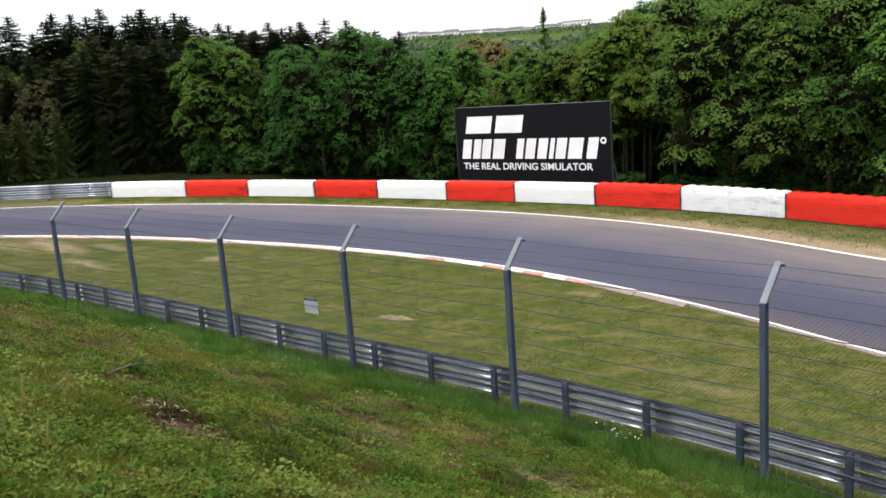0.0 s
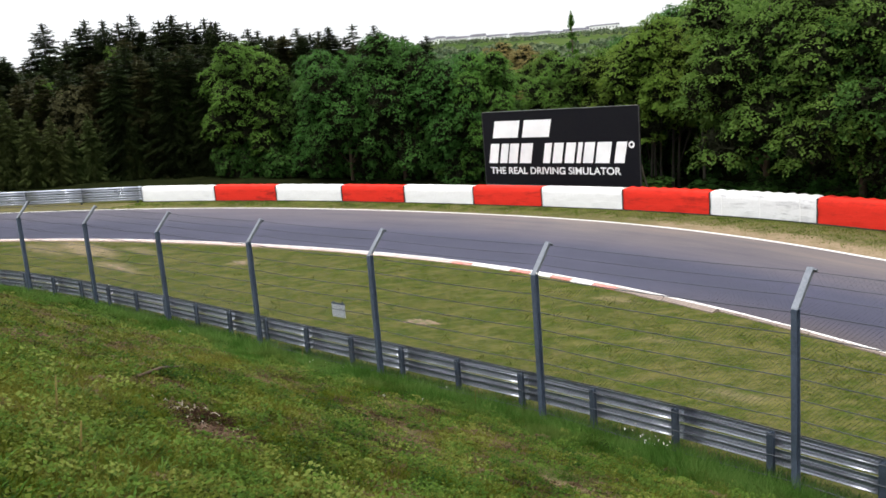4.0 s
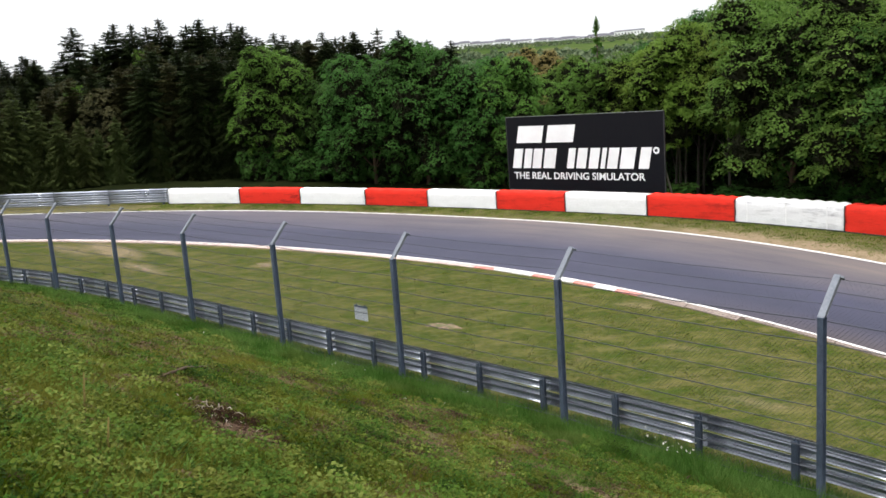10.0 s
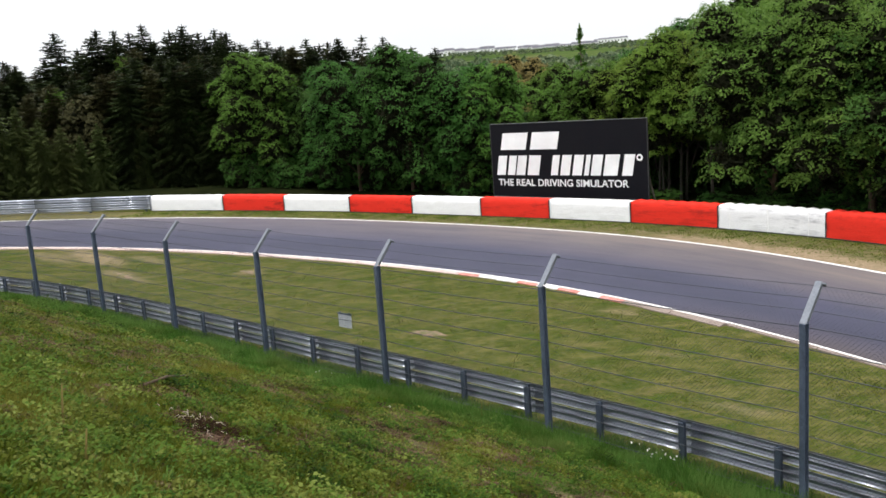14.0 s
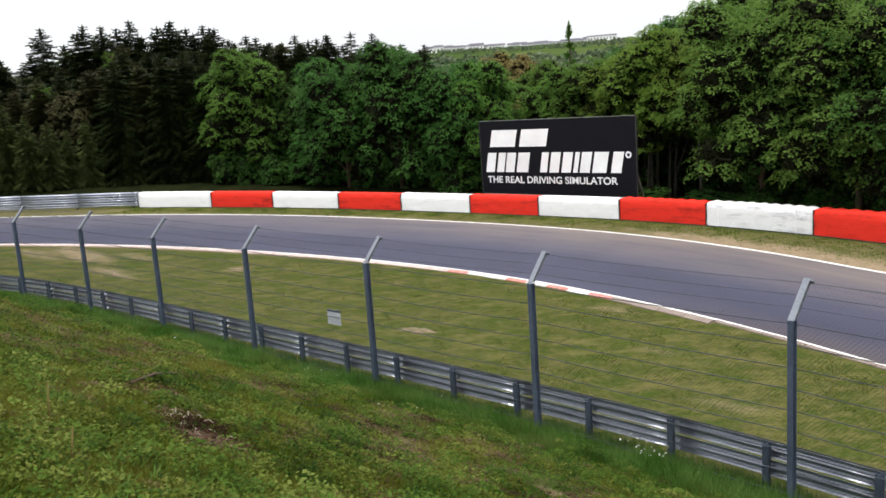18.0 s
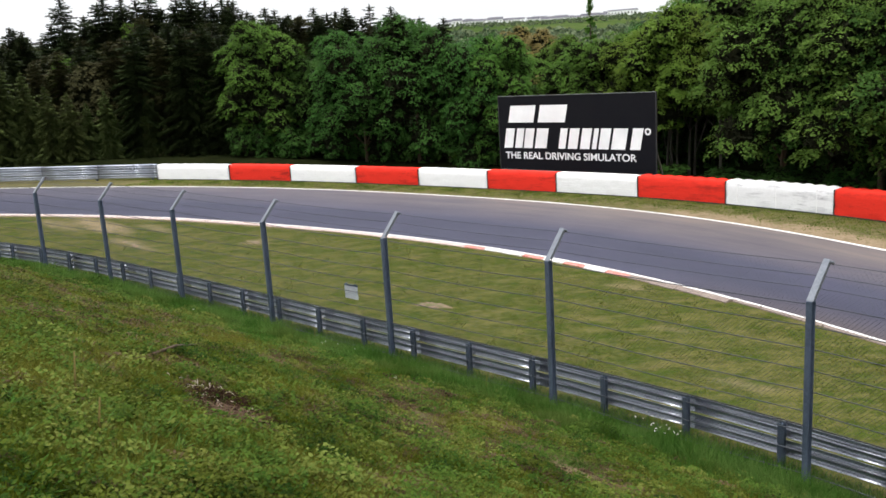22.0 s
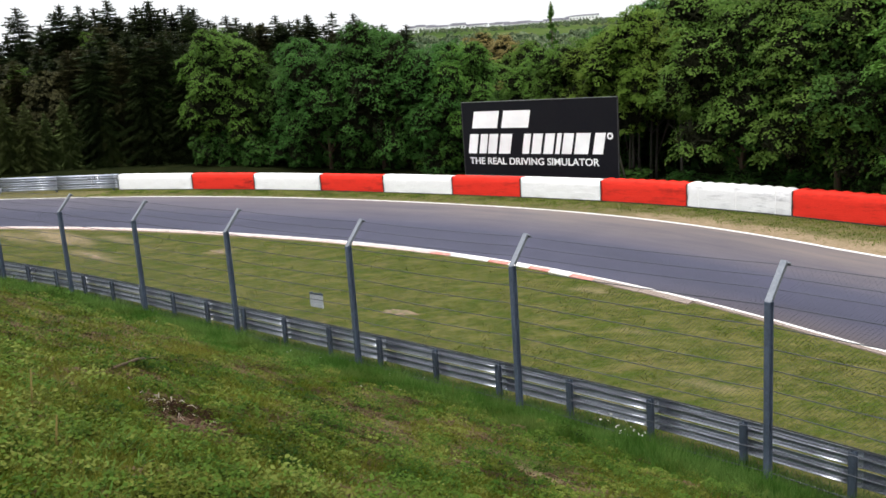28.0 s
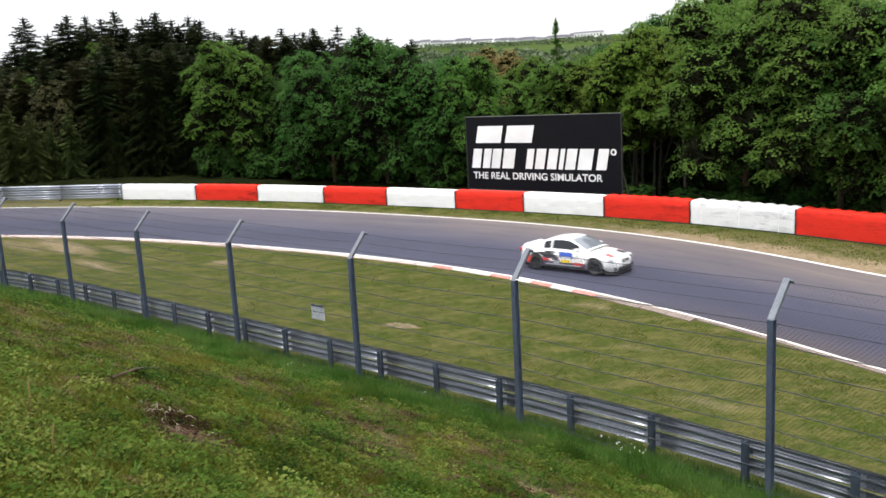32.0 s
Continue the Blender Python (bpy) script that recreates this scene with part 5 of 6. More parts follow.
def far_woods():
    """Tree clumps over the distant hillside, as one mass."""
    rs = np.random.default_rng(31)
    n = 8500
    az = np.radians(rs.uniform(-34, 36, n))
    r = 240 + 1110 * rs.uniform(0, 1, n) ** 0.75
    x, y = np.sin(az) * r, np.cos(az) * r
    open_land = np.sin(x * 0.011 + 1.2 * np.sin(y * 0.006)) + np.sin(y * 0.013 + 0.8)
    keep = (open_land < 1.0) & (r < 1380)
    x, y, r = x[keep], y[keep], r[keep]
    u, v = U.x * x + U.y * y, N.x * x + N.y * y
    z = ground_z(u, v)
    quads = []
    for i in range(len(x)):
        h = rs.uniform(5, 10) * (1 - 0.62 * smooth((r[i] - 950) / 250))
        k = 26
        q = unit_rows(rs, k) * np.array([h * 0.5, h * 0.5, h * 0.48]) + np.array([x[i], y[i], z[i] + h * 0.42])
        quads.append(leaf_quads(rs, q, h * 0.55))
    ob = new("far_woods", cloud_mesh("far_woods", np.concatenate(quads), 4, M_FAR_HAZE))
    tagged(ob, "distant hillside covered with mixed green woods", "woods", kind="stuff")


far_woods()


def far_building(az, dist, w, d, h, gable, lift=0.0):
    u, v = seen_at(az, dist)
    p = at(u, v, -1.0 + lift)
    thing = new("far_building")
    thing.matrix_world = Matrix.Translation(p) @ pose(0, 0, 0, 0, 0, -az + 8 * math.sin(az * 7))
    bm = bmesh.new()
    box(bm, -w / 2, w / 2, -d / 2, d / 2, -4, h)
    part("wall", bm, M_HOUSE, thing)
    vs = [(-w / 2 - 0.4, -d / 2 - 0.4, h), (w / 2 + 0.4, -d / 2 - 0.4, h), (w / 2 + 0.4, d / 2 + 0.4, h), (-w / 2 - 0.4, d / 2 + 0.4, h), (-w / 2 - 0.4, 0, h + gable), (w / 2 + 0.4, 0, h + gable)]
    solid("roof", vs, [(0, 1, 5, 4), (2, 3, 4, 5), (0, 4, 3), (1, 2, 5), (0, 3, 2, 1)], M_ROOF, thing)
    bm = bmesh.new()
    k = max(2, int(w / 5))
    for i in range(k):
        x = -w / 2 + (i + 0.5) * w / k
        box(bm, x - 0.9, x + 0.9, -d / 2 - 0.06, -d / 2 + 0.02, h * 0.45, h * 0.75)
    part("window", bm, M_BLACK, thing)
    return tagged(thing, "pale distant building on the ridge", "building", "village on the far ridge")


rnd = random.Random(5)
for k in range(26):
    az = 2.2 + k * 0.43 + rnd.uniform(-0.2, 0.2)
    far_building(az, 1465 + rnd.uniform(-25, 15), rnd.uniform(9, 24), 9, rnd.uniform(4, 7), rnd.uniform(2.5, 4.5), 3.0)
far_building(13.3, 1465, 46, 20, 9, 2.5, 2.0)
for k in range(5):
    far_building(-27.2 + k * 1.1, 1465, rnd.uniform(10, 24), 10, rnd.uniform(3, 5), 2.0, 7.0)

# ---- grass and weeds on the bank ----
def scatter(rs, n, near, far, az0, az1):
    """Places on the bank, thinning out with distance from the stand."""
    r = near * (far / near) ** rs.uniform(0, 1, n)
    az = np.radians(rs.uniform(az0, az1, n))
    x, y = np.sin(az) * r, np.cos(az) * r
    return U.x * x + U.y * y, N.x * x + N.y * y, r


def blades(rs, u, v, r, per, lo, hi, width, spread_, bend=0.45, curve=1.25):
    n = len(u) * per
    uu, vv = np.repeat(u, per) + rs.normal(0, spread_, n), np.repeat(v, per) + rs.normal(0, spread_, n)
    rr = np.repeat(r, per)
    z = ground_z(uu, vv) - 0.01
    base = np.stack([U.x * uu + N.x * vv, U.y * uu + N.y * vv, z], 1)
    ang = rs.uniform(0, 2 * math.pi, n)
    side = np.stack([np.cos(ang), np.sin(ang), np.zeros(n)], 1)
    tilt = np.stack([rs.normal(0, bend, n), rs.normal(0, bend, n), np.ones(n)], 1)
    h = rs.uniform(lo, hi, n)[:, None] if np.isscalar(lo) else (lo + (hi - lo) * rs.uniform(0, 1, n))[:, None]
    w = (width * (0.7 + rr / 14.0))[:, None] * side
    mid = base + tilt * h * 0.5 + np.array([0, 0, 0.2]) * (curve - 1) * h
    tip = base + tilt * h * np.array([curve, curve, 0.94])
    return np.stack([base - w, base + w, mid + w * 0.7, tip, mid - w * 0.7], 1)


def bank_plants():
    rs = np.random.default_rng(51)

    def mass(name, verts, per, mat, label, cat="grass"):
        tagged(new(name, cloud_mesh(name, verts, per, mat)), label, cat, kind="stuff")
    def brown(a, b):
        """Where the turf has died back, in a band down the bank."""
        t = fence_v(a) - b
        return np.exp(-((t - 6.2) / 2.6) ** 2) * (0.45 + 0.9 * wobble(a, b, 0.9, 4.4)) * smooth((-3.5 - a) / 2.5)
    def off_heap(a, b):
        return (((a + 6.7) / 0.45) ** 2 + ((b - 3.52) / 0.20) ** 2 > 1) & (((a + 5.92) / 0.42) ** 2 + ((b - 3.24) / 0.32) ** 2 > 1) & (((a + 12.86) / 0.5) ** 2 + ((b - 4.26) / 0.25) ** 2 > 1)
    # grass over the whole bank
    u, v, r = scatter(rs, 48000, 3.2, 60, -36, 34)
    s = fence_v(u) - v
    patch = wobble(u, v, 0.9, 1.1) + 0.6 * wobble(u, v, 2.9, 3.0)
    ok = (s > 0.2) & off_heap(u, v) & (patch - 1.1 * brown(u, v) > -0.55 + 0.5 * rs.uniform(-1, 1, len(u)))
    mass("bank_grass", blades(rs, u[ok], v[ok], r[ok], 6, 0.03, 0.10, 0.0024, 0.05), 5, M_BLADE, "short uneven green grass on the bank")
    fluffy = (s > 1.0) & off_heap(u, v) & (wobble(u, v, 0.8, 6.6) + 0.7 * wobble(u, v, 2.2, 1.7) - 0.9 * brown(u, v) + 0.5 * rs.uniform(-1, 1, len(u)) > 0.0) & (rs.uniform(size=len(u)) < 0.7)
    mass("feathery_grass", blades(rs, u[fluffy], v[fluffy], r[fluffy], 6, 0.07, 0.20, 0.0017, 0.06, 0.40, 1.06), 5, M_BLADE, "fine feathery green grass in drifts over the bank")
    ok = (s > 0.8) & (patch < 0.05) & (rs.uniform(size=len(u)) < 0.45)
    mass("dry_grass", blades(rs, u[ok], v[ok], r[ok], 5, 0.02, 0.08, 0.0022, 0.06, 0.6), 5, M_BLADE_DRY, "dry straw-coloured grass on the bank")
    # lush strip along the fence
    n = 23000
    uu = -46 + 56 * rs.uniform(0, 1, n) ** 1.0
    ss = rs.normal(1.1, 1.25, n)
    ok = (ss > -0.5) & (ss < 4.2)
    uu, ss = uu[ok], ss[ok]
    vv = fence_v(uu) - ss
    rr = np.hypot(uu, vv)
    tall = 0.12 + 0.34 * smooth((1.3 - np.abs(ss - 0.6)) / 1.3 + 0.5 * wobble(uu, vv, 1.3, 5.0))
    mass("verge_grass", blades(rs, uu, vv, rr, 6, np.repeat(tall * 0.5, 6), np.repeat(tall * 1.2, 6), 0.0038, 0.08, 0.30, 1.04), 5, M_BLADE_LUSH, "long lush green grass at the foot of the fence")
    # rounded mounds of tall grass in the same strip
    q = []
    for k in range(190):
        a, c = rs.uniform(-46, 8), rs.uniform(0.25, 2.3)
        w, h = rs.uniform(0.25, 0.5), rs.uniform(0.28, 0.55) * (1.15 - 0.25 * c)
        da, db = rs.normal(0, w * 0.6, 70), rs.normal(0, w * 0.6, 70)
        pa = a + da
        pb = fence_v(pa) - c + db
        hh = h * np.exp(-(da ** 2 + db ** 2) / (w * w)) + 0.08
        q.append(blades(rs, pa, pb, np.hypot(pa, pb), 4, np.repeat(hh * 0.5, 4), np.repeat(hh * 1.1, 4), 0.0026, 0.05, 0.32, 1.04))
    mass("grass_mounds", np.concatenate(q), 5, M_BLADE_LUSH, "rounded mounds of tall soft grass along the fence")
    n = 10000
    uu = -46 + 56 * rs.uniform(0, 1, n)
    ss = rs.uniform(-0.55, 0.5, n)
    vv = fence_v(uu) - ss
    mass("rail_grass", blades(rs, uu, vv, np.hypot(uu, vv), 6, 0.16, 0.40, 0.0036, 0.07, 0.22, 1.04), 5, M_BLADE_LUSH, "long grass growing up under the guardrail")
    # short mown grass of the infield and the outer verge
    n = 60000
    uu = -50 + 52 * rs.uniform(0, 1, n) ** 0.8
    k = rs.uniform(0, 1, n)
    vv = rail_v(uu) + 0.15 + (inner_v(uu) - 0.7 - rail_v(uu)) * k
    rr = np.hypot(uu, vv)
    ok = (wobble(uu, vv, 2.3, 9.0) + 0.5 * wobble(uu, vv, 0.7, 2.0) + rs.uniform(-0.7, 0.7, n) > 0.45) & (rs.uniform(size=n) < (22 / rr) ** 1.5)
    mass("infield_grass", blades(rs, uu[ok], vv[ok], rr[ok], 4, 0.02, 0.055, 0.0052, 0.07, 0.5, 1.05), 5, M_BLADE_MOWN, "short mown grass of the infield")
    n = 9000
    uu = rs.uniform(-58, 0, n)
    vv = outer_v(uu) + 0.25 + (wall_v(uu) - 0.05 - outer_v(uu) - 0.25) * rs.uniform(0, 1, n) ** 0.6
    ok = (uu < -27 + rs.uniform(-4, 4, n)) | (vv - outer_v(uu) > 1.5 + rs.uniform(-0.7, 0.5, n))
    uu, vv = uu[ok], vv[ok]
    mass("outer_verge_grass", blades(rs, uu, vv, np.hypot(uu, vv), 5, 0.03, 0.09, 0.0040, 0.1, 0.5, 1.05), 5, M_BLADE_MOWN, "rough grass between the asphalt and the barrier")
    # broad-leaved weeds
    u, v, r = scatter(rs, 52000, 3.2, 36, -36, 32)
    s = fence_v(u) - v
    ok = (s > 1.2) & off_heap(u, v) & (wobble(u, v, 1.6, 7.0) - 0.9 * brown(u, v) + 0.4 * rs.uniform(-1, 1, len(u)) > -0.12)
    u, v, r = u[ok], v[ok], r[ok]
    per = 5
    uu, vv = np.repeat(u, per) + rs.normal(0, 0.05, len(u) * per), np.repeat(v, per) + rs.normal(0, 0.05, len(u) * per)
    place = np.stack([U.x * uu + N.x * vv, U.y * uu + N.y * vv, ground_z(uu, vv) + rs.uniform(0.01, 1.0, len(uu)) * (0.03 + 0.20 * smooth(0.35 + 1.3 * wobble(uu, vv, 3.1, 8.0)) * smooth(0.5 + wobble(uu, vv, 0.8, 3.0)))], 1)
    q = leaf_quads(rs, place, (0.026 + 0.0009 * np.repeat(r, per))[:, None])
    q[:, :, 2] = q[:, :, 2].mean(1, keepdims=True) + (q[:, :, 2] - q[:, :, 2].mean(1, keepdims=True)) * 0.55
    mass("weeds", q, 4, M_WEED, "low broad-leaved weeds over the bank", "weeds")
    # rosettes of long narrow leaves close to the stand
    q = []
    for k in range(120):
        a, b = (rs.normal(-4.9, 0.9), rs.normal(1.5, 0.6)) if k < 90 else (rs.uniform(-11, -4), rs.uniform(1.0, 7.0))
        if fence_v(a) - b < 1.5 or math.hypot(a, b) < 3.4:
            continue
        c = np.array(at(a, b, 0.03))
        for j in range(12):
            t = rs.uniform(0, 2 * math.pi)
            d = np.array([math.cos(t), math.sin(t), rs.uniform(0.25, 1.1)])
            d *= rs.uniform(0.06, 0.16) / np.linalg.norm(d)
            w = np.array([-math.sin(t), math.cos(t), 0]) * 0.007
            q.append([c, c + d * 0.5 + w, c + d * np.array([1, 1, 0.75]), c + d * 0.5 - w])
    mass("rosettes", np.array(q), 4, M_BLADE_LUSH, "leafy rosettes of long narrow leaves", "weeds")
    # leafy clumps of several kinds, and brown litter between them
    def clumps(count, lo, hi, size, flat, seed_, where, reach=34):
        rs2 = np.random.default_rng(seed_)
        cu, cv, cr = scatter(rs2, count, 3.3, reach, -36, 32)
        keep_ = (fence_v(cu) - cv > 1.0) & off_heap(cu, cv) & (where(cu, cv) + 0.5 * rs2.uniform(-1, 1, count) > 0)
        out = []
        for a, b, r in zip(cu[keep_], cv[keep_], cr[keep_]):
            rad = rs2.uniform(lo, hi) * (0.6 + 0.05 * r)
            k = int(84 * rs2.uniform(0.6, 1.4))
            q = unit_rows(rs2, k)
            q[:, 2] = np.abs(q[:, 2]) * flat * rs2.uniform(0.5, 1.3)
            q[:, :2] *= rs2.uniform(0.4, 1.0, (k, 1)) * np.array([rs2.uniform(0.6, 1.5), 1.0])
            pu, pv = a + q[:, 0] * rad, b + q[:, 1] * rad
            pl = np.stack([U.x * pu + N.x * pv, U.y * pu + N.y * pv, ground_z(pu, pv) + 0.012 + q[:, 2] * rad], 1)
            out.append(leaf_quads(rs2, pl, size * (0.75 + 0.05 * r), np.array([0, 0, 0.9])))
        return np.concatenate(out)
    mass("herb_clumps", clumps(1500, 0.10, 0.30, 0.030, 0.75, 61, lambda a, b: wobble(a, b, 1.9, 2.2) - 0.05), 4, M_HERB, "dark green leafy herbs in rounded clumps", "weeds")
    mass("weed_clumps", clumps(1500, 0.08, 0.24, 0.032, 0.6, 62, lambda a, b: wobble(a, b, 1.4, 6.1)), 4, M_WEED, "yellow-green leafy weeds in low clumps", "weeds")
    mass("broad_weeds", clumps(260, 0.12, 0.28, 0.034, 0.9, 64, lambda a, b: wobble(a, b, 2.1, 1.4) - 0.1, 9), 4, M_WEED, "broad-leaved plants standing in bushy clumps", "weeds")
    mass("broad_herbs", clumps(1000, 0.10, 0.26, 0.030, 0.9, 65, lambda a, b: wobble(a, b, 2.4, 3.3) - 0.1 + 0.25 * smooth((a + 7) / 3), 13), 4, M_HERB, "fresh green leafy plants close to the stand", "weeds")
    mass("bramble_mounds", clumps(700, 0.16, 0.36, 0.021, 0.75, 67, lambda a, b: wobble(a, b, 1.2, 5.2) + 0.1, 26), 4, M_HERB, "low mounds of dark green bramble on the bank", "weeds")
    mass("nettle_mounds", clumps(420, 0.14, 0.32, 0.021, 0.85, 68, lambda a, b: wobble(a, b, 1.5, 0.7), 26), 4, M_WEED, "bright green leafy mounds on the bank", "weeds")
    mass("leaf_litter", clumps(2800, 0.08, 0.30, 0.028, 0.28, 63, lambda a, b: brown(a, b) - 0.25), 4, M_LITTER, "brown dead leaves and bits between the weeds", "dead plants")
    # tufts of taller plants
    spots = [(-7.38, 2.79, 0.5), (-7.2, 2.7, 0.5), (-7.5, 4.32, 0.45), (-4.9, 1.6, 0.5), (-4.3, 1.7, 0.4), (-5.6, 2.4, 0.35), (-9.5, 3.0, 0.4), (-6.0, 4.6, 0.3), (-10.2, 6.6, 0.5), (-14.0, 6.0, 0.6), (-4.6, 2.6, 0.35), (-7.4, 5.6, 0.35), (-5.1, 5.2, 0.3), (-6.2, 8.2, 0.45), (-5.6, 10.0, 0.5), (-12.3, 9.0, 0.6), (-17.0, 9.6, 0.7), (-20.5, 10.9, 0.7), (-14.6, 11.4, 0.5)]
    uu = np.concatenate([rs.normal(a, w * 0.45, 90) for a, b, w in spots])
    vv = np.concatenate([rs.normal(b, w * 0.45, 90) for a, b, w in spots])
    mass("tall_tufts", blades(rs, uu, vv, np.hypot(uu, vv), 7, 0.05, 0.13, 0.0013, 0.06, 0.45), 5, M_BLADE_LUSH, "darker tufts of taller grass")


bank_plants()


def litter(name, u, v, spread_u, spread_v, count, mat, label, long_=0.22, seed=1, deep=0.10):
    """A flattened heap of dead stalks."""
    rs = np.random.default_rng(seed)
    parts_ = []
    for k in range(count):
        a, b = rs.normal(u, spread_u), rs.normal(v, spread_v)
        p = at(a, b, rs.uniform(0.01, deep))
        d = Vector((rs.normal(), rs.normal(), rs.normal() * 0.35)).normalized() * rs.uniform(0.3, 1.0) * long_
        parts_.append(tube_rings([p - d * 0.5, p + Vector((0, 0, 0.02)), p + d * 0.5], [0.003, 0.004, 0.002], 4))
    v_, f_ = joined(parts_)
    return tagged(solid(name, v_, f_, mat), label, "dead plants", kind="stuff")


litter("dead_stalks", -6.70, 3.54, 0.24, 0.10, 460, M_STRAW, "flattened heap of dead brown stalks on the bank", 0.13, 3, 0.17)
litter("dead_stalks", -5.95, 3.28, 0.17, 0.13, 560, M_STRAW, "small heap of dead brown stalks", 0.12, 8, 0.15)
litter("dead_stalks", -12.86, 4.26, 0.30, 0.14, 260, M_STRAW, "thin scatter of dead stalks", 0.25, 4)
litter("dead_stalks", -6.45, 4.4, 0.16, 0.10, 40, M_STRAW, "small clump of dead stalks", 0.2, 5)
litter("dead_stalks", -11.2, 4.45, 0.5, 0.2, 200, M_STRAW, "scattered dead stalks in the grass", 0.2, 6)
litter("pale_stalks", -6.85, 3.50, 0.20, 0.07, 46, M_PALE_STALK, "bleached broken stalks on the heap", 0.10, 9, 0.20)
litter("pale_stalks", -5.95, 3.30, 0.14, 0.10, 9, M_PALE_STALK, "bleached broken stalks on the heap", 0.08, 10, 0.16)
for u, v, h in ((-5.65, 1.97, 0.42), (-4.75, 1.75, 0.30), (-12.6, 13.2, 0.55), (-18.9, 13.1, 0.6), (-22.4, 13.2, 0.75), (-21.7, 13.3, 0.6)):
    p = at(u, v, -0.03)
    v_, f_ = tube_rings([p, p + Vector((0.01, 0.0, h * 0.5)), p + Vector((0.03, 0.01, h))], [0.008, 0.008, 0.005], 6)
    tagged(solid("dry_stalk", v_, f_, M_BLADE_DRY, smooth_on=True), "upright dry yellowish stalk in the grass", "stalk")
p = at(-8.74, 3.93, 0.05)
q = at(-9.84, 4.99, 0.15)
v_, f_ = tube_rings([p, p.lerp(q, 0.5) + UP * 0.04, q], [0.020, 0.016, 0.008], 7)
tagged(solid("fallen_branch", v_, f_, M_BARK, smooth_on=True), "thin dark fallen branch lying in the grass", "branch")


def flower_mass(name, spots, mat, per, size, label, seed):
    rs = np.random.default_rng(seed)
    places = []
    for u, v, w, h in spots:
        for k in range(per):
            a, b = rs.normal(u, w), rs.normal(v, w)
            p = at(a, b, h * rs.uniform(0.6, 1.1))
            places += [np.array(p) + rs.normal(0, size * 0.35, 3) for _ in range(5)]
    tagged(new(name, cloud_mesh(name, leaf_quads(rs, np.array(places), size), 4, mat)), label, "flowers", kind="stuff")


flower_mass("white_flowers", [(-8.3, 13.05, 0.16, 0.66), (-7.8, 12.95, 0.16, 0.6)], M_FLOWER, 11, 0.024, "white umbel flowers beside the guardrail", 71)
flower_mass("white_flowers", [(-14.3, 13.0, 0.5, 0.4), (-16.8, 11.7, 0.6, 0.4), (-19.5, 12.0, 0.9, 0.4), (-12.6, 9.8, 0.9, 0.2)], M_FLOWER, 3, 0.022, "small white flowers scattered in the long grass", 73)
flower_mass("dandelions", [(-3.72, 0.80, 0.03, 0.10)], M_DANDELION, 3, 0.035, "yellow dandelions low on the bank", 72)


# ---- racing cars: x forward, y to the left, origin on the road under the rear axle's middle ----
def lerp_at(x, rows, k):
    return float(np.interp(x, [r[0] for r in rows], [r[k] for r in rows]))


class Shell:
    """The shape of a car body from a few stations: x, half width, sill, shoulder and deck heights."""

    def __init__(self, rows, axles, wheel_r):
        self.rows, self.axles, self.wheel_r = rows, axles, wheel_r

    def ring(self, x):
        w, zb, zs, zd = (lerp_at(x, self.rows, k) for k in (1, 2, 3, 4))
        r = self.wheel_r + 0.055
        for xa in self.axles:
            if abs(x - xa) < r:
                zb = max(zb, self.wheel_r + math.sqrt(r * r - (x - xa) ** 2) - 0.02)
        zm = max(zb + 0.04, min(0.48, zs - 0.1))
        flare = sum(0.03 * math.exp(-((x - xa) / 0.45) ** 2) for xa in self.axles)
        return [(0.0, zb), (w - 0.10, zb), (w + flare - 0.015, zb + 0.03), (w + flare, zm), (w + flare * 0.6 - 0.015, (zm + zs) / 2 + 0.03), (w - 0.05, max(zs, zb + 0.08)), (w - 0.14, max(zd - 0.015, zb + 0.09)), (w * 0.55, max(zd + 0.012, zb + 0.1)), (0.0, max(zd + 0.022, zb + 0.1))]

    def side(self, x, z):
        pts = self.ring(x)[2:6]
        return float(np.interp(z, [p[1] for p in pts], [p[0] for p in pts]))


def grid_part(name, grid, mat, parent, label="", smooth_on=True):
    nr, nc = len(grid), len(grid[0])
    verts = [p for row in grid for p in row]
    faces = [(i * nc + k, (i + 1) * nc + k, (i + 1) * nc + k + 1, i * nc + k + 1) for i in range(nr - 1) for k in range(nc - 1)]
    return solid(name, verts, faces, mat, parent, label, smooth_on)


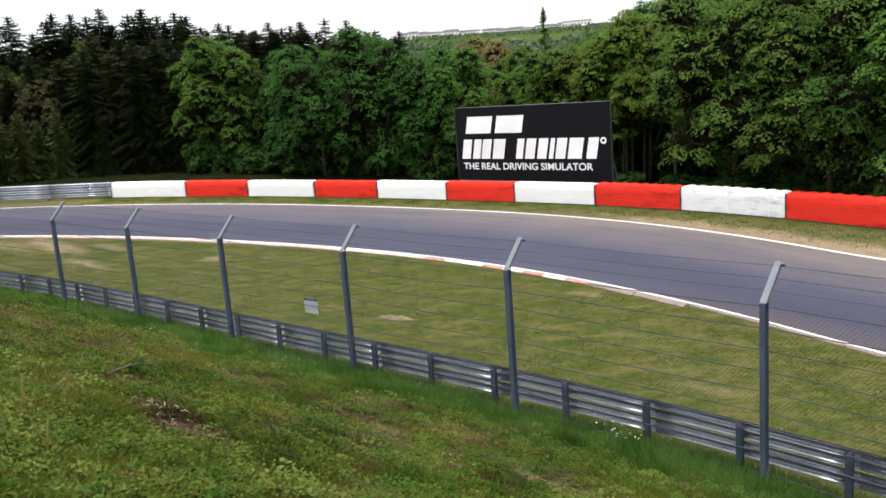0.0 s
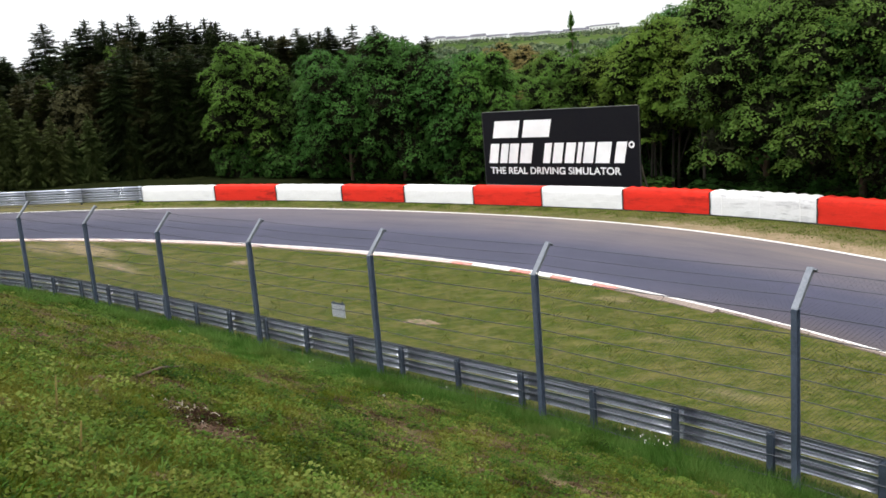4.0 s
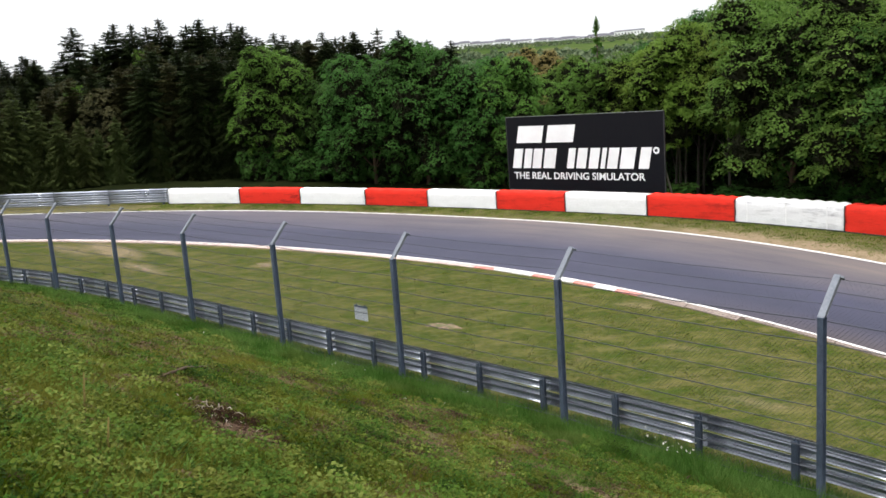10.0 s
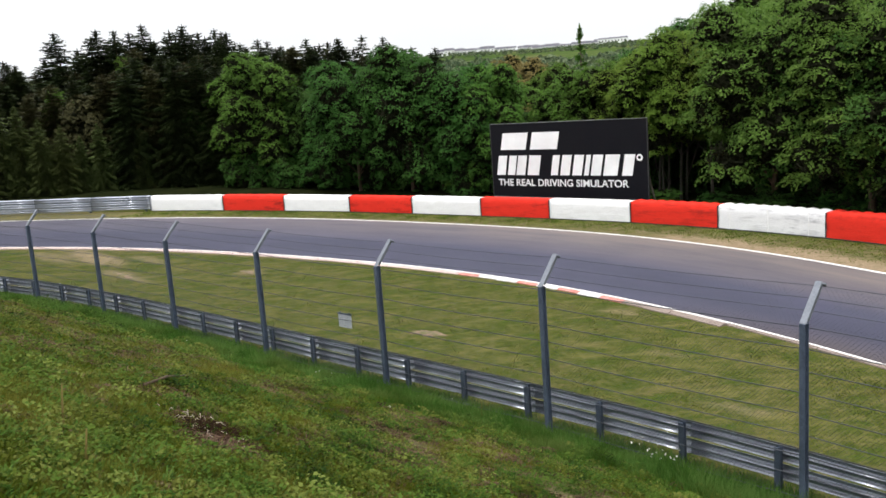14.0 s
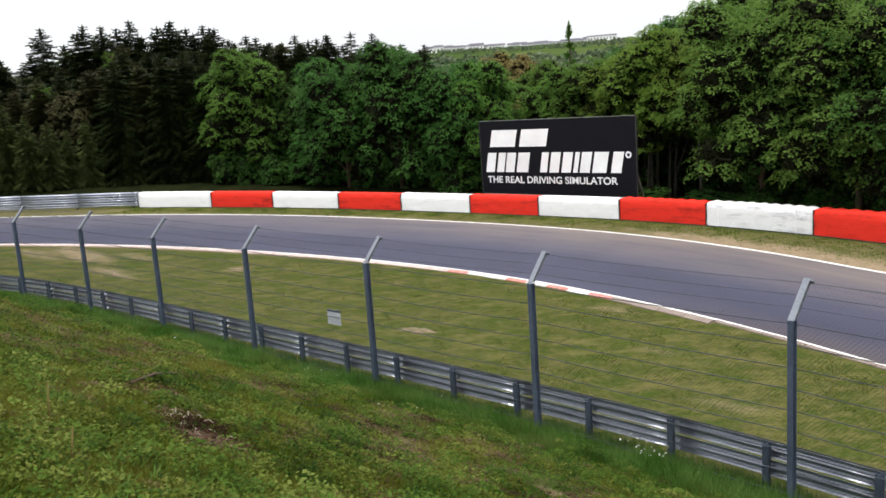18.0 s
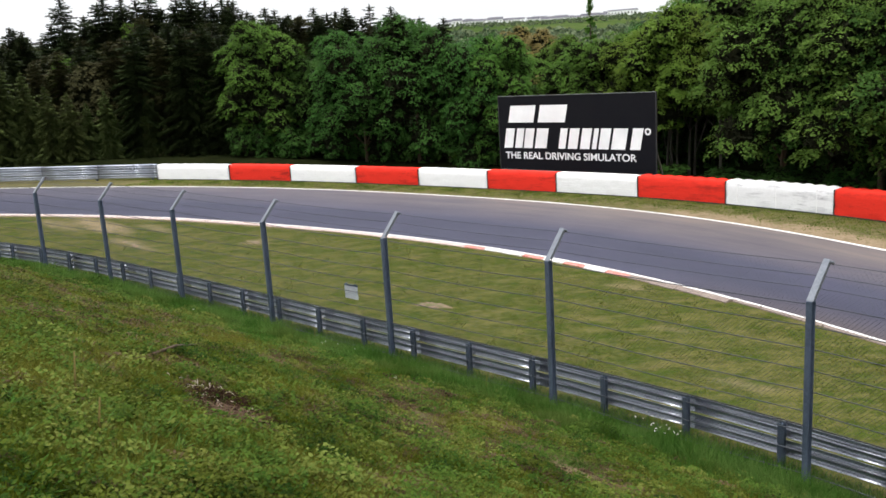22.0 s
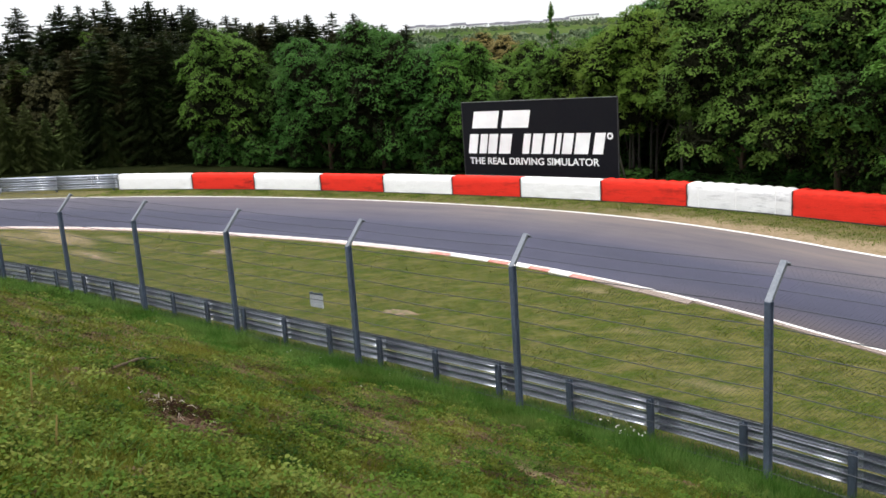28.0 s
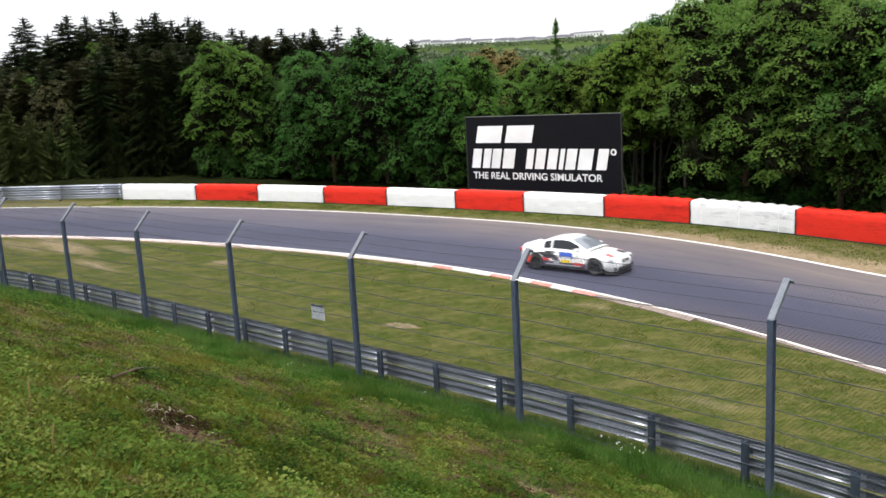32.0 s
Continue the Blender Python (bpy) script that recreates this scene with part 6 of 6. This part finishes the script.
def make_car(name, label, spec):
    car = new(name)
    wb, wr, hw = spec["wheelbase"], spec["wheel"], spec["half"]
    shell = Shell(spec["rows"], (0.0, wb), wr)
    x0, x1 = spec["rows"][0][0], spec["rows"][-1][0]
    xs = sorted(set(list(np.linspace(x0, x1, 46)) + [xa + d * (wr + 0.055) for xa in (0, wb) for d in (-1.0, -0.96, -0.85, -0.65, -0.35, 0, 0.35, 0.65, 0.85, 0.96, 1.0)]))
    grid = []
    for x in xs:
        half = shell.ring(x)
        grid.append([(x, -y, z) for y, z in half] + [(x, y, z) for y, z in half[::-1][1:]])
    body = grid_part("body", grid, spec["paint"], car)
    n = len(grid[0])
    me = body.data
    bm = bmesh.new()
    bm.from_mesh(me)
    bm.verts.ensure_lookup_table()
    for row, flip in ((0, False), (len(grid) - 1, True)):
        vs = [bm.verts[row * n + k] for k in range(n)]
        f = bm.faces.new(vs[::-1] if flip else vs)
        f.smooth = False
    bmesh.ops.recalc_face_normals(bm, faces=bm.faces[:])
    bm.to_mesh(me)
    bm.free()
    bm = bmesh.new()
    box(bm, x0 + 0.12, x1 - 0.15, -hw + 0.22, hw - 0.22, 0.12, 0.62)
    part("underbody", bm, M_BLACK, car)
    # cabin: roof and pillars, with the glass as panes of their own
    roof, belt = spec["roof"], spec["belt"]
    rx = np.linspace(roof[0][0], roof[-1][0], 34)
    zs = np.interp(rx, [r[0] for r in roof], [r[1] for r in roof])
    zs = np.convolve(np.pad(zs, 2, mode="edge"), [0.1, 0.2, 0.4, 0.2, 0.1], "valid")
    hb, tilt = hw - 0.10, spec.get("tumble", 0.42)

    def section(x, zt):
        zb = belt - 0.04
        zt = max(zt, zb + 0.01)
        w = lambda z: (hb - (z - zb) * tilt) * (1 - 0.10 * max(0, (roof[0][0] + 0.5 - x)) / 0.5)
        h = zt - zb
        return [(w(zb), zb), (w(zb + h * 0.12), zb + h * 0.12), (w(zb + h * 0.5), zb + h * 0.5), (w(zb + h * 0.82), zb + h * 0.82), (w(zt) - 0.03, zt - 0.015 * min(1, h * 3)), (w(zt) * 0.72, zt + 0.012), (w(zt) * 0.3, zt + 0.022), (0, zt + 0.024)]
    cab = [[(x, -y, z) for y, z in section(x, zt)] + [(x, y, z) for y, z in section(x, zt)[::-1][1:]] for x, zt in zip(rx, zs)]
    nc = len(cab[0])
    groups = {"roof": [], "cabin_side": [], "windscreen": [], "rear_window": [], "side_window": [], "side_window_b": []}
    xa, xb = spec["windows"]
    ztop = max(z for _, z in roof)
    for i in range(len(rx) - 1):
        slope = (zs[i + 1] - zs[i]) / (rx[i + 1] - rx[i])
        xm = (rx[i] + rx[i + 1]) / 2
        for k in range(nc - 1):
            edge = min(k, nc - 2 - k)
            key = "roof" if edge >= 5 else "cabin_side"
            if edge >= 4 and slope < -0.30 and zs[i] > belt + 0.06:
                key = "windscreen"
            elif edge >= 5 and slope > 0.30 and zs[i] > belt + 0.04:
                key = "rear_window"
            elif edge in (1, 2) and xa < xm < xb and abs(xm - spec["pillar"]) > 0.05 and zs[i] > belt + 0.12:
                key = "side_window" if k < nc / 2 else "side_window_b"
            groups[key].append((i, k))
    for key, cells in groups.items():
        if not cells:
            continue
        used, verts, faces = {}, [], []
        off = 0.0 if key in ("roof", "cabin_side") else 0.004
        for i, k in cells:
            f = []
            for a, b in ((i, k), (i + 1, k), (i + 1, k + 1), (i, k + 1)):
                if (a, b) not in used:
                    used[a, b] = len(verts)
                    x, y, z = cab[a][b]
                    verts.append((x, y * (1 + off * 0.5), z + off * 0.5))
                f.append(used[a, b])
            faces.append(f)
        solid(key.replace("_b", ""), verts, faces, spec.get("roof_paint", spec["paint"]) if key == "roof" else spec["paint"] if key == "cabin_side" else (M_SCREEN if key == "windscreen" else M_GLASS), car, smooth_on=True)
    # wheels
    for x in (0.0, wb):
        for sy in (-1, 1):
            y0 = sy * (hw - 0.005)
            v, f = [], []
            hub = Vector((x, y0, wr))
            prof = [(wr * 0.66, 0.0), (wr * 0.93, 0.0), (wr, -0.03), (wr, -0.2), (wr * 0.93, -0.23), (wr * 0.6, -0.23)]
            m = 22
            for k in range(m):
                t = 2 * math.pi * k / m
                v += [(r * math.cos(t), sy * d, r * math.sin(t)) for r, d in prof]
            for k in range(m):
                k2 = (k + 1) % m
                f += [(k * 6 + j, k2 * 6 + j, k2 * 6 + j + 1, k * 6 + j + 1) for j in range(5)]
            tyre = solid("wheel", v, f, M_RUBBER, car, smooth_on=True)
            tyre.location = hub
            bm = bmesh.new()
            for k in range(5):
                box(bm, -0.03, 0.03, -0.02, 0.02, 0.03, wr * 0.66, Matrix.Translation((0, -sy * 0.03, 0)) @ pose(0, 0, 0, 0, k * 72 + 10, 0))
            ring_v = [(r * math.cos(2 * math.pi * k / 20), -sy * d, r * math.sin(2 * math.pi * k / 20)) for k in range(20) for r, d in ((wr * 0.68, 0.004), (wr * 0.60, 0.03))]
            bvs = [bm.verts.new(q) for q in ring_v]
            for k in range(20):
                k2 = (k + 1) % 20
                bm.faces.new((bvs[2 * k], bvs[2 * k2], bvs[2 * k2 + 1], bvs[2 * k + 1]))
            part("rim", bm, M_RIM, tyre, "dark spoked rim")
    # painted panels along both sides: x from, to, z from, to, slant
    for order, (a, b, z0, z1, slant, mat, nm) in enumerate(spec["side"]):
        for sy in (-1, 1):
            g = [[(a + (b - a) * i / 8 + slant * j / 4, sy * (shell.side(a + (b - a) * i / 8 + slant * j / 4, z0 + (z1 - z0) * j / 4) + 0.006 + 0.002 * order), z0 + (z1 - z0) * j / 4) for j in range(5)] for i in range(9)]
            grid_part(nm, g, mat, car)
    for a, b, y0, y1, mat, nm in spec["top"]:
        g = [[(a + (b - a) * i / 8, y0 + (y1 - y0) * j / 6, float(np.interp(abs(y0 + (y1 - y0) * j / 6), [p[0] for p in shell.ring(a + (b - a) * i / 8)[:4:-1]], [p[1] for p in shell.ring(a + (b - a) * i / 8)[:4:-1]])) + 0.007) for j in range(7)] for i in range(9)]
        grid_part(nm, g, mat, car)
    # lamps, grille, bumper openings, mirrors, splitter
    nose = x1
    for sy in (-1, 1):
        bm = bmesh.new()
        box(bm, -0.19, 0.02, -0.17, 0.17, -0.055, 0.055, pose(nose - 0.22, sy * (hw - 0.30), spec["lamp_z"], 0, 14, -sy * 32))
        part("headlight", bevelled(bm, 0.02), M_LAMP, car, "clear headlight")
        bm = bmesh.new()
        box(bm, -0.05, 0.05, -0.13, 0.13, -0.06, 0.06, pose(x0 + 0.06, sy * (hw - 0.24), spec["tail_z"], 0, 0, sy * 18))
        part("tail_light", bevelled(bm, 0.015), M_TAIL, car, "red tail light")
        bm = bmesh.new()
        box(bm, -0.07, 0.07, -0.09, 0.09, -0.055, 0.055, pose(spec["mirror_x"], sy * (hw + 0.03), belt + 0.06))
        part("mirror", bevelled(bm, 0.025), spec.get("mirror", spec["paint"]), car)
        bm = bmesh.new()
        box(bm, -0.05, 0.03, -0.15, 0.15, -0.07, 0.07, pose(nose - 0.13, sy * (hw - 0.34), 0.30, 0, 0, -sy * 34))
        part("air_intake", bevelled(bm, 0.015), spec.get("intake", M_BLACK), car, "lower bumper opening")
    for y, w, z0, z1 in spec["grille"]:
        bm = bmesh.new()
        box(bm, -0.10, 0.015, y - w / 2, y + w / 2, z0, z1, pose(nose - 0.005, 0, 0))
        part("grille", bevelled(bm, 0.012), M_BLACK, car, "black grille opening")
    edge = [(x, lerp_at(x, spec["rows"], 1) + 0.01) for x in np.linspace(nose - 0.42, nose + 0.015, 9)]
    rim = [(x, y) for x, y in edge] + [(x, -y) for x, y in edge[::-1]]
    m = len(rim)
    solid("splitter", [(x, y, 0.10) for x, y in rim] + [(x, y, 0.135) for x, y in rim], [tuple(range(m))[::-1], tuple(range(m, 2 * m))] + [(k, (k + 1) % m, m + (k + 1) % m, m + k) for k in range(m)], spec.get("splitter", M_BLACK), car)
    if "wing" in spec:
        wx, wz, mat, span = spec["wing"]
        bm = bmesh.new()
        prof = [(0.17, 0.0), (0.05, 0.03), (-0.12, 0.05), (-0.2, 0.10), (-0.12, 0.02), (0.05, -0.01)]
        for y in (-span, span):
            for x, z in prof:
                bm.verts.new((wx + x, y, wz + z))
        bm.verts.ensure_lookup_table()
        for k in range(6):
            k2 = (k + 1) % 6
            bm.faces.new([bm.verts[i] for i in (k, k2, 6 + k2, 6 + k)])
        bm.faces.new([bm.verts[k] for k in range(6)])
        bm.faces.new([bm.verts[11 - k] for k in range(6)])
        part("rear_wing", bm, mat, car, "high rear wing")
        for sy in (-1, 1):
            bm = bmesh.new()
            box(bm, wx - 0.24, wx + 0.20, sy * span - 0.012, sy * span + 0.012, wz - 0.13, wz + 0.13)
            part("end_plate", bm, spec.get("end_plate", mat), car)
            bm = bmesh.new()
            box(bm, -0.09, 0.05, -0.012, 0.012, -0.62, 0.02, pose(wx + 0.02, sy * 0.42, wz, 0, 22, 0))
            part("wing_strut", bm, M_BLACK, car)
    elif "lip" in spec:
        bm = bmesh.new()
        box(bm, -0.07, 0.05, -hw + 0.28, hw - 0.28, -0.012, 0.016, pose(spec["lip"][0], 0, spec["lip"][1], 0, 6, 0))
        part("spoiler", bevelled(bm, 0.008), spec["paint"], car)
    return tagged(car, label, "car")


HATCH_ROWS = [(-0.66, 0.66, 0.40, 0.72, 0.88), (-0.60, 0.76, 0.26, 0.82, 0.97), (-0.35, 0.84, 0.24, 0.86, 0.97), (0.0, 0.875, 0.2, 0.86, 0.96), (1.2, 0.88, 0.19, 0.86, 0.95), (2.1, 0.88, 0.2, 0.84, 0.93), (2.585, 0.875, 0.22, 0.80, 0.88), (2.90, 0.845, 0.2, 0.74, 0.82), (3.10, 0.79, 0.18, 0.67, 0.76), (3.24, 0.70, 0.18, 0.60, 0.69), (3.32, 0.57, 0.20, 0.53, 0.61), (3.36, 0.40, 0.24, 0.48, 0.55)]
HATCH_ROOF = [(-0.56, 0.95), (-0.44, 1.20), (-0.24, 1.36), (0.15, 1.45), (0.75, 1.49), (1.35, 1.43), (2.22, 0.96)]


def hatch(paint, roof_paint, side, top, mirror, splitter=M_BLACK):
    return dict(wheelbase=2.585, wheel=0.315, half=0.885, rows=HATCH_ROWS, roof=HATCH_ROOF, belt=0.93, windows=(0.0, 1.72), pillar=0.62, paint=paint, roof_paint=roof_paint, side=side, top=top,
                lamp_z=0.68, tail_z=0.86, mirror_x=1.72, mirror=mirror, grille=[(0, 0.9, 0.30, 0.42), (0, 0.5, 0.52, 0.56)], lip=(-0.30, 1.36), splitter=splitter)


COUPE_ROWS = [(-0.86, 0.70, 0.42, 0.72, 0.86), (-0.77, 0.80, 0.28, 0.82, 0.95), (-0.5, 0.87, 0.24, 0.84, 0.96), (0.0, 0.90, 0.2, 0.85, 0.95), (1.0, 0.895, 0.19, 0.84, 0.93), (2.0, 0.90, 0.2, 0.82, 0.92), (2.76, 0.90, 0.22, 0.78, 0.85), (3.15, 0.865, 0.2, 0.71, 0.78), (3.36, 0.80, 0.18, 0.65, 0.73), (3.50, 0.70, 0.18, 0.58, 0.67), (3.58, 0.56, 0.20, 0.52, 0.60), (3.62, 0.40, 0.24, 0.47, 0.54)]
COUPE_ROOF = [(-0.35, 0.95), (0.15, 1.16), (0.55, 1.31), (1.1, 1.375), (1.55, 1.345), (2.42, 0.93)]


def coupe(side, top, wing=None, intake=M_BLACK, splitter=M_BLACK):
    spec = dict(wheelbase=2.74, wheel=0.33, half=0.905, rows=COUPE_ROWS, roof=COUPE_ROOF, belt=0.92, windows=(0.30, 1.98), pillar=0.72, paint=M_WHITE_CAR, side=side, top=top, intake=intake, splitter=splitter,
                lamp_z=0.62, tail_z=0.80, mirror_x=1.95, grille=[(-0.15, 0.22, 0.50, 0.62), (0.15, 0.22, 0.50, 0.62), (0, 1.0, 0.22, 0.36)])
    if wing:
        spec["wing"] = wing
    else:
        spec["lip"] = (-0.70, 0.965)
    return spec


TT_ROWS = [(-0.80, 0.70, 0.40, 0.70, 0.82), (-0.70, 0.80, 0.28, 0.80, 0.92), (-0.4, 0.88, 0.22, 0.84, 0.95), (0.0, 0.92, 0.18, 0.85, 0.94), (1.0, 0.90, 0.16, 0.82, 0.90), (1.8, 0.91, 0.17, 0.80, 0.89), (2.5, 0.92, 0.18, 0.76, 0.83), (2.92, 0.885, 0.16, 0.67, 0.75), (3.12, 0.81, 0.14, 0.60, 0.69), (3.25, 0.70, 0.14, 0.54, 0.63), (3.32, 0.56, 0.16, 0.48, 0.56), (3.36, 0.40, 0.20, 0.44, 0.51)]
TT_ROOF = [(-0.55, 0.92), (-0.05, 1.10), (0.45, 1.25), (0.95, 1.30), (1.4, 1.25), (2.2, 0.90)]

CARS = {}
CARS["white_hatch"] = make_car("hatchback_car", "white racing hatchback with a blue door panel and black wheels", hatch(M_WHITE_CAR, M_WHITE_CAR,
    [(1.15, 1.68, 0.60, 0.86, -0.08, M_BLUE, "door_panel"), (1.12, 1.64, 0.46, 0.57, 0.0, M_GREY_DECAL, "sticker"), (0.05, 0.30, 0.74, 0.83, 0.0, M_BLUE, "sticker"), (2.25, 2.33, 0.62, 0.66, 0, M_BLACK_DECAL, "sticker")],
    [(2.75, 3.15, 0.10, 0.55, M_GREY_DECAL, "bonnet_sticker")], M_GREEN))
CARS["red_hatch"] = make_car("hatchback_car", "orange-red racing hatchback with white roof and bonnet", hatch(M_RED_CAR, M_WHITE_CAR,
    [(1.30, 1.80, 0.52, 0.86, -0.05, M_BLUE, "door_panel"), (1.34, 1.74, 0.60, 0.66, -0.02, M_WHITE_CAR, "sticker"), (0.62, 1.18, 0.44, 0.66, 0.0, M_YELLOW, "sticker"), (0.70, 1.1, 0.50, 0.60, 0.0, M_BLACK_DECAL, "sticker_mark"), (-0.1, 0.3, 0.82, 0.85, 0.0, M_WHITE_CAR, "sticker")],
    [(2.12, 3.12, -0.55, 0.55, M_WHITE_CAR, "white_bonnet")], M_WHITE_CAR, M_RED_CAR))
CARS["white_coupe"] = make_car("coupe_car", "white racing coupe with red and blue stickers", coupe(
    [(1.22, 1.80, 0.52, 0.80, -0.10, M_BLUE, "door_panel"), (0.55, 1.15, 0.28, 0.42, -0.25, M_RED_DECAL, "sticker"), (0.5, 1.2, 0.66, 0.72, 0.1, M_GREY_DECAL, "sticker"), (2.0, 2.3, 0.50, 0.66, 0.05, M_RED_DECAL, "sticker"), (1.2, 1.85, 0.3, 0.44, 0.0, M_GREY_DECAL, "sticker")],
    [(3.12, 3.28, -0.6, 0.6, M_RED_DECAL, "nose_stripe")], None, M_LIME))
CARS["white_coupe"].scale = (0.95, 0.97, 0.98)      # a compact model of the same form
CARS["striped_coupe"] = make_car("coupe_car", "white racing coupe with black flame stripes and red sills", coupe(
    [(0.38, 1.20, 0.30, 0.60, -0.12, M_PURPLE, "rear_flank"), (1.18, 1.80, 0.60, 0.84, -0.10, M_BLUE, "door_panel"), (1.26, 1.70, 0.61, 0.66, -0.03, M_WHITE_CAR, "sticker"), (0.66, 0.90, 0.36, 0.54, -0.1, M_WHITE_CAR, "sticker"), (0.36, 2.36, 0.22, 0.44, 0.02, M_PURPLE, "lower_panel"), (-0.35, 2.25, 0.21, 0.28, 0.05, M_BLACK_DECAL, "sill_stripe"), (0.42, 1.10, 0.60, 0.78, -0.35, M_BLACK_DECAL, "flame"), (0.5, 1.0, 0.78, 0.84, -0.15, M_BLACK_DECAL, "flame"), (-0.75, -0.3, 0.30, 0.60, 0.1, M_RED_DECAL, "rear_patch"),
     (0.40, 0.70, 0.45, 0.55, -0.1, M_RED_DECAL, "sticker"), (0.85, 1.15, 0.34, 0.48, 0.05, M_GREY_DECAL, "sticker"), (1.75, 2.2, 0.32, 0.46, 0.05, M_RED_DECAL, "sticker"), (1.22, 1.66, 0.42, 0.54, 0.0, M_YELLOW, "sticker"), (0.5, 2.1, 0.30, 0.35, 0.03, M_GREY_DECAL, "sill_patch")],
    [(2.5, 2.72, -0.06, 0.02, M_BLACK_DECAL, "bonnet_mark"), (3.0, 3.35, -0.62, -0.34, M_RED_DECAL, "nose_patch"), (3.0, 3.35, 0.3, 0.62, M_BLACK_DECAL, "nose_patch")], None, M_BLACK, M_BLACK))
CARS["winged_coupe"] = make_car("coupe_car", "white racing coupe with high olive rear wing and lime bumper corners", dict(wheelbase=2.50, wheel=0.33, half=0.925, rows=TT_ROWS, roof=TT_ROOF, belt=0.89, windows=(0.05, 1.80), pillar=9.0, paint=M_WHITE_CAR,
    side=[(1.0, 1.52, 0.56, 0.80, -0.06, M_BLUE, "door_panel"), (1.08, 1.44, 0.44, 0.54, 0.0, M_GREY_DECAL, "sticker"), (0.42, 2.05, 0.19, 0.25, 0.0, M_BLUE, "sill_stripe"), (-0.6, -0.35, 0.35, 0.72, 0.05, M_LIME, "rear_patch"), (2.9, 3.1, 0.2, 0.42, 0, M_LIME, "front_patch")],
    top=[(2.6, 2.9, -0.5, 0.5, M_GREY_DECAL, "bonnet_mark")], lamp_z=0.60, tail_z=0.80, mirror_x=1.75, intake=M_LIME, splitter=M_LIME, grille=[(0, 0.8, 0.30, 0.52)], wing=(-0.78, 1.32, M_GOLD, 0.86), end_plate=M_BLACK))

# ---- where each car is, and when ----
LANE_U = [-400.0, -60.0, -48.0, -33.0, -27.0, -21.3, -18.5, -13.5, -9.0, -3.0, 12.0, 300.0]
LANE_D = [4.0, 0.9, 0.60, 0.70, 1.15, 1.65, 2.15, 3.1, 4.0, 4.6, 5.0, 5.0]


def lane_v(u):
    return inner_v(u) + 0.82 + np.interp(u, LANE_U, LANE_D)


LANE = np.linspace(-215, 110, 6500)
RUN = np.concatenate([[0], np.cumsum(np.hypot(np.diff(LANE), np.diff(lane_v(LANE))))])


def car_rows(u_mark, t_mark, speed, shift=0.0, before=None):
    """Rows for a car that passes u_mark (rear axle) at t_mark with an even speed, waiting out of sight before and after."""
    s_mark = np.interp(u_mark, LANE, RUN)
    rows = []
    for t in sorted({0.0, 32.0} | {round(t_mark + k * 0.1, 2) for k in range(-60, 61) if 0 < t_mark + k * 0.1 < 32}):
        s = min(max(s_mark + (float(np.interp(t - t_mark, [r[0] for r in before], [r[1] for r in before])) if before and t < t_mark else (t - t_mark) * speed), 2.0), RUN[-1] - 6.0)
        u = float(np.interp(s, RUN, LANE))
        u2 = float(np.interp(s + 2.5, RUN, LANE))
        p, q = at(u, float(lane_v(u)) + shift), at(u2, float(lane_v(u2)) + shift)
        p.z, q.z = float(rise(u)) + 0.022, float(rise(u2)) + 0.022
        d = (q - p).normalized()
        rows.append((t, pose(p.x, p.y, p.z, 0, -math.degrees(math.asin(d.z)), math.degrees(math.atan2(d.y, d.x)))))
    return rows


def drive(key, u_mark, t_mark, speed, shift, before=None):
    """Move a car along its lane and turn its wheels while it passes."""
    car = CARS[key]
    walk(car, car_rows(u_mark, t_mark, speed, shift, before))
    for ob in car.children:
        if ob.name.startswith("wheel"):
            x, y, z = ob.location
            times = sorted({0.0, 32.0} | {round(t_mark + k * 0.1, 2) for k in range(-30, 31) if 0 < t_mark + k * 0.1 < 32})
            walk(ob, [(t, pose(x, y, z, 0, 80.0 * max(-30, min(30, round((t - t_mark) * 10))), 0)) for t in times])


def motions():
    drive("white_hatch", -21.55, 12.3, 33.5, 0.1)
    drive("red_hatch", -23.09, 16.9, 32.5, -0.3)
    drive("white_coupe", -18.06, 27.1, 31.7, -0.8)
    drive("winged_coupe", -29.09, 31.0, 34.0, 0.15, [(-6.0, -165.0), (-1.0, -29.6), (-0.75, -22.8), (-0.5, -15.9), (0.0, 0.0)])
    drive("striped_coupe", -21.34, 32.0, 29.0, 0.0, [(-6.0, -174.0), (-1.0, -29.0), (-0.5, -15.0), (0.0, 0.0)])


motions()
